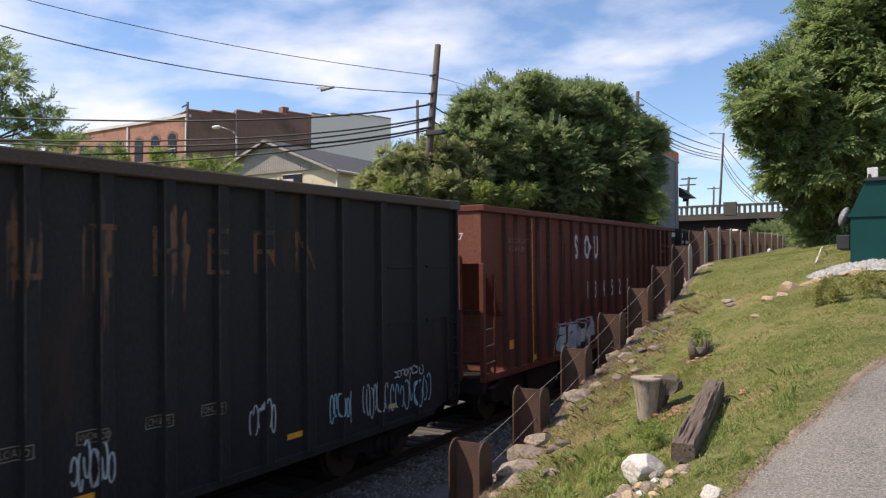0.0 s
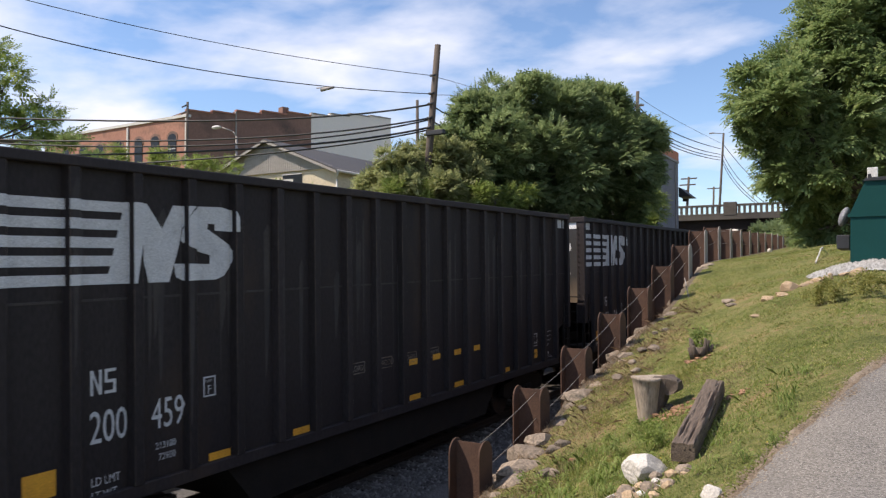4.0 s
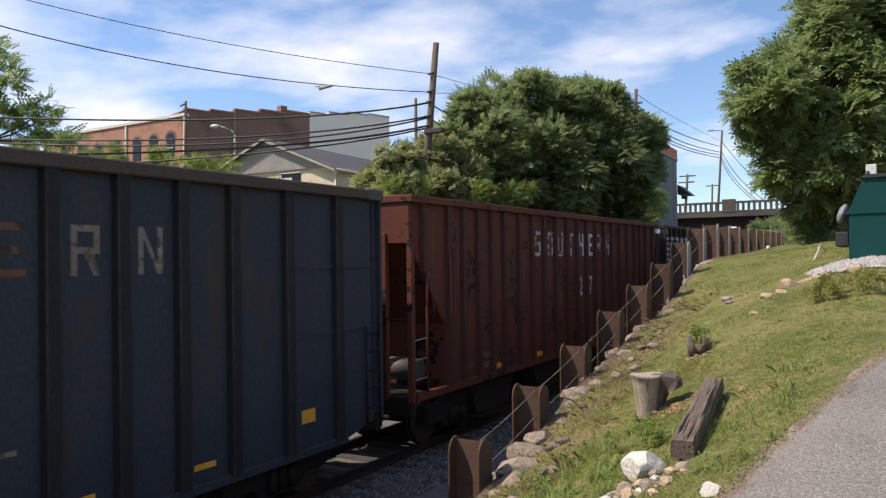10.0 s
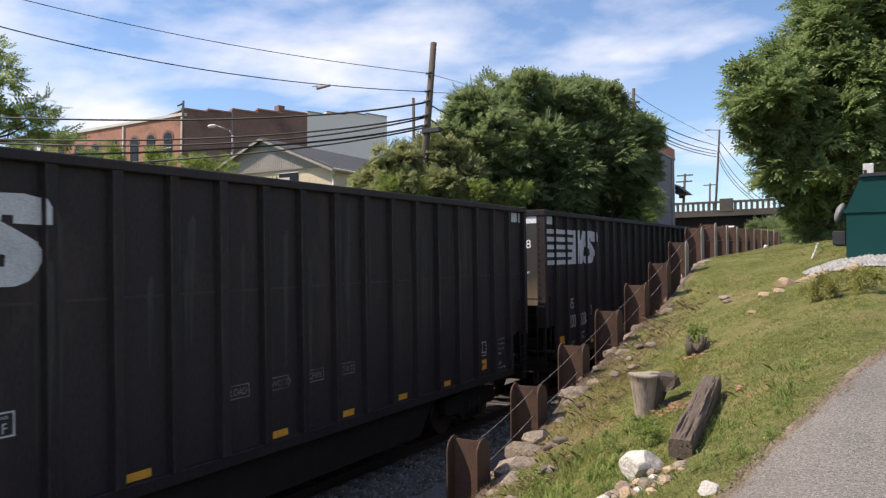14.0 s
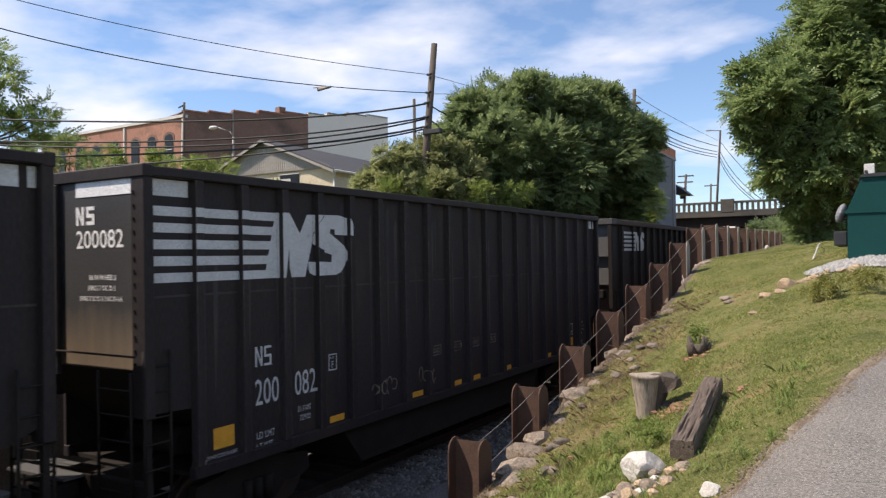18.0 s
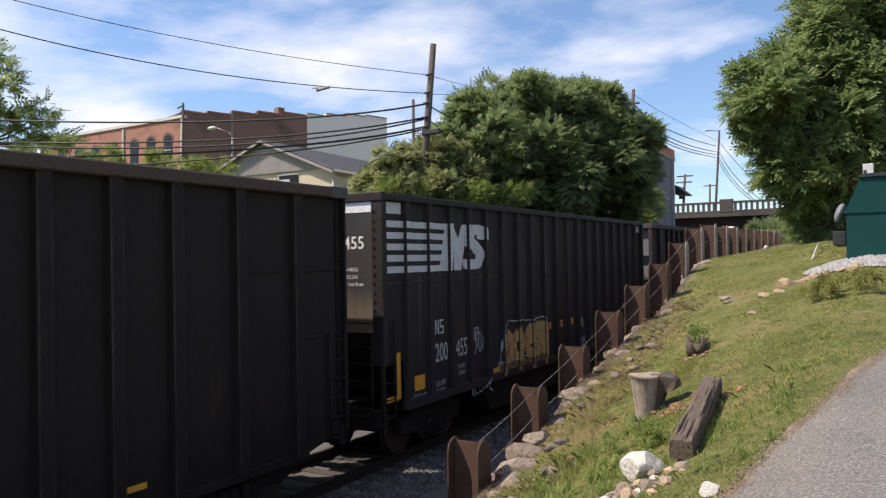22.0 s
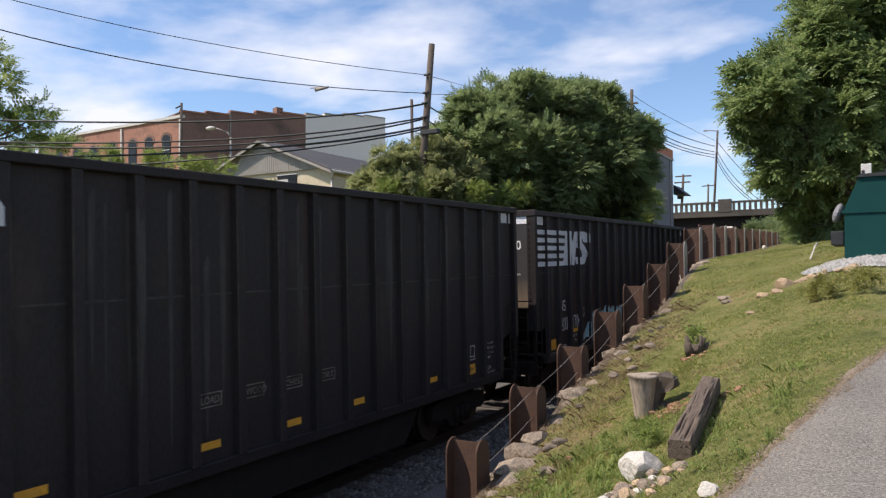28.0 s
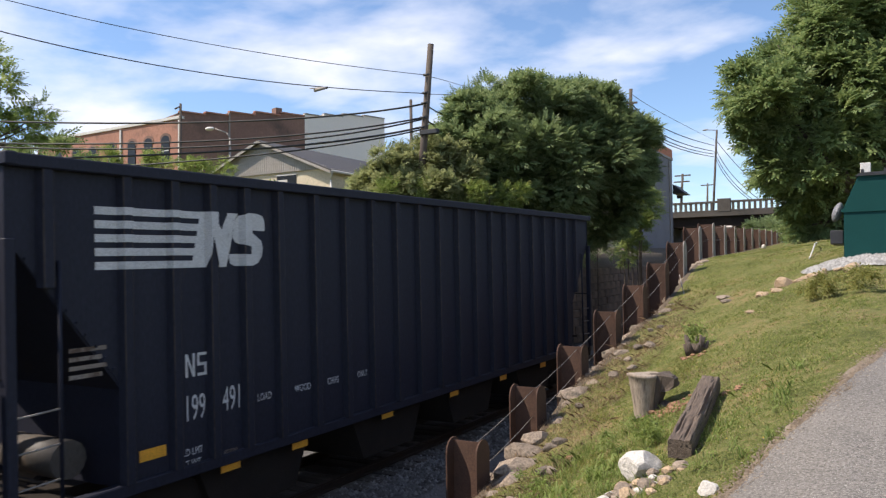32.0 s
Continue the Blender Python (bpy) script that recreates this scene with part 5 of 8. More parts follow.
def stroke(pts, t):
    """Quads along a line of points, with blunt round joints."""
    polys = []
    for (a0, b0), (a1, b1) in zip(pts[:-1], pts[1:]):
        n = math.hypot(a1 - a0, b1 - b0) or 1
        ex, ez = (a1 - a0) / n * t * 0.3, (b1 - b0) / n * t * 0.3
        nx, nz = -(b1 - b0) / n * t / 2, (a1 - a0) / n * t / 2
        polys.append([(a0 + nx * 0.8 - ex, b0 + nz * 0.8 - ez), (a0 - nx * 0.8 - ex, b0 - nz * 0.8 - ez), (a0 - nx, b0 - nz), (a1 - nx, b1 - nz), (a1 - nx * 0.8 + ex, b1 - nz * 0.8 + ez), (a1 + nx * 0.8 + ex, b1 + nz * 0.8 + ez), (a1 + nx, b1 + nz), (a0 + nx, b0 + nz)])
    return polys


def puffs(car, ys, y, z, w, h, n, fill, line, seed, lean=0.0, name="spray_piece"):
    """A large sprayed piece: n swollen, unreadable shapes, each outlined, on one edging line."""
    r = random.Random(seed)
    step = w / n
    edge = []
    for k in range(n):
        g = [(y + step * (k + 0.84 - 0.72 * (a + r.uniform(-0.12, 0.12))) + lean * h * b, z + h * (0.1 + 0.8 * min(1, max(0, b + r.uniform(-0.16, 0.16))))) for a, b in GLYPHS[(seed + k * 5) % 6]]
        t = min(step * 0.34, h * 0.30)
        part(name, drape(stroke(g, t + 0.07), ys, lift=0.007), M[line], car)
        part(name, drape(stroke(g, t), ys, lift=0.011), M[fill], car)
        if fill in ("spray", "sky_paint"):
            q = g[len(g) // 2]
            part(name, drape(stroke([(q[0] - t * 0.3, q[1] - t * 0.5), (q[0] + t * 0.1, q[1] + t * 0.1)], t * 0.4), ys, lift=0.014), M["sky_paint" if fill == "spray" else "spray"], car)
        edge.append((y + step * (k + 0.05) + lean * h, z + h * (1.06 + r.uniform(0, 0.1))))
        edge.append((y + step * (k + 0.75) + lean * h, z + h * (1.08 + r.uniform(0, 0.12))))
    part(name, drape(stroke([(y - 0.1, z)] + edge + [(y + w + 0.12, z + h * 0.4)], 0.03), ys, lift=0.009), M["spray"], car)


def small_bars(car, ys, y, z, w, h, rows, mat="worn"):
    """Lines of small print that nobody could read."""
    for k in range(rows):
        step = h / rows
        part("fine_print", drape([rect(y, y + w * (1 - 0.13 * (k % 2)), z + h - step * (k + 0.75), z + h - step * (k + 0.25))], ys), M[mat], car)


def by_number():
    return {num: car for car, f, num in CARS}


def streaks(car, ys, y, z0, z1, w, seed, n=7, mat="ruststreak"):
    """Ragged runs of rust down the panels."""
    r = random.Random(seed)
    for k in range(n):
        a, wd = y + r.uniform(0, w), r.uniform(0.02, 0.12)
        b0, b1 = z0 + r.uniform(0, 0.45) * (z1 - z0), z1 - r.uniform(0, 0.35) * (z1 - z0)
        m = (b0 + b1) / 2 + r.uniform(-0.2, 0.2)
        run = [(a, b0), (a + wd * 0.3, b0 + 0.1), (a + wd * r.uniform(0.5, 1), m), (a + wd, b1 - 0.08), (a + wd * 0.6, b1), (a - wd * 0.2, b1 - 0.15), (a - wd * r.uniform(0, 0.4), m)]
        part("rust_streak" if mat == "ruststreak" else "dust_streak", drape([run], ys, lift=0.0025 + 0.0004 * k), M[mat], car)


def mark_cars():
    n = by_number()
    ns_ys = [0.90 + 0.8683 * i for i in range(19)]
    sh_ys = [1.27, 2.64] + [3.53 + 0.937 * i for i in range(12)] + [15.0, 16.25]
    hp = HOPPER_RIBS
    rr, nr = RED_RIBS, NAVY_RIBS
    # faded dark gondola
    car = n[""]
    letter_boxes(car, sh_ys, [("U", 8.03, 0.36), ("T", 8.98, 0.38), ("H", 9.89, 0.40), ("E", 10.81, 0.40), ("R", 11.71, 0.46), ("N", 12.64, 0.42)], 3.53, 4.18, "rustletter", 0.07)
    for k, wd in enumerate(("LOAD", "WOOD", "CHIPS", "ONLY")):
        y = (7.86, 8.80, 9.76, 10.68)[k]
        words(car, wd, 0.13, y + 0.03, 1.60, sh_ys, "worn", 0.8)
        part("stencil_frame", drape([rect(y, y + 0.36, 1.56, 1.575), rect(y, y + 0.36, 1.71, 1.725), rect(y, y + 0.015, 1.575, 1.71), rect(y + 0.345, y + 0.36, 1.575, 1.71)], sh_ys), M["worn"], car)
    scrawl(car, sh_ys, 8.72, 1.06, 0.50, 0.50, "spray", 3, 6)
    scrawl(car, sh_ys, 11.58, 1.09, 0.45, 0.50, "spray", 4, 5)
    scrawl(car, sh_ys, 13.47, 0.88, 0.62, 0.55, "sky_paint", 5, 6)
    scrawl(car, sh_ys, 14.41, 0.81, 0.75, 0.65, "spray", 6, 7)
    scrawl(car, sh_ys, 15.26, 0.82, 1.5, 0.6, "sky_paint", 7, 9)
    scrawl(car, sh_ys, 15.39, 1.42, 0.9, 0.2, "spray", 8, 7)
    for y in (8.89, 12.48, 14.9):
        plate(car, y, y + 0.36, 0.88, 0.97, sh_ys)
    for k in range(8):
        streaks(car, sh_ys, 2.2 + 1.1 * k, 2.8, 4.6, 0.6, 280 + k, 4)
    # red hopper with tags
    car = n["134527"]
    z0, z1 = 3.55, 4.30
    for d, y in (("S", 6.11), ("O", 6.94), ("U", 7.80)):
        words(car, d, 0.98, y, 3.72, rr, "white", 0.62, 0.03)
    for d, y in (("1", 7.10), ("3", 7.82), ("4", 8.63), ("5", 9.51), ("2", 10.34), ("7", 11.18)):
        words(car, d, 0.74, y, 2.46, rr, "white", 0.62, 0.014)
    puffs(car, rr, 4.44, 1.02, 2.9, 0.72, 4, "spray", "blackspray", 11, 0.35)
    scrawl(car, rr, 4.50, 1.72, 2.9, 0.16, "spray", 12, 9, 0.02)
    puffs(car, rr, 10.63, 1.05, 2.6, 0.62, 5, "blackspray", "spray", 13, 0.3)
    scrawl(car, rr, 10.09, 1.2, 0.5, 0.5, "spray", 14, 4)
    plate(car, 1.36, 1.74, 1.45, 1.68, rr)
    for wd, y, z in (("DO NOT", 15.72, 4.11), ("LOCATE", 16.43, 4.11), ("SHAKER", 15.72, 3.90), ("HERE", 16.43, 3.90)):
        words(car, wd, 0.17, y, z, rr, "worngold", 0.72)
        words(car, wd, 0.17, y - 14.25, z, rr, "worn", 0.72)
    part("yellow_line", drape([rect(15.56, 15.60, 1.2, 4.8), rect(2.70, 2.74, 1.0, 4.75)], rr), M["reflector"], car)
    plate(car, 16.36, 16.75, 1.14, 1.36, rr)
    for y in (3.0, 8.63, 9.30, 13.8):
        plate(car, y, y + 0.36, 1.02, 1.16, rr)
    part("stencil_frame", drape([rect(15.60, 15.98, 1.12, 1.14), rect(15.60, 15.98, 1.42, 1.44), rect(15.60, 15.62, 1.14, 1.42), rect(15.96, 15.98, 1.14, 1.42), rect(15.78, 15.80, 1.2, 1.42), rect(15.62, 15.96, 1.18, 1.2)], rr), M["white"], car)
    end_words(car, "134527", 0.24, 0.30, 4.17, y=-0.006)
    end_words(car, "SOU", 0.24, 0.36, 4.42, y=-0.006)
    for k in range(6):
        streaks(car, rr, 0.9 + 2.8 * k, 1.2, 4.75, 2.6, 600 + k, 7, "redstain")
    # blue-grey gondola
    car = n["139703"]
    letter_boxes(car, sh_ys, [("S", 5.74, 0.34), ("O", 6.67, 0.34), ("U", 7.63, 0.36), ("T", 8.56, 0.42), ("H", 9.46, 0.42), ("E", 10.40, 0.36)], 3.56, 4.16, "rustletter", 0.085)
    letter_boxes(car, sh_ys, [("R", 11.30, 0.38), ("N", 12.23, 0.38)], 3.55, 4.16, "worn", 0.08)
    letter_boxes(car, sh_ys, [("S", 2.66, 0.15), ("O", 2.90, 0.16), ("U", 3.18, 0.16)], 2.10, 2.37, "worn", 0.036)
    for d, y in (("1", 2.66), ("3", 2.86), ("9", 3.12), ("7", 3.60), ("0", 3.84), ("3", 4.10)):
        words(car, d, 0.37, y, 1.57, sh_ys, "worn", 0.62)
    part("stencil_frame", drape([rect(4.69, 4.95, 1.82, 1.84), rect(4.69, 4.95, 2.06, 2.08), rect(4.69, 4.71, 1.84, 2.06), rect(4.93, 4.95, 1.84, 2.06)], sh_ys), M["worn"], car)
    for y, z in ((4.57, 0.87), (7.40, 0.87), (9.35, 0.82), (11.20, 0.86), (13.10, 0.82)):
        plate(car, y, y + 0.39, z, z + 0.085, sh_ys)
    plate(car, 15.32, 15.66, 1.04, 1.26, sh_ys)
    plate(car, 0.65, 0.98, 1.30, 1.62, sh_ys)
    for y in (7.46, 9.33, 10.3):
        small_bars(car, sh_ys, y, 1.58, 0.34, 0.12, 1)
    end_bars(car, 0.0, TOP - 0.125, 0.32, 0.14, -0.024)
    end_words(car, "139703", 0.20, 0.40, TOP - 0.125, "sunlitwhite", y=-0.03)
    for k in range(7):
        streaks(car, sh_ys, 4.2 + 0.94 * k if k else 2.9, 2.9 if k < 4 else 2.4, 4.4, 0.5, 300 + k, 5)
    # flaking red hopper
    car = n["27"]
    letter_boxes(car, hp, [("H", 9.60, 0.40), ("E", 10.47, 0.36)], 3.72, 4.40, "white", 0.10)
    letter_boxes(car, hp, [("S", 6.25, 0.38), ("O", 7.13, 0.38), ("U", 7.88, 0.42), ("T", 8.72, 0.42), ("R", 11.24, 0.40), ("N", 12.10, 0.38)], 3.72, 4.40, "flaked", 0.10)
    for d, y in (("2", 9.61), ("7", 10.48)):
        words(car, d, 0.78, y, 2.52, hp, "white", 0.62, 0.012)
    words(car, "1", 0.78, 7.25, 2.35, hp, "rustletter", 0.62, 0.012)
    words(car, "3", 0.78, 7.90, 2.35, hp, "rustletter", 0.62, 0.012)
    words(car, "0", 0.78, 11.29, 2.5, hp, "rustletter", 0.62, 0.012)
    for y in (3.70, 6.42, 10.2, 14.5, 16.9):
        plate(car, y, y + 0.38, 1.02, 1.15, hp)
    plate(car, 0.30, 1.45, 0.84, 0.97, [], "reflector")
    plate(car, 16.95, 17.75, 0.84, 0.97, [], "reflector")
    words(car, "200600", 0.20, 3.02, 1.36, hp, "worn", 0.8)
    words(car, "85400", 0.20, 3.08, 1.12, hp, "worn", 0.8)
    words(car, "LD LMT", 0.16, 2.3, 1.20, hp, "worn", 0.75)
    part("stencil_frame", drape([rect(15.45, 15.78, 1.15, 1.18), rect(15.45, 15.78, 1.5, 1.53), rect(15.45, 15.48, 1.15, 1.53), rect(15.75, 15.78, 1.15, 1.53)], hp), M["worn"], car)
    end_words(car, "134270", 0.2, 0.0, 4.35, "worn", y=-0.006)
    for k in range(6):
        streaks(car, hp, 0.9 + 2.8 * k, 1.2, 4.75, 2.6, 620 + k, 7, "redstain")
    # brown-black gondola with a small emblem
    car = n["200042"]
    a, b = (1.50, 3.88), (4.31, 4.58)
    road_mark(car, sh_ys, a[0], b[0], a[1], b[1], "white")
    for d, y, z in (("N", 2.86, 2.06), ("W", 3.06, 2.06), ("1", 2.70, 1.56), ("8", 2.84, 1.56), ("6", 3.06, 1.56), ("0", 3.62, 1.56), ("4", 3.80, 1.56), ("2", 4.02, 1.56)):
        words(car, d, 0.34, y, z, sh_ys, "flakedgrey", 0.62)
    end_words(car, "96", 0.24, -0.06, 4.34, "flakedgrey", 0.8, 0.172)
    end_words(car, "042", 0.24, 0.46, 4.34, "flakedgrey", 0.9, 0.172)
    words(car, "189300", 0.14, 3.6, 1.16, sh_ys, "worn", 0.75)
    part("stencil_frame", drape([rect(4.72, 4.93, 1.82, 1.835), rect(4.72, 4.93, 2.055, 2.07), rect(4.72, 4.735, 1.835, 2.055), rect(4.915, 4.93, 1.835, 2.055)], sh_ys), M["worn"], car)
    words(car, "F", 0.13, 4.79, 1.86, sh_ys, "worn", 0.8)
    scrawl(car, sh_ys, 5.50, 0.95, 0.62, 0.68, "spray", 21, 6, 0.03)
    scrawl(car, sh_ys, 5.62, 1.05, 0.36, 0.62, "sky_paint", 22, 3, 0.03)
    plate(car, 1.39, 1.63, 1.03, 1.20, [])
    for y in (3.64, 6.40, 8.32, 10.2, 13.0):
        plate(car, y, y + 0.34, 0.84, 0.92, sh_ys)
    for y, wd in ((7.48, "LOAD"), (8.42, "WOOD"), (9.34, "CHIPS"), (10.26, "ONLY")):
        words(car, wd, 0.14, y, 1.57, sh_ys, "worn", 0.8)
    end_words(car, "186042", 0.22, 0.1, 4.22, "worn", y=0.374)
    # rusty grey gondola
    car = n["139615"]
    letter_boxes(car, sh_ys, [("S", 5.77, 0.38), ("O", 6.66, 0.38), ("U", 7.54, 0.38), ("T", 8.53, 0.4), ("H", 9.38, 0.4), ("E", 10.33, 0.4), ("R", 11.35, 0.4), ("N", 12.29, 0.4)], 3.75, 4.35, "rustletter", 0.10)
    letter_boxes(car, sh_ys, [("O", 2.84, 0.17), ("U", 3.09, 0.18)], 2.07, 2.31, "worn", 0.036)
    for d, y in (("3", 2.84), ("9", 3.09), ("1", 3.84), ("5", 4.03)):
        words(car, d, 0.36, y, 1.57, sh_ys, "worn", 0.62)
    plate(car, 2.76, 3.30, 1.28, 1.36, sh_ys, "sky_paint", "blue_patch")
    for y in (2.70, 4.60, 7.40, 9.3, 12.2):
        plate(car, y, y + 0.36, 0.83, 0.91, sh_ys)
    plate(car, 0.62, 0.93, 0.86, 1.06, sh_ys)
    for y in (7.0, 8.0, 9.0, 9.9):
        small_bars(car, sh_ys, y, 1.6, 0.3, 0.12, 1)
    for k in range(9):
        streaks(car, sh_ys, 3.7 + 0.94 * k, 2.6, 4.55, 0.6, 320 + k, 8)
    for k in range(4):
        streaks(car, sh_ys, 1.4 + 3.2 * k, 1.0, 2.4, 0.8, 340 + k, 5)
    # navy hopper at the tail
    car = n["199491"]
    a, b = (1.11, 3.66), (4.04, 4.44)
    road_mark(car, nr, a[0], b[0], a[1], b[1], "white")
    initials(car, 2.46, 2.16, 0.32, nr)
    words(car, "199", 0.50, 2.42, 1.57, nr, "white", 0.52)
    words(car, "491", 0.50, 3.06 + 0.06, 1.59, nr, "white", 0.52)
    for wd, y in (("LOAD", 3.82), ("WOOD", 4.67), ("CHIPS", 5.50), ("ONLY", 6.35)):
        words(car, wd, 0.16, y, 1.61, nr, "white", 0.72)
    words(car, "LD LMT", 0.14, 2.39, 1.10, nr, "white", 0.75)
    words(car, "LT WT", 0.14, 2.39, 0.94, nr, "white", 0.75)
    words(car, "85800", 0.14, 3.13, 0.93, nr, "worn", 0.75)
    a, b = (1.70, 1.19), (2.12, 1.34)
    plate(car, a[0], b[0], a[1], b[1], nr)
    for a in ((3.07, 0.71), (4.58, 0.70), (7.09, 0.71), (9.68, 0.70), (12.16, 0.69), (14.68, 0.67)):
        plate(car, a[0], a[0] + 0.38, a[1], a[1] + 0.13, [])
    end_words(car, "199491", 0.22, 0.05, 4.12, "sunlitwhite", y=-0.006)
    small_bars(car, [], 0.75, 2.35, 0.5, 0.42, 4, "worn")
    # dust and tags on the black gondolas
    for c, (num, car) in enumerate(n.items()):
        if num.startswith("200") and num != "200042":
            for k in range(5):
                streaks(car, ns_ys, 0.8 + 3.2 * k, 1.2, 4.75, 2.8, 500 + 10 * c + k, 7, "dust")
    car = n["200455"]
    y0 = 5.18
    for k in range(4):
        part("spray_piece", drape([[(y0 + 0.34 + 0.69 * k + 0.37 * math.cos(a * math.pi / 6), 1.50 + 0.47 * math.sin(a * math.pi / 6) + 0.03 * math.cos(5 * a)) for a in range(12)]], ns_ys, lift=0.004), M["tan"], car)
    puffs(car, ns_ys, 5.18, 1.03, 2.75, 0.92, 4, "tan", "brownspray", 31, 0.0)
    puffs(car, ns_ys, 4.96, 0.80, 2.9, 0.30, 5, "brownspray", "tan", 32, 0.0)
    scrawl(car, ns_ys, 3.70, 1.47, 0.5, 0.6, "spray", 33, 4)
    scrawl(car, ns_ys, 3.58, 0.55, 0.9, 0.3, "spray", 34, 5)
    for k, (a, b, z0, z1, m) in enumerate(((10.48, 10.97, 1.54, 1.84, "spray"), (10.48, 11.08, 1.06, 1.30, "sky_paint"), (12.20, 12.90, 1.30, 1.92, "spray"), (12.45, 12.85, 1.24, 1.42, "sky_paint"), (13.92, 14.34, 1.10, 1.55, "spray"), (14.72, 15.36, 1.82, 2.14, "spray"), (15.70, 16.11, 1.86, 2.16, "spray"))):
        scrawl(car, ns_ys, a, z0, b - a, z1 - z0, m, 40 + k, 6, 0.032)
    for k in range(6):
        part("spray_tag", drape(stroke([(11.36 + 0.05 * k, 1.02 + 0.02 * k), (11.42 + 0.10 * k, 1.52 - 0.06 * abs(k - 2))], 0.018), ns_ys, lift=0.010), M["worn"], car)
    part("yellow_line", drape([rect(14.82, 15.30, 0.98, 1.07), rect(15.18, 15.30, 1.07, 1.46)], ns_ys, lift=0.008), M["reflector"], car)
    for y in (7.11, 7.98, 8.85, 9.71):
        plate(car, y, y + 0.42, 1.69, 1.87, ns_ys)
    for y, wd in ((7.14, "LOAD"), (8.01, "WOOD"), (8.88, "CHIPS"), (9.74, "ONLY")):
        words(car, wd, 0.15, y, 1.73, (), "blackspray", x=SKIN + 0.011)
    part("yellow_line", drape([rect(0.55, 0.68, 1.0, 1.9), rect(0.2, 0.6, 0.98, 1.08)], []), M["reflector"], car)
    car = n["200170"]
    r = random.Random(35)
    for k, (y0, y1, za, zb) in enumerate(((3.72, 4.34, 0.98, 1.62), (4.52, 5.20, 0.95, 1.92), (5.44, 6.22, 0.96, 2.00), (6.34, 7.02, 0.94, 1.98), (7.14, 7.80, 0.95, 1.94), (7.90, 8.55, 1.0, 1.36))):
        low = 0.25 if k == 0 else 0.9
        rim = [(y0 + (y1 - y0) * u / 7, za + (zb - za) * (low + (1 - low) * u / 7) + (0.0 if k == 0 else r.uniform(-0.09, 0.05))) for u in range(8)]
        part("spray_piece", drape([[(y0, za + r.uniform(0, 0.04)), ((y0 + y1) / 2, za + (0.18 if k == 0 else 0.03)), (y1, za + r.uniform(0, 0.08) + (0.12 if k == 0 else 0))] + rim[::-1]], ns_ys, lift=0.005), M["spray" if k == 5 else "sky_paint"], car)
        for q in range(0 if k == 0 else 3):
            a, b = y0 + (y1 - y0) * r.uniform(0.15, 0.85), za + (zb - za) * r.uniform(0.08, 0.55)
            part("spray_piece", drape(stroke([(a, b), (a + r.uniform(-0.12, 0.12), b + (zb - za) * r.uniform(0.2, 0.4))], r.uniform(0.05, 0.12)), ns_ys, lift=0.008), M["blackspray"], car)
        part("spray_piece", drape(stroke([(p, q + 0.03) for p, q in rim], 0.02), ns_ys, lift=0.010), M["spray"], car)
    scrawl(car, ns_ys, 5.8, 0.42, 1.3, 0.2, "worn", 37, 9, 0.02)
    scrawl(car, ns_ys, 2.36, 0.55, 1.7, 0.28, "spray", 36, 8)
    car = n["200082"]
    scrawl(car, ns_ys, 5.0, 1.15, 0.8, 0.35, "worn", 51, 5)
    scrawl(car, ns_ys, 6.6, 1.15, 0.7, 0.35, "worn", 52, 4)
    car = n["200038"]
    scrawl(car, ns_ys, 5.0, 0.98, 3.3, 0.3, "spray", 53, 10)
    car = n["200459"]
    for y in (9.0, 9.9, 10.8, 11.7):
        plate(car, y, y + 0.3, 1.62, 1.74, ns_ys)


mark_cars()


# ---------------------------------------------------------------- trees
def leaf_shape(pairs, size):
    """A compound leaf: pointed leaflets along a stalk, lying in x-y and pointing along +x."""
    v, f = [], []
    def let(cx, cy, ang, ln, wd):
        c, s = math.cos(ang), math.sin(ang)
        i = len(v)
        for a, b, z in ((0, 0, 0), (0.45 * ln, wd, 0.006), (ln, 0, -0.02), (0.45 * ln, -wd, 0.006)):
            v.append((cx + a * c - b * s, cy + a * s + b * c, z))
        f.append((i, i + 1, i + 2, i + 3))
    for k in range(pairs):
        x = size * (0.15 + 0.75 * k / pairs)
        for s in (1, -1):
            let(x, 0, s * radians(62 - 4 * k), size * 0.36, size * 0.088)
    let(size * 0.9, 0, 0, size * 0.34, size * 0.075)
    return np.array(v), np.array(f)


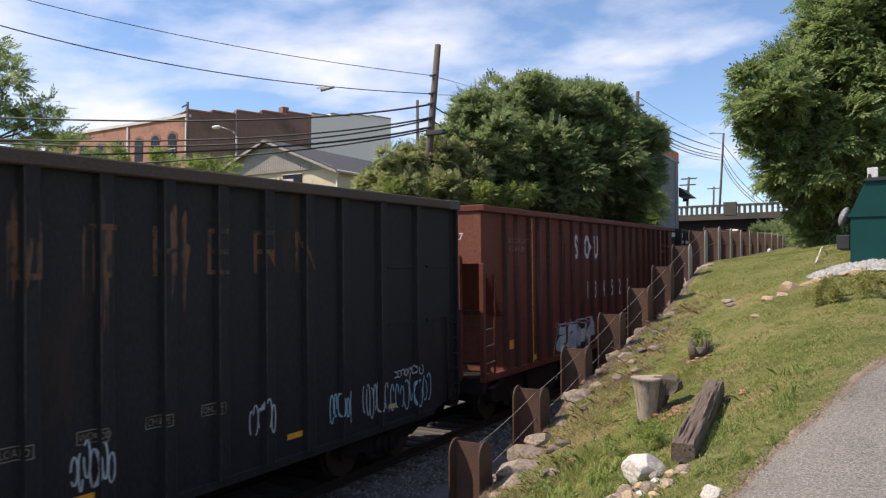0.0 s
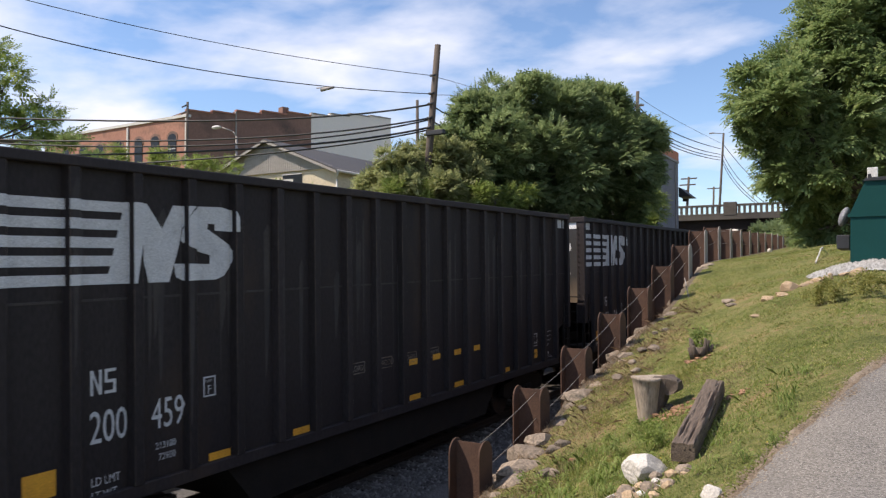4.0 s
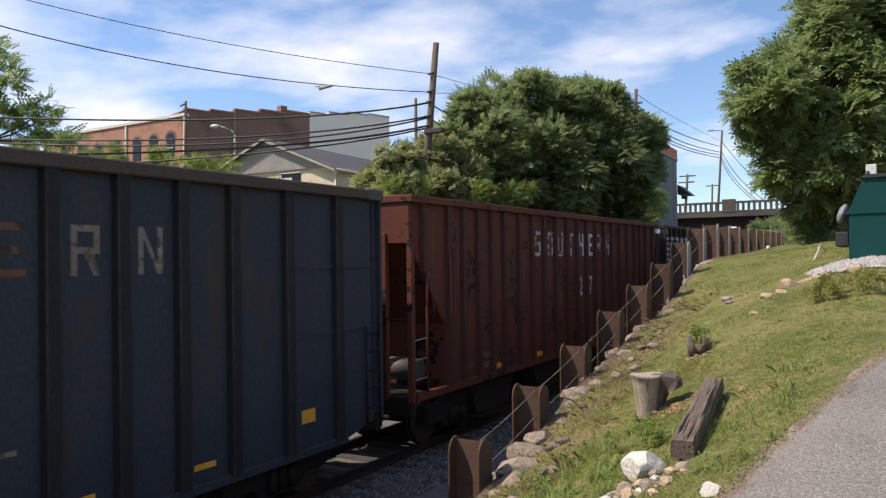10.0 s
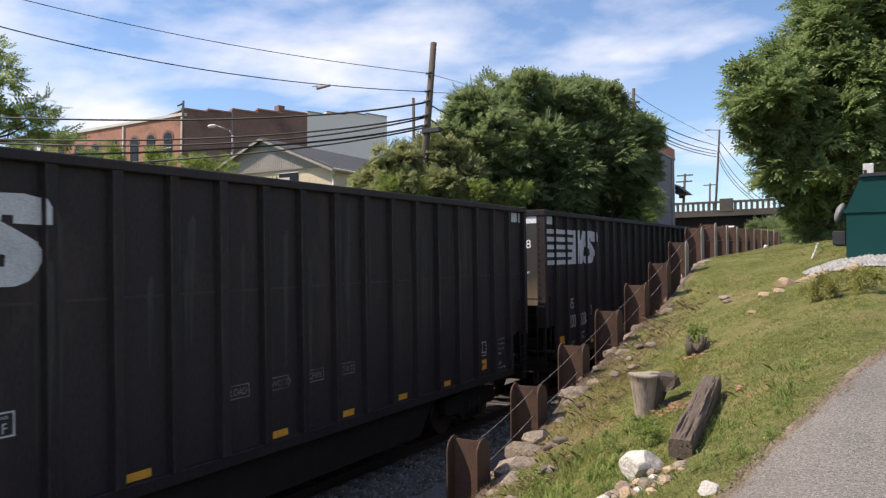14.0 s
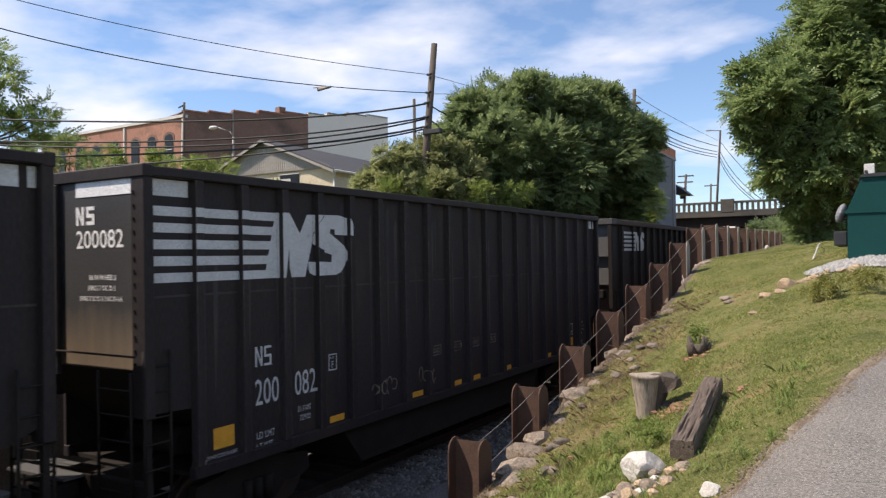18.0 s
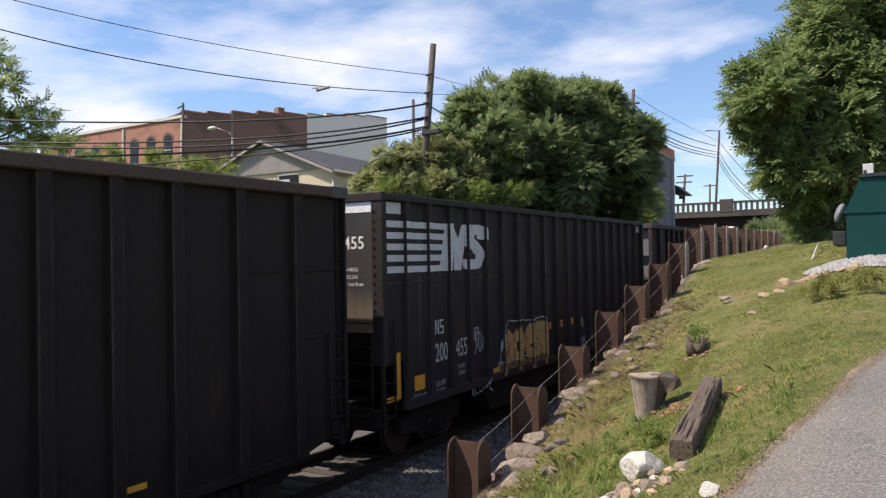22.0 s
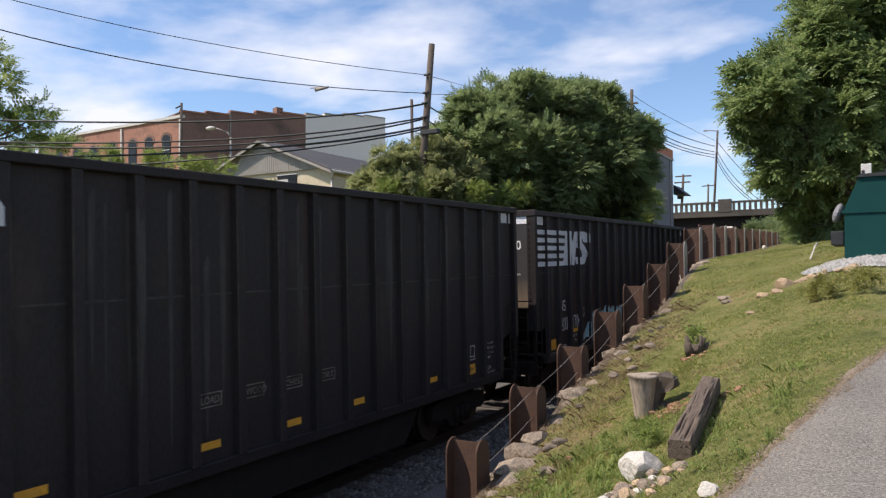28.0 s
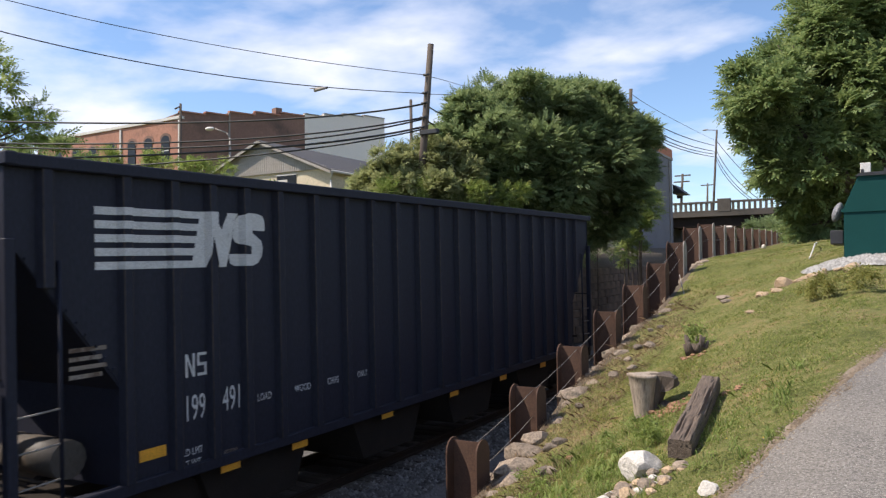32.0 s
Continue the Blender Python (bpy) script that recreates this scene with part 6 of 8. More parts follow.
def foliage(name, blobs, count, material, size=0.42, pairs=4, clumps=14, seed=1, parent=None, droop=0.45):
    """Leaves gathered in clumps on the shells of the given blobs (centre, radius)."""
    r = np.random.default_rng(seed)
    lv, lf = leaf_shape(pairs, size)
    P, A, E = [], [], []
    wt = np.array([b[1] ** 2 for b in blobs])
    wt = wt / wt.sum()
    for (c, rad), w in zip(blobs, wt):
        c = np.array(c)
        k = max(4, int(clumps * rad / 1.5))
        d = r.normal(size=(k, 3))
        d /= np.linalg.norm(d, axis=1)[:, None]
        cc = c + d * rad * r.uniform(0.72, 1.0, (k, 1)) * np.array([1, 1, 0.85])
        cr = rad * r.uniform(0.22, 0.42, k)
        n = int(count * w)
        i = r.integers(0, k, n)
        e = r.normal(size=(n, 3))
        e /= np.linalg.norm(e, axis=1)[:, None]
        e[:, 2] = np.where(e[:, 2] < -0.35, -e[:, 2], e[:, 2])
        reach = r.uniform(0.5, 1.0, n) ** 0.5 * np.where(r.uniform(0, 1, n) < 0.14, r.uniform(1.1, 1.5, n), 1.0)
        p = cc[i] + e * (cr[i] * reach)[:, None]
        out = (p - c) / rad * 0.6 + e * 0.7 + r.normal(size=(n, 3)) * 0.3
        out[:, 2] -= droop
        P.append(p)
        A.append(out)
        E.append(e)
    P, A, E = np.concatenate(P), np.concatenate(A), np.concatenate(E)
    A /= np.linalg.norm(A, axis=1)[:, None]
    up = E * 0.85 + np.array([0, 0, 0.7]) + r.normal(size=(len(P), 3)) * 0.35
    Y = np.cross(up, A)
    Y /= np.linalg.norm(Y, axis=1)[:, None] + 1e-9
    Z = np.cross(A, Y)
    s = r.uniform(0.7, 1.25, len(P))[:, None, None]
    V = P[:, None, :] + s * (lv[None, :, 0:1] * A[:, None, :] + lv[None, :, 1:2] * Y[:, None, :] + lv[None, :, 2:3] * Z[:, None, :])
    F = lf[None] + (np.arange(len(P)) * len(lv))[:, None, None]
    ob = from_arrays(name, V.reshape(-1, 3), F.reshape(-1, 4), material)
    if parent is not None:
        ob.parent = parent
    return ob


def limbs(name, foot, fork, blobs, r0, parent, seed=1):
    """Tapered trunk and limbs that reach into the blobs."""
    r = random.Random(seed)
    foot, fork = Vector(foot), Vector(fork)
    part("trunk", tube(foot, fork, r0, 10, r0 * 0.72), M["bark"], parent)
    for c, rad in blobs:
        c = Vector(c)
        mid = fork.lerp(c, 0.5) + Vector((r.uniform(-0.4, 0.4), r.uniform(-0.4, 0.4), -0.15 * rad))
        bm = tube(fork, mid, r0 * 0.45, 7, r0 * 0.3)
        tube(mid, c, r0 * 0.3, 6, r0 * 0.1, bm=bm)
        for _ in range(4):
            tip = c + Vector((r.uniform(-1, 1), r.uniform(-1, 1), r.uniform(-0.3, 0.9))) * rad * 0.8
            tube(c.lerp(mid, r.uniform(0, 0.5)), tip, r0 * 0.13, 5, 0.012, bm=bm)
        part("limb", bm, M["bark"], parent)


def ground_z(x, y):
    return float(height(np.array(x), np.array(y)))


def tree(name, blobs, foot, count, mat, label, seed, r0=0.22, size=0.42, pairs=4, clumps=14, group=""):
    x, y = foot
    z = ground_z(x, y) - 0.15
    t = empty(name, 0, 0, 0, label, "tree", group)
    low = min(b[0][2] - b[1] * 0.4 for b in blobs)
    limbs(name, (x, y, z), (x, y, max(z + 1.2, low)), blobs, r0, t, seed)
    foliage("crown", blobs, count, M[mat], size, pairs, clumps, seed, t)
    return t


def at(p, r):
    return (p, r)


tree("broadleaf_tree", [at((-2.20, 29.77, 10.15), 1.6), at((-2.82, 28.81, 10.81), 0.8), at((-1.65, 30.03, 11.93), 1.3), at((-1.12, 30.86, 13.70), 1.5), at((-0.46, 31.87, 12.23), 1.9), at((-0.05, 32.02, 15.11), 2.2), at((-0.83, 30.57, 9.94), 1.9), at((-3.70, 27.76, 9.63), 0.95), at((-4.00, 27.84, 8.72), 0.5), at((-2.96, 28.20, 9.05), 1.35), at((-3.55, 28.47, 7.99), 0.85), at((-2.15, 28.70, 8.28), 1.45), at((-1.19, 29.85, 8.07), 1.5), at((-2.89, 28.89, 7.11), 1.0), at((-1.85, 28.92, 6.84), 1.3), at((-0.72, 30.73, 7.15), 1.5), at((-3.05, 29.40, 6.28), 0.7), at((-1.95, 30.06, 5.77), 1.0), at((-0.93, 31.23, 5.70), 1.1), at((-2.30, 29.87, 5.18), 0.6), at((0.37, 32.45, 9.33), 2.2), at((0.96, 32.70, 12.21), 2.4), at((1.22, 33.01, 7.26), 2.2)], (0.0, 29.5), 42000, "leaf_shade", "tall leafy tree with drooping compound leaves behind the dumpster", 3, 0.3, 0.42, 4, 18)
tree("broadleaf_tree", [at((-16.10, 24.68, 6.62), 1.1), at((-15.13, 25.83, 6.55), 1.1), at((-17.03, 24.70, 7.12), 0.8), at((-15.22, 26.89, 7.78), 0.9), at((-16.83, 24.80, 7.67), 0.9), at((-15.85, 25.39, 7.11), 1.3), at((-16.71, 25.43, 8.22), 0.55), at((-15.76, 26.56, 8.13), 0.9), at((-17.51, 24.43, 6.79), 0.75), at((-15.11, 26.98, 7.10), 1.2), at((-16.50, 26.14, 7.91), 0.8)], (-15.6, 26.4), 9500, "leaf_olive", "olive-green sumac-like tree on the bank beside the track", 5, 0.14, 0.36, 4, 16)
tree("broadleaf_tree", [at((-15.92, 28.75, 9.26), 1.2), at((-15.35, 31.35, 11.00), 1.2), at((-13.60, 33.50, 11.59), 1.0), at((-16.27, 28.02, 7.86), 1.3), at((-15.46, 30.14, 10.29), 1.35), at((-14.14, 31.47, 11.01), 1.35), at((-14.84, 30.55, 9.04), 2.4), at((-13.54, 32.43, 10.21), 1.9), at((-15.80, 29.43, 8.23), 1.75), at((-13.46, 31.40, 7.65), 2.4), at((-14.02, 29.94, 6.93), 1.6)], (-14.6, 31.5), 25000, "leaf_dark", "dense dark green tree on the bank beside the track", 7, 0.24, 0.42, 4, 18)
tree("broadleaf_tree", [at((-12.57, 35.26, 11.66), 0.9), at((-12.49, 35.36, 9.89), 1.7), at((-13.48, 34.21, 9.81), 1.6), at((-11.23, 36.15, 8.24), 1.4), at((-12.93, 33.92, 10.92), 1.4), at((-11.95, 35.07, 10.74), 1.4), at((-11.40, 35.43, 9.39), 1.9), at((-10.36, 36.59, 10.14), 0.85), at((-12.63, 34.17, 8.40), 2.5), at((-11.60, 35.96, 7.29), 1.6), at((-12.33, 35.58, 6.07), 1.4), at((-10.35, 36.6, 9.2), 1.0), at((-10.15, 36.7, 10.0), 0.7), at((-10.8, 36.6, 8.2), 0.9)], (-14.2, 36.0), 28000, "leaf_dark", "dense dark green tree overhanging the railway track", 9, 0.24, 0.42, 4, 18)
tree("broadleaf_tree", [at((-44.89, 25.58, 15.11), 0.9), at((-45.78, 25.11, 13.46), 1.8), at((-44.52, 25.89, 12.12), 1.2), at((-43.43, 27.63, 13.65), 0.65), at((-43.22, 26.63, 12.61), 0.8), at((-42.96, 26.82, 11.61), 1.0), at((-42.74, 28.09, 11.95), 0.6), at((-47.63, 25.11, 16.05), 2.0)], (-44.5, 24.5), 950, "leaf_bright", "pale green tree in front of the brick building", 11, 0.16, 0.75, 4, 10)


def bushes(name, blobs, count, mat, label, seed, size=0.3):
    b = empty(name, 0, 0, 0, label, "bush")
    st = bmesh.new()
    for c, rad in blobs:
        tube((c[0], c[1], min(ground_z(c[0], c[1]) - 0.05, c[2] - rad)), c, 0.05, 6, 0.02, bm=st)
    part("stems", st, M["bark"], b)
    foliage("leaves", blobs, count, M[mat], size, 3, 14, seed, b, 0.2)
    return b


bushes("bush", [at((-14.22, 25.78, 6.54), 0.85), at((-14.91, 24.81, 6.35), 0.7), at((-13.42, 26.83, 6.49), 0.8)], 1300, "leaf_bright", "bright green bush on the track bank", 21)
bushes("bush", [at((-12.96, 27.67, 6.53), 0.6), at((-15.83, 23.69, 6.21), 0.8)], 700, "leaf_bright", "low bright green bush on the track bank", 22)
bushes("vine_thicket", [at((-12.13, 42.61, 7.13), 1.1), at((-12.37, 42.51, 5.81), 0.95), at((-12.48, 41.32, 4.83), 1.0), at((-12.25, 43.66, 8.28), 0.7), at((-11.6, 41.5, 7.7), 0.8), at((-11.7, 41.5, 6.8), 0.9), at((-12.3, 41.4, 6.4), 0.9)], 3200, "leaf_bright", "bright green vines hanging beside the grey building", 23, 0.34)
bushes("vine_thicket", [at((-13.43, 39.60, 5.12), 1.3), at((-14.12, 38.04, 5.09), 1.4), at((-14.61, 36.57, 5.93), 1.3)], 1500, "leaf_dark", "dark shaded thicket on the track bank", 24, 0.34)
bushes("bush", [at((-34.90, 25.80, 9.21), 0.9), at((-33.50, 26.61, 9.31), 0.8), at((-32.36, 27.28, 9.10), 0.9), at((-31.09, 28.03, 9.00), 0.8), at((-29.95, 28.70, 8.93), 0.7)], 1500, "leaf_bright", "row of light green bushes below the brick building", 25, 0.34)
bushes("bush", [at((-40.62, 27.06, 10.55), 1.0), at((-40.39, 24.90, 9.73), 1.2), at((-36.82, 25.84, 9.26), 0.8)], 900, "leaf_mid", "green bushes below the brick building", 26, 0.36)
bushes("bush", [at((-2.90, 37.62, 5.31), 0.9), at((-2.18, 36.88, 5.50), 0.9), at((-4.10, 41.56, 5.09), 0.5), at((-1.46, 34.99, 5.27), 0.9)], 1300, "leaf_mid", "green bushes at the end of the beam fence", 27, 0.34)
bushes("bush", [at((-8.17, 59.99, 6.30), 0.9), at((-7.02, 58.35, 6.20), 1.0), at((-5.93, 56.67, 6.18), 1.0), at((-4.90, 54.95, 6.15), 1.1)], 1500, "leaf_dark", "dark green bushes beyond the end of the fence", 31, 0.4)
bushes("hedge", [((-17.2, y, 4.9 + 0.3 * math.sin(y * 2.1)), 1.3) for y in (0, 2, 4, 6.2, 8.3, 10.5, 12.6, 14.8, 17, 19.2, 21.4, 23.5)], 7000, "leaf_mid", "overgrown green bank behind the railway track", 28, 0.36)


# ---------------------------------------------------------------- buildings
def oblique_box(name, p, d, length, depth, z0, z1, mat, parent):
    """A block whose near face runs from p along d; depth lies to the left of d."""
    p, d = Vector(p[:2]), Vector(d).normalized()
    n = Vector((-d.y, d.x))
    pts = [p, p + d * length, p + d * length + n * depth, p + n * depth]
    return part(name, prism([(a.x, a.y) for a in pts], "z", z0, z1), mat, parent)


def on_wall(p, d, out, a, b, z0, z1, o0, o1):
    """A box on a wall: a..b along d from p, o0..o1 outwards."""
    p, d, out = Vector(p[:2]), Vector(d).normalized(), Vector(out).normalized()
    pts = [p + d * a + out * o0, p + d * b + out * o0, p + d * b + out * o1, p + d * a + out * o1]
    return prism([(q.x, q.y) for q in pts], "z", z0, z1)


def arch_on_wall(p, d, out, c, w, z0, z1, o0, o1):
    p, d, out = Vector(p[:2]), Vector(d).normalized(), Vector(out).normalized()
    pts = [(-w / 2, z0), (w / 2, z0)] + [(w / 2 * math.cos(k), z1 - w * 0.35 + w * 0.35 * math.sin(k)) for k in np.linspace(0, math.pi, 9)]
    bm = bmesh.new()
    lo, hi = [], []
    for a, z in pts:
        q = p + d * (c + a)
        lo.append(bm.verts.new((*(q + out * o0), z)))
        hi.append(bm.verts.new((*(q + out * o1), z)))
    n = len(pts)
    bm.faces.new(lo[::-1])
    bm.faces.new(hi)
    for i in range(n):
        bm.faces.new((lo[i], lo[(i + 1) % n], hi[(i + 1) % n], hi[i]))
    bmesh.ops.recalc_face_normals(bm, faces=bm.faces[:])
    return bm


def brick_building():
    b = empty("brick_building", -47.5, 41.3, 6.0, "long red brick building with arched windows and stepped parapet", "building")
    b.location = (0, 0, 0)
    c = (-47.5, 41.3)
    face, out = (-1, 0.03), (0, -1)
    # sunlit front, whose roof falls slightly away from the corner
    bm = bmesh.new()
    L = 19.5
    pts = [(0, 5.0), (0, 15.85), (L, 15.95), (L, 5.0)]
    v0 = [bm.verts.new((c[0] - a, c[1] + 0.03 * a, z)) for a, z in pts]
    v1 = [bm.verts.new((c[0] - a, c[1] + 0.03 * a + 14, z)) for a, z in pts]
    bm.faces.new(v0)
    bm.faces.new(v1[::-1])
    for i in range(4):
        bm.faces.new((v0[i], v0[(i + 1) % 4], v1[(i + 1) % 4], v1[i]))
    bmesh.ops.recalc_face_normals(bm, faces=bm.faces[:])
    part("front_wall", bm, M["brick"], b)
    part("coping", on_wall(c, face, out, -0.1, L + 0.1, 15.9, 16.12, -0.3, 0.12), M["trimwhite"], b, "white coping along the roof edge")
    part("downpipe", on_wall(c, face, out, -0.05, 0.14, 6, 15.8, 0.0, 0.12), M["trimwhite"], b)
    part("downpipe", on_wall(c, face, out, 7.25, 7.42, 6, 15.8, 0.0, 0.12), M["trimwhite"], b)
    for a in (1.75, 3.85, 5.95, 8.6, 11.2, 13.6, 16.2):
        win = part("window", arch_on_wall(c, face, out, a, 0.98, 12.45, 14.75, 0.0, 0.05), M["glass"], b, "dark arched window")
        part("brick_arch", arch_on_wall(c, face, out, a, 1.30, 14.25, 14.95, 0.0, 0.035), M["brickdark"], win)
        part("sill", on_wall(c, face, out, a - 0.6, a + 0.6, 12.33, 12.45, 0.0, 0.12), M["stone"], win)
        part("sash", on_wall(c, face, out, a - 0.45, a + 0.45, 13.5, 13.56, 0.05, 0.07), M["trimwhite"], win)
    # side wall with stepped parapet, its shade put into the darker brick
    d, o = Vector((0.3, 0.954)).normalized(), Vector((0.954, -0.3)).normalized()
    tops = (16.42, 16.62, 16.95, 17.25, 17.5)
    cuts = (0, 2.1, 4.2, 6.5, 8.9, 11.3)
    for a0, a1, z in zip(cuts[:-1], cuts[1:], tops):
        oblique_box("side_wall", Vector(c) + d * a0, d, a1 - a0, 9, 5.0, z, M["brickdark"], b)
        part("parapet_cap", on_wall(c, d, o, a0 - 0.05, a1 - 0.02, z, z + 0.12, -0.35, 0.08), M["brick"], b)
    part("downpipe", on_wall(c, d, o, 4.05, 4.17, 8, 16.9, 0.0, 0.1), M["galv"], b)
    part("chimney", on_wall(c, d, o, 8.5, 9.1, 17.2, 17.95, -0.8, -0.1), M["brickdark"], b)
    part("roof_edge", on_wall(c, face, out, 10.5, 19.4, 16.15, 16.6, -6, -4), M["brickdark"], b)
    g = empty("rendered_building", 0, 0, 0, "pale grey rendered wall with stepped parapet", "building")
    tops, cuts = (17.72, 17.98, 18.25, 18.4), (11.3, 13.3, 15.4, 17.7, 20.2)
    for a0, a1, z in zip(cuts[:-1], cuts[1:], tops):
        oblique_box("wall", Vector(c) + d * a0, d, a1 - a0, 9, 5.0, z, M["render"], g)
        part("parapet_cap", on_wall(c, d, o, a0 + 0.02, a1 - 0.02, z, z + 0.1, -0.35, 0.06), M["galv"], g)
    return b


brick_building()


def shed():
    s = empty("metal_shed", 0, 0, 0, "low shed with corrugated gable, cream block wall and dull metal roof", "shed")
    y = 33.0
    xl, xr, xp, ze_l, ze_r, zp = -35.3, -26.1, -31.1, 9.55, 9.30, 11.30
    part("block_wall", prism([(xl + 0.3, 5.0), (xr - 0.05, 5.0), (xr - 0.05, 9.42), (xl + 0.3, 9.42)], "y", y, y + 14), M["cream"], s, "cream painted block wall")
    part("gable", prism([(xl, 9.42), (xr - 0.2, 9.42), (xr - 0.2, 9.46), (xp, zp - 0.05), (xl, 9.7)], "y", y - 0.12, y + 14), M["tin"], s, "grey corrugated gable sheeting")
    sheet = mesh_of(box(-0.03, 0.03, -0.015, 0, 0, 1.0), "rib", M["tin"])
    x = xl + 0.1
    while x < xr - 0.3:
        h = (np.interp(x, (xl, xp, xr), (9.7, zp - 0.05, 9.46))) - 9.44
        if h > 0.1:
            piece("sheet_rib", sheet, s, Matrix.Translation((x, y - 0.12, 9.44)) @ Matrix.Diagonal((1, 1, h, 1)))
        x += 0.16
    for a, b, za, zb in ((xl - 0.7, xp, 9.3, zp), (xp, xr + 0.3, zp, ze_r - 0.12)):
        part("roof", prism([(a, za), (b, zb), (b, zb + 0.09), (a, za + 0.09)], "y", y - 0.45, y + 16), M["tinroof"], s)
        n = Vector((zb - za, 0, -(b - a))).normalized()
        part("barge_board", prism([(a, za - 0.12), (b, zb - 0.12), (b, zb + 0.02), (a, za + 0.02)], "y", y - 0.48, y - 0.42), M["tin"], s)
    part("gutter", tube((xr + 0.3, y - 0.4, ze_r - 0.1), (xr + 0.3, y + 15, ze_r - 0.1), 0.07, 8), M["trimwhite"], s)
    bm = tube((xr + 0.3, y - 0.3, ze_r - 0.15), (xr + 0.05, y - 0.1, ze_r - 0.5), 0.05, 6)
    tube((xr + 0.05, y - 0.1, ze_r - 0.5), (xr + 0.05, y - 0.1, 6.0), 0.05, 6, bm=bm)
    part("downpipe", bm, M["trimwhite"], s)
    win = part("window", box(-30.0, -28.6, y - 0.04, y + 0.02, 8.6, 9.25), M["glass"], s, "dark broken window")
    part("frame", box(-30.05, -28.55, y - 0.06, y - 0.04, 9.24, 9.31), M["trimwhite"], win)
    part("board", box(-29.95, -29.2, y - 0.07, y - 0.045, 8.65, 9.0), M["trimwhite"], win)
    return s


shed()


def grey_building():
    b = empty("commercial_building", 0, 0, 0, "blue-grey flat-roofed building with orange brick parapet", "building")
    xr = -17.0
    part("wall", box(-29, xr, 55, 71.5, 2.0, 13.65), M["greywall"], b)
    part("parapet_cap", box(-29.1, xr + 0.08, 54.9, 71.6, 13.65, 13.85), M["galv"], b)
    part("brick_parapet", box(-22, xr + 0.04, 63.5, 71.55, 13.86, 14.65), M["orange"], b, "orange brick parapet block")
    part("awning", prism([(-17.0, 10.6), (-15.9, 10.6), (-17.0, 11.5)], "y", 71.6, 74.0), M["cable"], b, "dark awning on the side wall")
    part("downpipe", box(xr, xr + 0.1, 70.2, 70.35, 3, 13.5), M["galv"], b)


grey_building()


def bridge():
    b = empty("road_bridge", 0, 88, 9, "concrete road bridge with baluster railing over the track", "bridge")
    b.location = (0, 0, 0)
    x0, x1, y = -21.5, 14.0, 88.0
    part("deck", box(x0, x1, y, y + 9, 9.45, 9.95), M["concrete"], b)
    for k in range(4):
        part("girder", box(x0, x1, y + 0.5 + 2.4 * k, y + 0.9 + 2.4 * k, 8.35, 9.45), M["blackrust"], b)
    part("top_rail", box(x0, x1, y + 0.02, y + 0.30, 10.88, 11.12, 0.02), M["concrete"], b)
    part("base_rail", box(x0, x1, y + 0.0, y + 0.32, 9.95, 10.12, 0.02), M["concrete"], b)
    bal = mesh_of(box(-0.13, 0.13, 0.06, 0.26, 10.12, 10.88), "baluster", M["concrete"])
    x = x0 + 0.3
    while x < x1:
        if not -16.2 < x < -14.6:
            piece("baluster", bal, b, pose(x, y, 0))
        x += 0.56
    part("parapet_pier", box(-16.1, -14.7, y - 0.05, y + 0.36, 9.9, 11.35, 0.03), M["concrete"], b)
    for px in (-15.4, -4.0):
        part("pier_cap", box(px - 0.55, px + 0.75, y + 0.2, y + 8.6, 7.2, 8.35, 0.04), M["render"], b)
        for k in range(3):
            part("column", box(px - 0.35, px + 0.45, y + 0.8 + 3 * k, y + 1.6 + 3 * k, 0.5, 7.2, 0.03), M["concrete"], b)
    part("abutment", box(x0 - 4, x0, y - 0.5, y + 9.5, 0.5, 9.6), M["concrete"], b)
    part("abutment", box(0.5, x1 + 4, y + 0.6, y + 9.0, 3.0, 9.4), M["concrete"], b)


bridge()
tagged(part("distant_hill", prism([(-120, 0), (120, 0), (120, 15), (60, 17), (20, 15.5), (-10, 16), (-35, 15), (-60, 16), (-120, 14)], "y", 190, 200), M["leaf_dark"]), "dark wooded hill beyond the bridge", "hill", kind="structure")


# ---------------------------------------------------------------- poles and wires
def pole(foot_xy, top, r, label, lean_from=None):
    p = empty("utility_pole", 0, 0, 0, label, "utility pole")
    t = Vector(top)
    z = ground_z(foot_xy[0], foot_xy[1]) - 0.3
    part("shaft", tube((foot_xy[0], foot_xy[1], z), t, r, 10, r * 0.72), M["pole"], p)
    return p


def wire(points, r, label="black overhead cable strung between poles", name="overhead_cable"):
    """A smooth sagging cable through three points."""
    a, b, c = (Vector(p) for p in points)
    line = []
    for k in range(21):
        u = k / 20
        line.append(a * ((1 - u) * (1 - 2 * u)) + b * (4 * u * (1 - u)) + c * (u * (2 * u - 1)))
    bm = rope(line, r)
    return tagged(part(name, bm, M["cable"]), label, "cable", "overhead cables")


big = pole(((-15.96, 25.38, 5.45)[0], (-15.96, 25.38, 5.45)[1]), (-15.26, 25.56, 12.60), 0.17, "leaning weathered wooden utility pole on the bank")
for p in ((-15.35, 25.43, 11.36), (-15.40, 25.42, 10.66), (-15.44, 25.41, 10.26), (-15.49, 25.40, 9.71), (-15.54, 25.38, 9.32)):
    part("insulator", tube((p[0] - 0.12, p[1] - 0.1, p[2]), (p[0] + 0.12, p[1] - 0.1, p[2]), 0.05, 8), M["plastic"], big)
part("splice_box", box((-15.55, 25.27, 8.95)[0] - 0.12, (-15.55, 25.27, 8.95)[0] + 0.7, (-15.55, 25.27, 8.95)[1], (-15.55, 25.27, 8.95)[1] + 0.2, (-15.55, 25.27, 9.12)[2] - 0.1, (-15.55, 25.27, 9.12)[2] + 0.1, 0.03), M["plastic"], big)
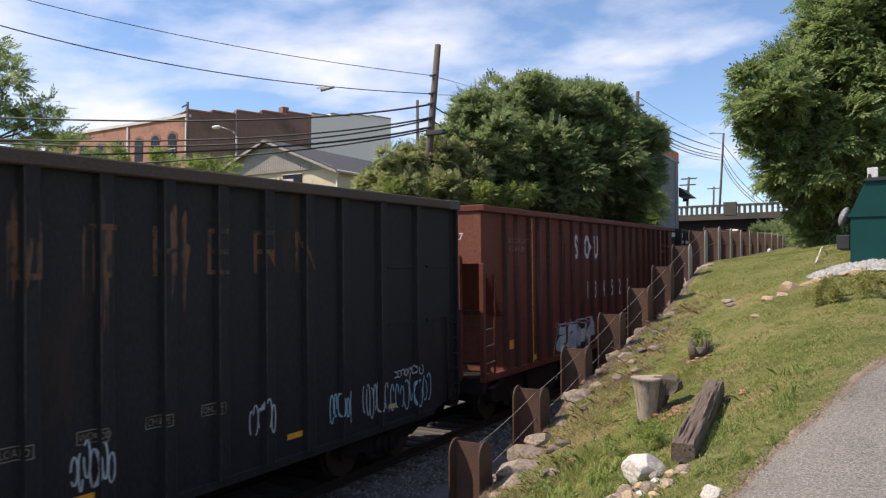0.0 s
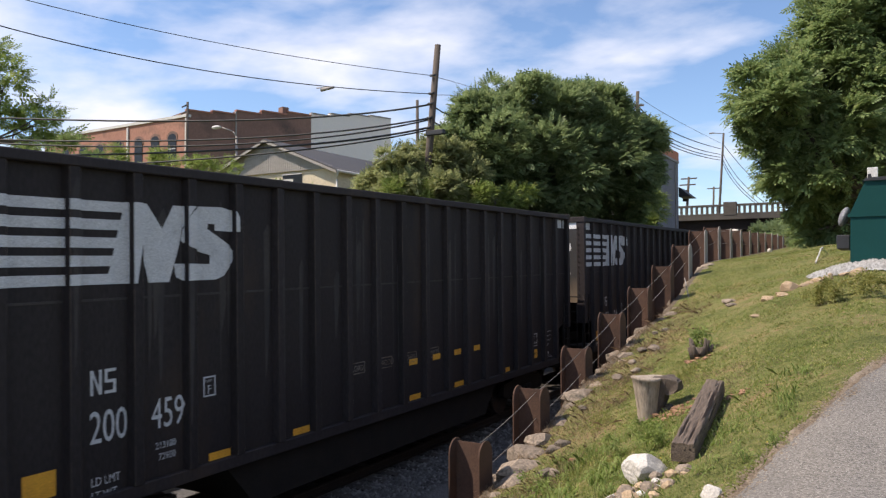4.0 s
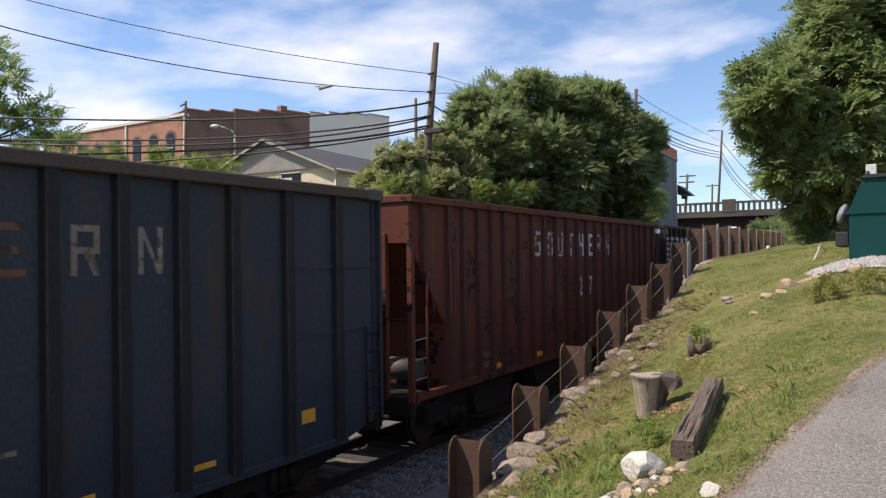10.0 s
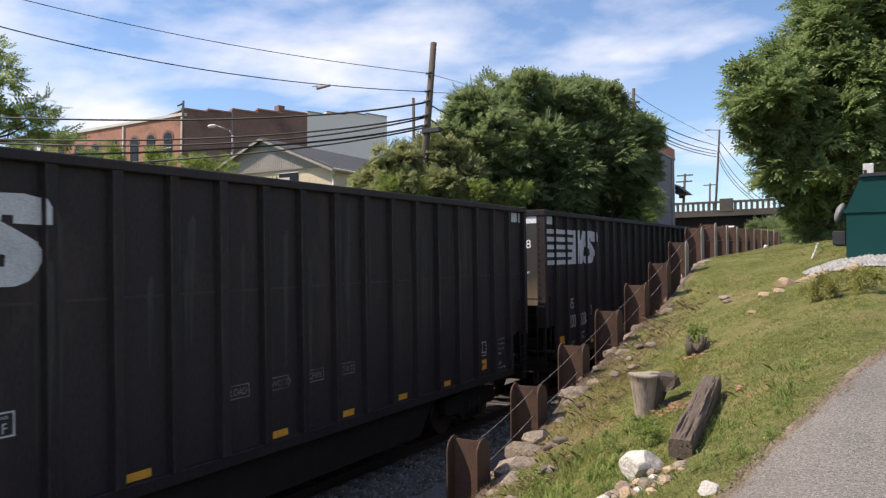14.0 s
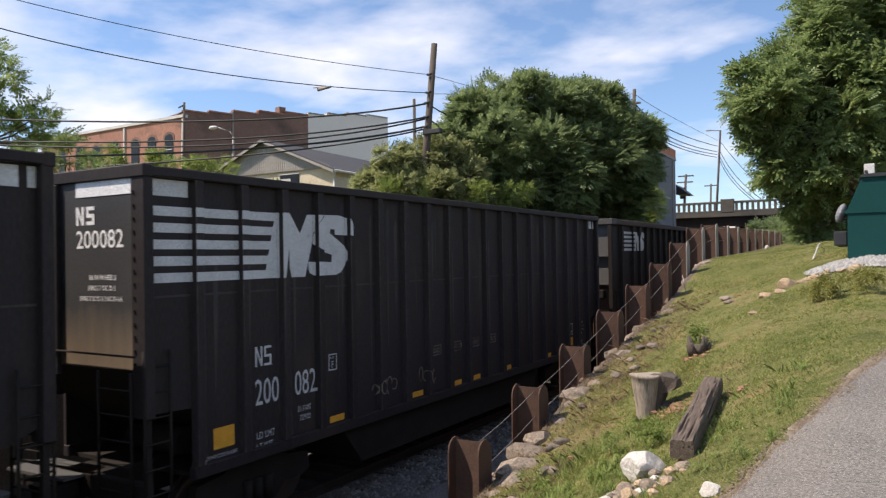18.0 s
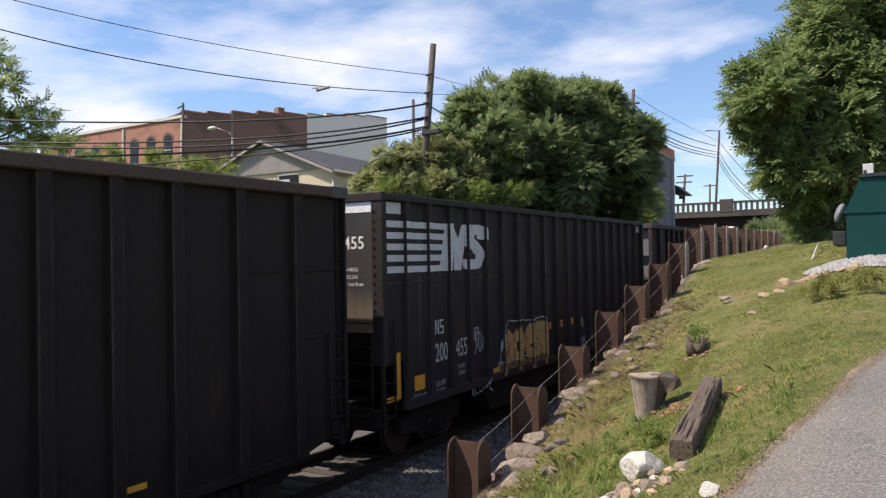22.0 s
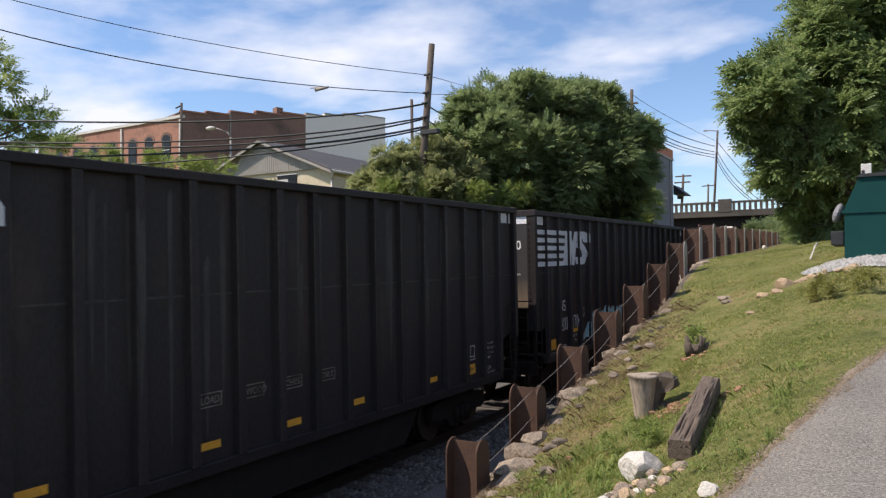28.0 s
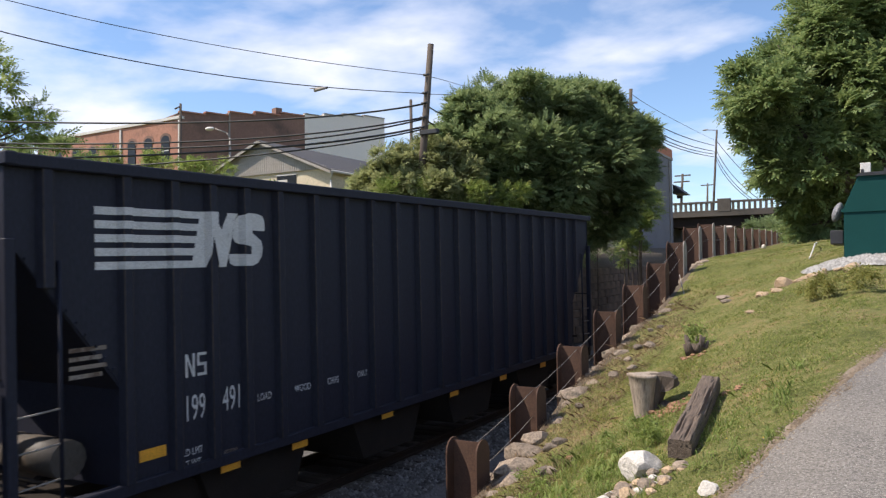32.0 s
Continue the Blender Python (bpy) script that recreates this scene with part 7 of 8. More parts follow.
wire(((-15.40, 25.51, 11.39), (-19.30, 18.61, 11.42), (-21.30, 11.65, 11.47)), 0.013)
wire(((-15.45, 25.51, 10.68), (-18.57, 17.92, 10.17), (-20.30, 11.12, 10.25)), 0.017)
wire(((-15.50, 25.49, 10.28), (-22.67, 22.48, 9.87), (-34.21, 18.06, 10.45)), 0.039)
wire(((-15.54, 25.48, 9.75), (-23.08, 22.27, 9.12), (-34.23, 18.08, 9.50)), 0.036)
wire(((-15.55, 25.48, 9.69), (-23.09, 22.27, 8.89), (-34.23, 18.08, 9.36)), 0.036)
wire(((-15.59, 25.47, 9.38), (-22.50, 22.62, 8.71), (-34.24, 18.09, 8.77)), 0.044)
wire(((-15.59, 25.47, 9.29), (-21.12, 23.43, 8.60), (-29.84, 20.67, 8.32)), 0.034)
wire(((-15.38, 25.53, 11.34), (-18.81, 32.73, 13.18), (-22.54, 42.07, 15.24)), 0.015)
wire(((-15.45, 25.51, 10.64), (-18.82, 32.75, 12.48), (-22.25, 42.25, 14.74)), 0.015)
wire(((-15.50, 25.49, 10.28), (-17.04, 36.13, 11.51), (-14.25, 49.24, 14.51)), 0.028)
wire(((-15.55, 25.48, 9.73), (-17.05, 36.14, 10.83), (-14.26, 49.25, 14.03)), 0.028)
lamp = empty("wire_lamp", 0, 0, 0, "small grey street lamp hung on the wire", "street lamp")
lp = (-17.11, 21.08, 10.17)
part("hood", tube((lp[0] - 0.28, lp[1], lp[2]), (lp[0] + 0.28, lp[1], lp[2] + 0.02), 0.07, 8, 0.04), M["galv"], lamp)
part("bracket", tube((lp[0] - 0.5, lp[1], lp[2] + 0.09), (lp[0] + 0.3, lp[1], lp[2] + 0.04), 0.02, 6), M["galv"], lamp)

p2 = pole(((-14.74, 49.18, 7.26)[0], (-14.74, 49.18, 7.26)[1]), (-14.23, 49.22, 15.46), 0.15, "slim wooden utility pole above the trees")
for z in ((-14.31, 49.20, 14.51), (-14.35, 49.19, 13.99)):
    part("crossarm", box(z[0] - 0.7, z[0] + 0.5, z[1] - 0.1, z[1], z[2] - 0.05, z[2] + 0.06), M["pole"], p2)
p3 = pole(((-19.88, 104.07, 7.79)[0], (-19.88, 104.07, 7.79)[1]), (-18.90, 104.18, 21.77), 0.17, "grey utility pole with a street lamp arm by the bridge")
q = (-18.90, 104.19, 21.70)
e = (-20.11, 103.48, 21.78)
part("lamp_arm", tube(q, e, 0.05, 6), M["galv"], p3)
part("lamp_head", box(e[0] - 0.45, e[0] + 0.2, e[1] - 0.15, e[1] + 0.15, e[2] - 0.1, e[2] + 0.05, 0.03), M["galv"], p3)
p4 = pole(((-23.03, 99.91, 7.74)[0], (-23.03, 99.91, 7.74)[1]), (-22.44, 100.00, 15.82), 0.2, "wooden utility pole with crossarms and transformer")
for z in ((-22.44, 100.00, 15.60), (-22.58, 99.95, 14.81)):
    part("crossarm", box(z[0] - 1.0, z[0] + 1.0, z[1] - 0.1, z[1] + 0.05, z[2] - 0.08, z[2] + 0.08), M["pole"], p4)
z = (-22.80, 99.87, 13.37)
part("transformer", tube((z[0], z[1] - 0.4, z[2] - 0.7), (z[0], z[1] - 0.4, z[2] + 0.7), 0.32, 10), M["under"], p4)
p5 = pole(((-22.43, 114.15, 8.21)[0], (-22.43, 114.15, 8.21)[1]), (-22.13, 114.07, 15.90), 0.17, "far wooden utility pole with one crossarm")
z = (-22.14, 114.07, 15.65)
part("crossarm", box(z[0] - 0.9, z[0] + 0.9, z[1] - 0.1, z[1], z[2] - 0.07, z[2] + 0.07), M["pole"], p5)
p6 = pole(((-24.01, 37.92, 9.64)[0], (-24.01, 37.92, 9.64)[1]), (-23.98, 37.80, 13.81), 0.12, "short wooden utility pole beside the tree")
p7 = pole(((-46.11, 40.03, 11.48)[0], (-46.11, 40.03, 11.48)[1]), (-45.94, 39.97, 16.64), 0.12, "wooden service pole at the building corner")
for z in ((-45.86, 39.80, 16.26), (-45.90, 39.79, 15.75)):
    part("insulator", tube((z[0] - 0.5, z[1], z[2]), (z[0], z[1], z[2] + 0.1), 0.06, 6), M["plastic"], p7)
for a, m_, b in (((-14.25, 49.24, 14.58), (-16.93, 70.78, 16.28), (-19.26, 104.04, 19.71)), ((-14.25, 49.24, 14.32), (-16.94, 70.79, 15.61), (-19.33, 104.02, 18.98)), ((-14.29, 49.23, 14.06), (-16.95, 70.80, 15.25), (-19.34, 104.03, 18.61)), ((-14.29, 49.23, 13.88), (-17.17, 70.67, 15.09), (-19.35, 104.04, 18.24))):
    wire((a, m_, b), 0.045)
wire(((-14.24, 49.22, 15.17), (-16.90, 70.75, 17.51), (-19.24, 104.03, 20.45)), 0.02)
for a, m_, b in (((-19.14, 104.12, 19.42), (-16.03, 96.81, 15.03), (-12.47, 92.05, 11.49)), ((-19.21, 104.10, 18.83), (-16.21, 96.72, 14.56), (-12.75, 91.90, 11.17)), ((-19.22, 104.11, 18.39), (-16.39, 96.62, 14.36), (-13.02, 91.74, 11.11)), ((-19.05, 104.14, 20.45), (-15.31, 97.20, 15.91), (-11.64, 92.52, 11.92))):
    wire((a, m_, b), 0.04)
lamp = empty("street_lamp", 0, 0, 0, "grey street lamp on a curved arm", "street lamp")
a, b2, c2 = (-36.92, 36.16, 10.38), (-36.88, 36.12, 12.59), (-37.72, 35.60, 13.19)
part("post", tube((a[0], a[1], ground_z(a[0], a[1]) - 0.1), b2, 0.07, 8), M["galv"], lamp)
bm = tube(b2, (-37.06, 36.00, 12.92), 0.045, 6)
tube((-37.06, 36.00, 12.92), c2, 0.045, 6, bm=bm)
part("arm", bm, M["galv"], lamp)
e = (-38.01, 35.44, 13.19)
bm = bmesh.new()
bmesh.ops.create_uvsphere(bm, u_segments=12, v_segments=6, radius=1.0, matrix=Matrix.Translation(e) @ Matrix.Diagonal((0.38, 0.2, 0.13, 1)))
part("lamp_head", bm, M["trimwhite"], lamp)


# ---------------------------------------------------------------- things on the bank
def boulder(sx, sy, sz, seed, cuts=2, rough=0.22):
    """An angular stone: a lump cut by random planes."""
    r = random.Random(seed)
    bm = bmesh.new()
    bmesh.ops.create_icosphere(bm, subdivisions=cuts, radius=1.0)
    planes = []
    for _ in range(9):
        n = Vector((r.gauss(0, 1), r.gauss(0, 1), r.gauss(0, 0.8))).normalized()
        planes.append((n, r.uniform(0.58, 0.86)))
    for v in bm.verts:
        c = v.co * (1 + noise.noise(v.co * 1.3 + Vector((seed * 3.1, seed * 1.7, 0))) * rough)
        for n, d in planes:
            k = c.dot(n) - d
            if k > 0:
                c = c - n * k * 0.92
        c = c + Vector((1, 1, 1)) * noise.noise(v.co * 4.0 + Vector((seed, 0, seed))) * 0.03
        v.co = Vector((c.x * sx, c.y * sy, c.z * sz)) * 1.2
    return bm


def on_bank(x, y, dz=0.0):
    return Matrix.Translation((x, y, float(bank(np.array(x), np.array(y))) + dz))


def make_stones():
    meshes = [mesh_of(boulder(0.30, 0.24, 0.15, s, 2, 0.3), "stone", M["stone"]) for s in range(6)]
    r = random.Random(5)
    wall = empty("stone_edge", -4.55, 14, 0, "row of rough grey field stones along the bank edge", "stone wall", kind="structure")
    wall.location = (0, 0, 0)
    y = 6.5
    while y < 24:
        z = float(np.interp(y, EDGE_Y, EDGE_Z))
        k = r.uniform(0.7, 1.35) * float(np.interp(y, (7, 11, 15, 24), (1.55, 1.2, 0.85, 0.6)))
        piece("stone", meshes[r.randrange(6)], wall, Matrix.Translation((-4.55 + r.uniform(-0.1, 0.18), y, z - 0.12)) @ Euler((r.uniform(-.2, .2), r.uniform(-.2, .2), r.uniform(0, 6))).to_matrix().to_4x4() @ Matrix.Diagonal((k, k, k, 1)))
        for d in range(int((z - float(bed(y))) / 0.28)):
            k2 = r.uniform(0.7, 1.2)
            piece("stone", meshes[r.randrange(6)], wall, Matrix.Translation((-4.68 + r.uniform(-0.05, 0.05), y + r.uniform(-.15, .15), z - 0.28 * (d + 1))) @ Euler((r.uniform(-.2, .2), r.uniform(-.2, .2), r.uniform(0, 6))).to_matrix().to_4x4() @ Matrix.Diagonal((k2, k2, k2, 1)))
        y += r.uniform(0.38, 0.62)
    for i in range(16):
        yy = r.uniform(8.2, 16)
        xx = -4.3 + r.uniform(0, 0.5)
        k = r.uniform(0.2, 0.55)
        ob = new("loose_stone", meshes[r.randrange(6)])
        ob.matrix_basis = on_bank(xx, yy, 0.03) @ Euler((0, 0, r.uniform(0, 6))).to_matrix().to_4x4() @ Matrix.Diagonal((k, k, k, 1))
        tagged(ob, "small loose grey stone on the bank edge", "stone", "loose stones on the bank edge")


make_stones()

rock = part("white_rock", boulder(0.20, 0.15, 0.135, 15, 4, 0.2), M["whiterock"])
rock.matrix_basis = on_bank(-2.10, 7.42, 0.07)
tagged(rock, "angular white quartz rock lying in the grass", "rock")
for i, (x, y, k, mt, lab) in enumerate(((-2.02, 7.05, 0.22, "sandstone", "brown broken stone in the rubble"), (-1.92, 6.9, 0.24, "stone", "grey broken stone in the rubble"), (-2.15, 6.95, 0.28, "stone", "grey broken stone in the rubble"), (-2.2, 7.1, 0.22, "sandstone", "brown broken stone in the rubble"), (-1.92, 7.1, 0.13, "whiterock", "pale broken stone in the rubble"), (-2.05, 6.75, 0.26, "sandstone", "brown broken stone in the rubble"), (-1.75, 6.85, 0.18, "stone", "grey broken stone in the rubble"), (-1.95, 7.22, 0.2, "stone", "grey broken stone in the rubble"), (-1.66, 7.12, 0.2, "stone", "grey broken stone in the rubble"), (-2.32, 6.9, 0.2, "whiterock", "pale broken stone in the rubble"))):
    ob = part("rubble_stone", boulder(k * 0.36, k * 0.3, k * 0.24, 30 + i, 2, 0.35), M[mt])
    ob.matrix_basis = on_bank(x, y, k * 0.12)
    tagged(ob, lab, "stone", "rubble stones")
_r = random.Random(77)
for i in range(26):
    x, y, k = -2.05 + _r.gauss(0, 0.16), 6.98 + _r.gauss(0, 0.15), _r.uniform(0.08, 0.2)
    mt = ("stone", "sandstone", "whiterock")[i % 3]
    ob = part("rubble_stone", boulder(k * 0.36, k * 0.3, k * 0.24, 130 + i, 1, 0.35), M[mt])
    ob.matrix_basis = on_bank(x, y, k * 0.10)
    tagged(ob, {"stone": "small grey broken stone in the rubble", "sandstone": "small brown broken stone in the rubble", "whiterock": "small pale broken stone in the rubble"}[mt], "stone", "rubble stones")
ob = part("pale_rock", boulder(0.075, 0.06, 0.06, 44, 3, 0.3), M["whiterock"])
ob.matrix_basis = on_bank(-1.23, 6.14, 0.03)
tagged(ob, "small pale rock beside the asphalt edge", "rock")
_r = random.Random(78)
_blocks = [(-1.78, 16.6, 0.17, 0.13, 0.12, "sandstone"), (-0.6, 16.3, 0.17, 0.15, 0.13, "sandstone"), (-3.1, 17.6, 0.16, 0.12, 0.05, "stone"), (-2.95, 16.9, 0.14, 0.10, 0.05, "stone"), (-2.2, 14.9, 0.08, 0.06, 0.03, "sandstone")]
_blocks += [(-2.30 + 0.5 * _r.random(), 16.1 + 0.35 * _r.random(), _r.uniform(0.05, 0.12), _r.uniform(0.05, 0.10), _r.uniform(0.03, 0.06), "sandstone") for _ in range(9)]
_blocks += [(-1.55 + 0.9 * _r.random(), 16.6 + 0.4 * _r.random(), _r.uniform(0.05, 0.13), _r.uniform(0.05, 0.11), _r.uniform(0.03, 0.06), "sandstone") for _ in range(10)]
for i, (x, y, sx, sy, sz, mt) in enumerate(_blocks):
    ob = part("sandstone_block" if mt == "sandstone" else "flat_stone", boulder(sx, sy, sz, 60 + i, 2, 0.3), M[mt])
    ob.matrix_basis = on_bank(x, y, sz * 0.35)
    tagged(ob, ("tan sandstone block lying on the grass" if sx > 0.13 else "small tan sandstone piece on bare soil") if mt == "sandstone" else "flat grey stone lying on the grass", "stone", "stones on the slope")


def stump():
    s = empty("tree_stump", 0, 0, 0, "bleached grey tree stump with a broken dark side", "stump")
    x, y = -2.92, 10.4
    z = float(bank(np.array(x), np.array(y)))
    bm = bmesh.new()
    n = 14
    rings = []
    for h, k in ((-0.05, 0.66), (0.12, 0.72), (0.28, 0.84), (0.42, 0.96), (0.515, 1.04), (0.53, 1.12), (0.56, 1.13), (0.565, 1.02)):
        rings.append([bm.verts.new((x + 0.195 * k * math.cos(a) * (1 + 0.08 * math.sin(3 * a)), y + 0.195 * k * math.sin(a), z + h + 0.015 * math.sin(2 * a))) for a in (i * 2 * math.pi / n for i in range(n))])
    for p, q in zip(rings[:-1], rings[1:]):
        for i in range(n):
            f = bm.faces.new((p[i], p[(i + 1) % n], q[(i + 1) % n], q[i]))
            f.smooth = True
    bm.faces.new(rings[-1])
    part("cut_trunk", bm, M["stumpwood"], s)
    slab = prism([(0.02, 0.555), (0.22, 0.575), (0.40, 0.55), (0.43, 0.52), (0.42, 0.40), (0.33, 0.36), (0.24, 0.33), (0.20, 0.12), (0.16, -0.05), (0.02, -0.05)], "y", -0.02, 0.24)
    bmesh.ops.subdivide_edges(slab, edges=slab.edges[:], cuts=2)
    for v in slab.verts:
        v.co += Vector((1, 1, 1)) * 0.025 * noise.noise(v.co * 9.0) + Vector((0, 0.03, 0.01)) * noise.noise(v.co * 21.0)
    bmesh.ops.translate(slab, verts=slab.verts[:], vec=(x, y, z))
    part("broken_wood", slab, M["bark"], s, "dark broken wood")
    b = boulder(0.17, 0.16, 0.16, 72, 3, 0.4)
    bmesh.ops.translate(b, verts=b.verts[:], vec=(x + 0.26, y + 0.10, z + 0.02))
    part("root", b, M["bark"], s)


stump()


def soil_clods():
    r = random.Random(61)
    for cx, cy, n in ((-2.58, 10.05, 26), (-2.25, 9.95, 18), (-2.42, 10.25, 14), (-1.62, 9.75, 7), (-2.75, 12.55, 7), (-3.6, 9.6, 10)):
        for k in range(n):
            q = r.uniform(0.02, 0.055)
            ob = part("soil_clod", boulder(q, q * 0.9, q * 0.6, 300 + k, 1, 0.4), M["soil"])
            ob.matrix_basis = on_bank(cx + r.gauss(0, 0.13), cy + r.gauss(0, 0.11), q * 0.2)
            tagged(ob, "reddish brown clod of bare soil in the grass", "soil", "soil clods on the bank")


soil_clods()


def small_stump():
    s = empty("small_stump", 0, 0, 0, "small dark splintered stump in the grass", "stump")
    r = random.Random(75)
    x, y = -2.75, 12.9
    z = float(bank(np.array(x), np.array(y)))
    for k in range(11):
        a = k * 0.57
        d = Vector((math.cos(a), math.sin(a), 0))
        bm = tube(Vector((x, y, z - 0.05)) + d * 0.10, Vector((x, y, z)) + d * r.uniform(0.12, 0.30) + Vector((0, 0, r.uniform(0.12, 0.30))), 0.06, 6, 0.022)
        part("splinter", bm, M["bark"], s)
    part("core", tube((x, y, z - 0.05), (x, y, z + 0.14), 0.15, 9, 0.11), M["bark"], s)


small_stump()


def old_tie():
    bm = bmesh.new()
    n, top = 40, 17
    rings = []
    for i in range(n):
        u = i / (n - 1)
        yy = (u - 0.5) * 2.5 + (0.0 if 0 < i < n - 1 else 0.03 * noise.noise(Vector((u * 5, 2, 2))))
        ring = [(-0.105, -0.09), (0.105, -0.09)]
        for k in range(5):
            ring.append((0.108 + 0.012 * noise.noise(Vector((u * 8, k * 1.3, 4))), -0.06 + 0.03 * k))
        for k in range(top):
            px = 0.10 - 0.20 * k / (top - 1)
            crack = max(0.0, abs(noise.noise(Vector((u * 2.2, px * 34, 7)))) - 0.26) * 0.08
            ring.append((px, 0.092 - crack + 0.01 * noise.noise(Vector((u * 10, px * 20, 1))) - (0.03 if k in (0, top - 1) else 0) * abs(noise.noise(Vector((u * 6, k, 3))))))
        for k in range(5):
            ring.append((-0.108 + 0.012 * noise.noise(Vector((u * 8, k * 1.3, 9))), 0.06 - 0.03 * k))
        rings.append([bm.verts.new((a, yy, b)) for a, b in ring])
    m = len(rings[0])
    for p, q in zip(rings[:-1], rings[1:]):
        for i in range(m):
            bm.faces.new((p[i], p[(i + 1) % m], q[(i + 1) % m], q[i]))
    bm.faces.new(rings[0][::-1])
    bm.faces.new(rings[-1])
    bmesh.ops.recalc_face_normals(bm, faces=bm.faces[:])
    ob = tagged(part("old_railway_tie", bm, M["wood"]), "cracked weathered wooden railway tie lying in grass", "railway tie")
    a, b = Vector((-1.74, 7.35, 0)), Vector((-1.93, 9.9, 0))
    a.z, b.z = float(bank(np.array(a.x), np.array(a.y))) + 0.12, float(bank(np.array(b.x), np.array(b.y))) + 0.17
    d = b - a
    ob.matrix_basis = Matrix.Translation((a + b) / 2) @ d.to_track_quat("Y", "Z").to_matrix().to_4x4()


old_tie()


def dumpster():
    d = empty("dumpster", 0, 0, 0, "dark green steel dumpster with black lid on white gravel", "dumpster")
    x0, x1, y0, y1 = -0.80, 1.25, 18.1, 19.8
    z = 3.60
    part("body", prism([(x0, z + 0.06), (x1, z + 0.06), (x1, z + 1.25), (x0 + 0.02, z + 1.25)], "y", y0, y1), M["dumpgreen"], d)
    part("upper_body", prism([(x0, z + 1.29), (x1, z + 1.29), (x1, z + 1.98), (x0 + 0.30, z + 1.98)], "y", y0, y1), M["dumpgreen"], d)
    part("rim", box(x0 - 0.03, x1 + 0.03, y0 - 0.03, y1 + 0.03, z + 1.24, z + 1.30), M["dumpgreen"], d)
    part("lid", prism([(x0 + 0.25, z + 1.98), (x1, z + 1.98), (x1, z + 2.10), (x0 + 0.32, z + 2.04)], "y", y0 - 0.05, y1 + 0.05), M["plastic"], d, "black plastic lid")
    for k in range(4):
        part("lid_rib", box(x0 + 0.35 + 0.42 * k, x0 + 0.41 + 0.42 * k, y0, y1, z + 2.05, z + 2.12), M["plastic"], d)
    for yy in (y0 + 0.3, y1 - 0.4):
        part("fork_pocket", box(x0 - 0.26, x0, yy - 0.1, yy + 0.25, z + 0.58, z + 0.88, 0.02), M["plastic"], d)
    part("handle_plate", box(x0 + 0.95, x0 + 1.2, y0 - 0.04, y0, z + 0.75, z + 0.92), M["plastic"], d)
    part("label_bar", box(x0 + 0.85, x0 + 1.45, y0 - 0.006, y0, z + 1.08, z + 1.16), M["trimwhite"], d)
    for yy in (y0 + 0.2, y1 - 0.2):
        part("skid", box(x0 + 0.1, x1 - 0.1, yy - 0.06, yy + 0.06, z - 0.08, z + 0.06), M["under"], d)
    bm = bmesh.new()
    bmesh.ops.create_uvsphere(bm, u_segments=16, v_segments=8, radius=1.0, matrix=Matrix.Translation((x0 - 0.12, y0 + 0.5, z + 1.28)) @ Matrix.Rotation(radians(20), 4, "Y") @ Matrix.Diagonal((0.10, 0.24, 0.22, 1)))
    part("spring_cover", bm, M["dishgrey"], d, "round grey cover on the side")
    return d


dumpster()
tagged(part("white_post", box(-0.52, -0.30, 20.6, 20.8, 3.9, 6.15, 0.01), M["trimwhite"]), "white square post behind the dumpster", "post")
hose = bmesh.new()
pts = [(-1.62, 20.2, 0.02), (-1.60, 20.9, 0.12), (-1.60, 21.6, 0.20), (-1.62, 22.4, 0.16), (-1.68, 23.2, 0.04)]
pts = [(a, b, float(bank(np.array(a), np.array(b))) + c) for a, b, c in pts]
for p, q in zip(pts[:-1], pts[1:]):
    tube(p, q, 0.017, 6, bm=hose)
tagged(part("plastic_pipe", hose, M["trimwhite"]), "bent white plastic pipe lying on the grass", "pipe")
tagged(part("white_marker", boulder(0.1, 0.1, 0.09, 81, 1), M["trimwhite"]), "small white lump in the grass", "stone").matrix_basis = on_bank(-4.3, 33.0, 0.06)
tagged(part("wire_stake", tube((-4.35, 19.3, 3.0), (-4.6, 19.9, 3.55), 0.012, 5), M["galv"]), "thin leaning steel stake at the bank edge", "stake")
gp = empty("chainlink_post", 0, 0, 0, "thin grey fence post beyond the beam fence", "fence post")
q = (-6.08, 61.23, 5.74)
part("shaft", tube((q[0], q[1], q[2] - 1.0), (q[0], q[1], q[2] + 1.1), 0.05, 6), M["galv"], gp)


def gravel_patch():
    r = np.random.default_rng(9)
    n = 2600
    a, rad = r.uniform(0, 6.28, n), np.sqrt(r.uniform(0, 1, n))
    x, y = 0.0 + 1.55 * rad * np.cos(a), 17.6 + 0.95 * rad * np.sin(a)
    base = np.array([(-1, -1, 0), (1, -1, 0), (1, 1, 0), (-1, 1, 0), (0, 0, 1.2)])
    f = np.array([(0, 1, 4), (1, 2, 4), (2, 3, 4), (3, 0, 4)])
    s = r.uniform(0.02, 0.05, n)
    t = r.uniform(0, 6.28, n)
    c, sn = np.cos(t)[:, None], np.sin(t)[:, None]
    V = np.stack([x[:, None] + s[:, None] * (base[:, 0] * c - base[:, 1] * sn), y[:, None] + s[:, None] * (base[:, 0] * sn + base[:, 1] * c), bank(x, y)[:, None] + s[:, None] * base[:, 2] + 0.02], -1)
    F = f[None] + (np.arange(n) * 5)[:, None, None]
    tagged(from_arrays("gravel", V.reshape(-1, 3), F.reshape(-1, 3), M["gravelstone"]), "patch of white crushed gravel under the dumpster", "gravel", kind="stuff")


gravel_patch()


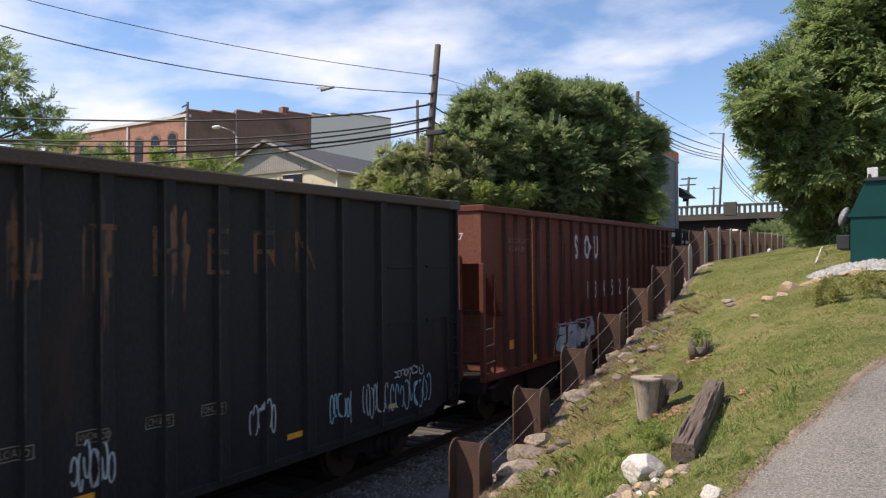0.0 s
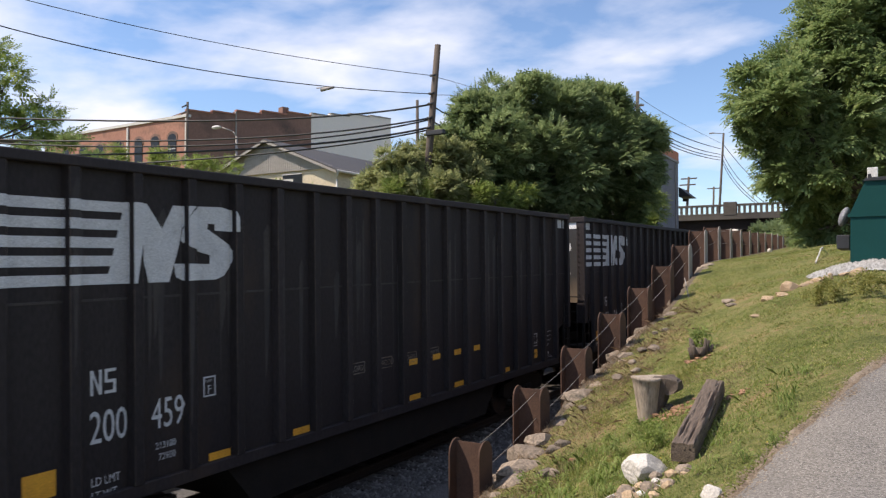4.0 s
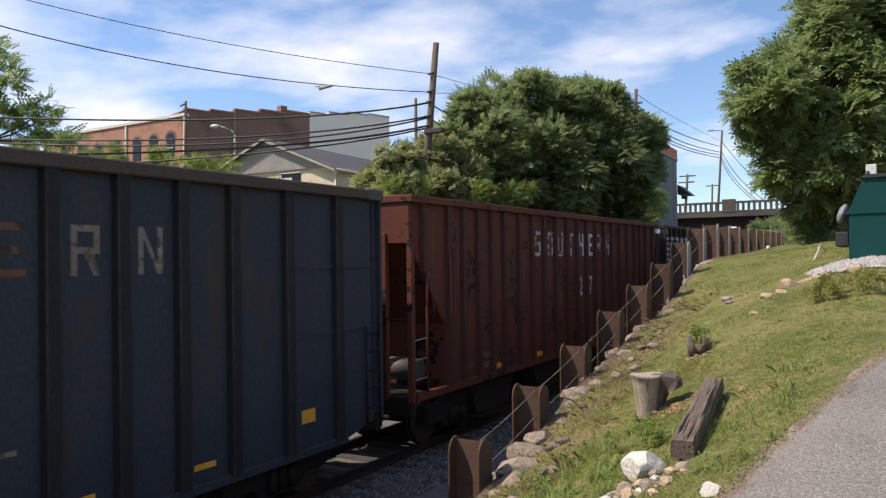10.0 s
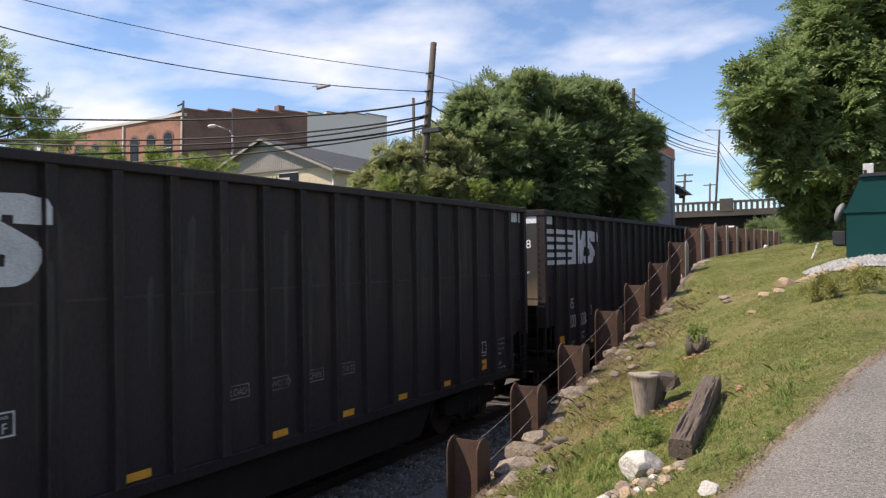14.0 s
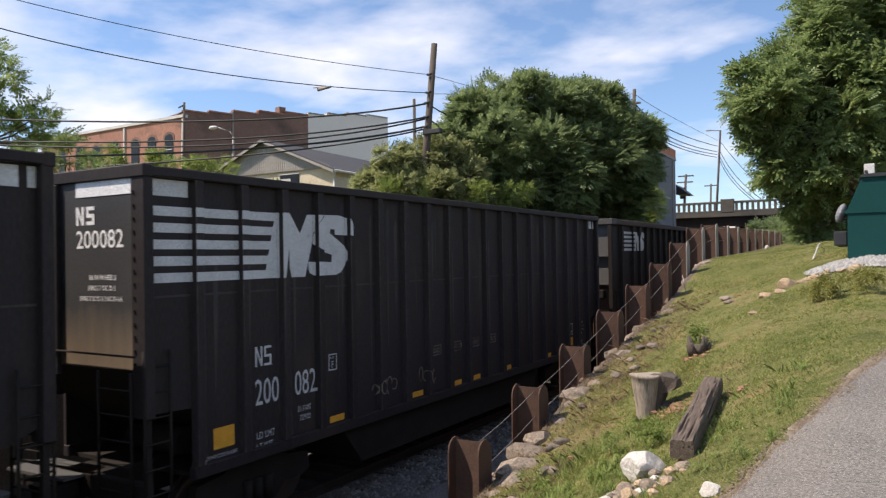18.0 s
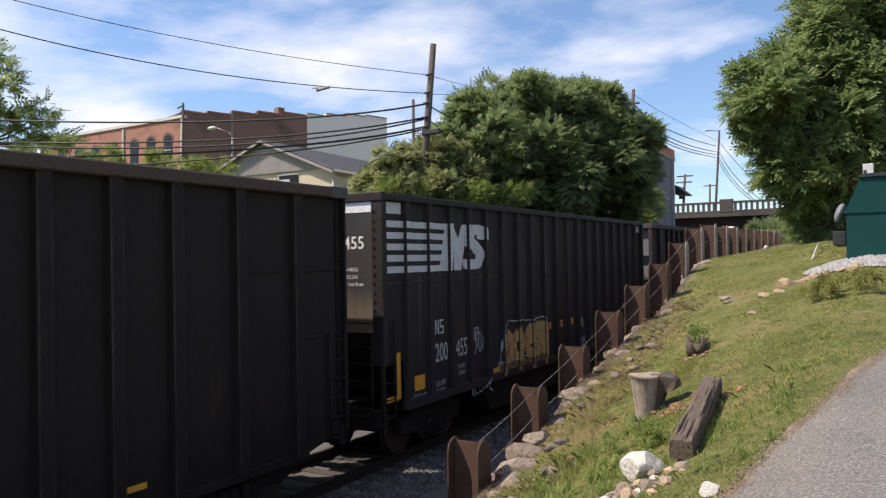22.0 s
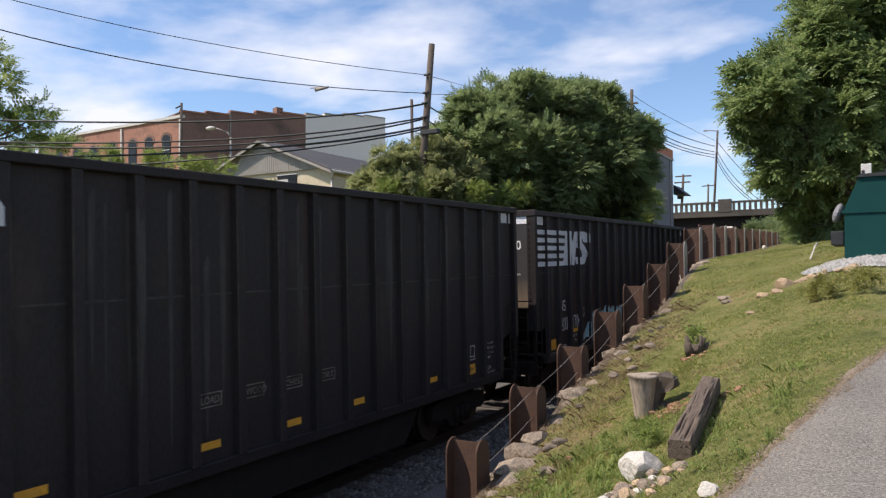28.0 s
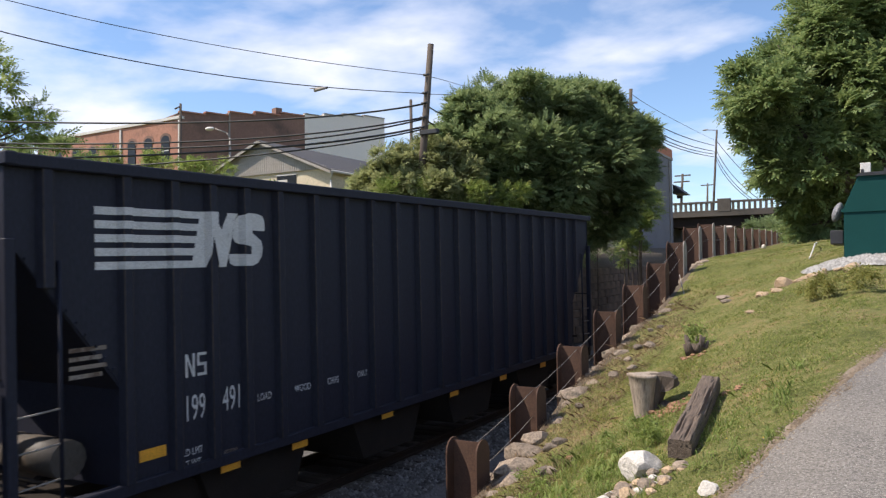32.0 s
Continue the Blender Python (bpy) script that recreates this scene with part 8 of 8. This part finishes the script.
def ballast_stones():
    r = np.random.default_rng(4)
    n = 30000
    y = 4 + 34 * r.uniform(0, 1, n) ** 1.6
    x = r.uniform(TRACK_X + 0.9, WALL_X - 0.05, n)
    base = np.array([(-1, -0.8, 0), (1, -0.7, 0), (0.8, 1, 0), (-0.9, 0.8, 0), (0.1, 0, 1.1)])
    f = np.array([(0, 1, 4), (1, 2, 4), (2, 3, 4), (3, 0, 4)])
    s = r.uniform(0.022, 0.05, n)
    t = r.uniform(0, 6.28, n)
    c, sn = np.cos(t)[:, None], np.sin(t)[:, None]
    V = np.stack([x[:, None] + s[:, None] * (base[:, 0] * c - base[:, 1] * sn), y[:, None] + s[:, None] * (base[:, 0] * sn + base[:, 1] * c), height(x, y)[:, None] + s[:, None] * base[:, 2]], -1)
    F = f[None] + (np.arange(n) * 5)[:, None, None]
    tagged(from_arrays("ballast_stones", V.reshape(-1, 3), F.reshape(-1, 3), M["ballaststone"]), "loose grey crushed stone along the track", "ballast", kind="stuff")


ballast_stones()


# ---------------------------------------------------------------- grass and weeds
def blades(name, n, xr, yr, lo, hi, width, mat, seed, label, keep=None, bend=0.5, power=1.0, clump=0.0):
    r = np.random.default_rng(seed)
    y = yr[0] + (yr[1] - yr[0]) * r.uniform(0, 1, n) ** power
    x = r.uniform(xr[0], xr[1], n)
    if keep is not None:
        k = keep(x, y, r)
        x, y = x[k], y[k]
    ok = x < road_edge(y) - 0.03
    x, y = x[ok], y[ok]
    n = len(x)
    h = r.uniform(lo, hi, n)
    if clump:
        nz = np.array([noise.noise(Vector((a * 1.3, b * 1.3, 4.0))) for a, b in zip(x, y)])
        h = h * np.clip(1 + clump * nz, 0.35, 2.2)
    t = r.uniform(0, 6.28, n)
    dx, dy = np.cos(t), np.sin(t)
    lx, ly = r.normal(size=n) * bend * h, r.normal(size=n) * bend * h
    z = bank(x, y) - 0.01
    w = width * r.uniform(0.6, 1.3, n)
    V = np.stack([np.stack([x - dx * w, y - dy * w, z], -1), np.stack([x + dx * w, y + dy * w, z], -1), np.stack([x + lx * 0.4 + dx * w * 0.7, y + ly * 0.4 + dy * w * 0.7, z + h * 0.6], -1), np.stack([x + lx, y + ly, z + h * r.uniform(0.75, 1, n)], -1), np.stack([x + lx * 0.4 - dx * w * 0.7, y + ly * 0.4 - dy * w * 0.7, z + h * 0.6], -1)], 1)
    i = (np.arange(n) * 5)[:, None]
    F = i + np.array([0, 1, 2, 3, 4])[None]
    return tagged(from_arrays(name, V.reshape(-1, 3), F, M[mat]), label, "grass", kind="stuff")


def patchy(th, s=0.8, o=0.0):
    def f(x, y, r):
        nz = np.array([noise.noise(Vector((a * s, b * s, o))) for a, b in zip(x, y)])
        return nz + r.normal(size=len(x)) * 0.15 > th
    return f


blades("grass", 300000, (-4.5, 1.5), (5.2, 27), 0.012, 0.042, 0.0045, "blade", 1, "short patchy mown grass on the bank", patchy(-0.10, 11.0), 0.8, 1.5, 0.7)
blades("moss_grass", 26000, (-4.1, -2.6), (8.6, 13.5), 0.010, 0.030, 0.005, "weedleaf", 6, "short yellow-green mossy grass below the stump", patchy(0.05, 1.6, 5.0), 0.9, 1.0, 0.3)
blades("dry_grass", 60000, (-4.5, 1.5), (5.2, 27), 0.010, 0.040, 0.004, "straw", 4, "dry straw-coloured grass between the green", patchy(0.10, 1.4, 7.0), 0.9, 1.4, 0.4)
blades("tall_grass", 9000, (-4.2, -0.9), (5.9, 10.2), 0.04, 0.14, 0.005, "leaf_bright", 2, "long green grass tufts near the road", patchy(0.16, 1.3, 3.0), 0.55, 1.0, 0.5)
blades("dry_weeds", 9000, (-4.7, -3.8), (6.5, 17), 0.02, 0.09, 0.0026, "straw", 3, "dry brown weeds along the stone edge", None, 0.7)
blades("dead_stems", 26000, (-4.75, -3.55), (6.4, 19), 0.03, 0.11, 0.0016, "stem", 13, "tangle of dead brown stems along the stone edge", patchy(-0.08, 2.2, 9.0), 1.1, 1.3, 0.5)
blades("dead_stems", 2600, (-2.95, -1.75), (9.4, 11.6), 0.02, 0.07, 0.0020, "stem", 14, "dead brown stems on bare soil behind the stump", patchy(0.08, 1.5, 2.0), 1.0, 1.0, 0.3)


def crumbs():
    """Sandy crumbs and small stones scattered along the asphalt's edge."""
    r = np.random.default_rng(17)
    n = 9000
    y = 5.2 + 16 * r.uniform(0, 1, n) ** 1.5
    x = road_edge(y) + r.normal(size=n) * 0.07 - 0.03
    base = np.array([(-1, -0.8, 0), (1, -0.7, 0), (0.8, 1, 0), (-0.9, 0.8, 0), (0.1, 0, 0.9)])
    f = np.array([(0, 1, 4), (1, 2, 4), (2, 3, 4), (3, 0, 4)])
    s = r.uniform(0.003, 0.011, n) * r.uniform(0.6, 1.3, n)
    t = r.uniform(0, 6.28, n)
    c, sn = np.cos(t)[:, None], np.sin(t)[:, None]
    V = np.stack([x[:, None] + s[:, None] * (base[:, 0] * c - base[:, 1] * sn), y[:, None] + s[:, None] * (base[:, 0] * sn + base[:, 1] * c), bank(x, y)[:, None] + 0.026 + s[:, None] * base[:, 2]], -1)
    F = f[None] + (np.arange(n) * 5)[:, None, None]
    tagged(from_arrays("sandy_crumbs", V.reshape(-1, 3), F.reshape(-1, 3), M["crumb"]), "sandy crumbs and grit along the asphalt edge", "grit", kind="stuff")


crumbs()


def weed_plant(name, x, y, n, h, mat, seed, label):
    c = [((x, y, float(bank(np.array(x), np.array(y))) + h * 0.5), h * 0.7)]
    b = empty(name, 0, 0, 0, label, "weed")
    foliage("leaves", c, n, M[mat], h * 0.55, 2, 10, seed, b, 0.1)


weed_plant("weed", -2.72, 13.1, 140, 0.30, "leaf_bright", 91, "small leafy weed growing on a stump")
for i, (x, y, n, h) in enumerate(((-0.95, 14.2, 300, 0.32), (-0.6, 14.4, 300, 0.34), (-1.2, 14.5, 200, 0.26), (-0.3, 14.0, 260, 0.30), (-0.75, 14.0, 240, 0.28))):
    weed_plant("weed", x, y, n // 2, h * 0.8, "weedleaf", 92 + i, "low green weeds on the slope below the dumpster")
for i, (x, y, n, h) in enumerate(((-3.6, 8.3, 60, 0.18), (-2.6, 9.2, 90, 0.18), (-2.4, 8.7, 90, 0.18), (-3.9, 8.8, 50, 0.18), (-2.9, 8.4, 90, 0.16), (-2.95, 9.0, 80, 0.18))):
    weed_plant("weed", x, y, n, h, "leaf_bright", 99 + i, "leafy green weeds in the grass")


def leaf_tuft(x, y, n, h, seed, label):
    """A tuft of long arching leaves from one root."""
    b = empty("grass_tuft", 0, 0, 0, label, "grass")
    r = random.Random(seed)
    z = float(bank(np.array(x), np.array(y)))
    bm = bmesh.new()
    for k in range(n):
        a, ln, up = r.uniform(0, 6.28), h * r.uniform(0.6, 1.1), r.uniform(0.7, 1.3)
        d, s = Vector((math.cos(a), math.sin(a), 0)), Vector((-math.sin(a), math.cos(a), 0)) * h * 0.042
        o = Vector((x + r.gauss(0, 0.05), y + r.gauss(0, 0.05), z))
        p = [o, o + d * ln * 0.25 + Vector((0, 0, ln * up * 0.5)), o + d * ln * 0.6 + Vector((0, 0, ln * up * 0.68)), o + d * ln * 0.95 + Vector((0, 0, ln * up * 0.5))]
        w = (0.6, 1.0, 0.8)
        vs = [(bm.verts.new(q - s * m), bm.verts.new(q + s * m)) for q, m in zip(p[:3], w)]
        tip = bm.verts.new(p[3])
        bm.faces.new((vs[0][0], vs[0][1], vs[1][1], vs[1][0]))
        bm.faces.new((vs[1][0], vs[1][1], vs[2][1], vs[2][0]))
        bm.faces.new((vs[2][0], vs[2][1], tip))
    part("leaves", bm, M["leaf_bright"], b)


_r = random.Random(12)
for i in range(84):
    yy = _r.uniform(6.8, 9.9)
    xx = _r.uniform(-3.9, -2.0) if i % 3 else _r.uniform(-1.62, float(road_edge(yy)) - 0.12)
    leaf_tuft(xx, yy, 15, _r.uniform(0.05, 0.15), 400 + i, "tuft of long bright green grass leaves")
for i in range(26):
    leaf_tuft(_r.uniform(-4.0, -2.7), _r.uniform(6.9, 8.4), 18, _r.uniform(0.12, 0.22), 520 + i, "tall tuft of broad green leaves beside the stone edge")


def small_flowers():
    bm = bmesh.new()
    r = random.Random(8)
    for i in range(40):
        y = 6.5 + 14 * r.random()
        x = r.uniform(-2.2, min(-0.2, float(road_edge(y)) - 0.1))
        z = float(bank(np.array(x), np.array(y))) + r.uniform(0.05, 0.1)
        s = 0.005
        bm_box(bm, x - s, x + s, y - s, y + s, z - s * 0.5, z + s * 0.5)
    tagged(part("yellow_flowers", bm, M["petal"]), "tiny scattered yellow flowers in the grass", "flowers", kind="stuff")


small_flowers()


def motions():
    turn = math.degrees(math.atan(GRADE))
    rolls = [(t, travelled(t) / 0.46) for t in [2 * k / FPS for k in range(int(16 * FPS))] + [32]]
    for car, f, num in CARS:
        rows = []
        for t in range(0, 33, 2):
            y = f - travelled(t)
            rows.append((t, pose(TRACK_X, y, GRADE * y, turn, 0, 0)))
        walk(car, rows)
        # every wheel rolls on its truck
        for o in car.children_recursive:
            if o.name.split(".")[0] == "wheel":
                spot, flip = Matrix.Translation(o.location), Matrix.Rotation(0 if o.location.x > 0 else math.pi, 4, "Z")
                walk(o, [(t, spot @ Matrix.Rotation(a, 4, "X") @ flip) for t, a in rolls])


motions()
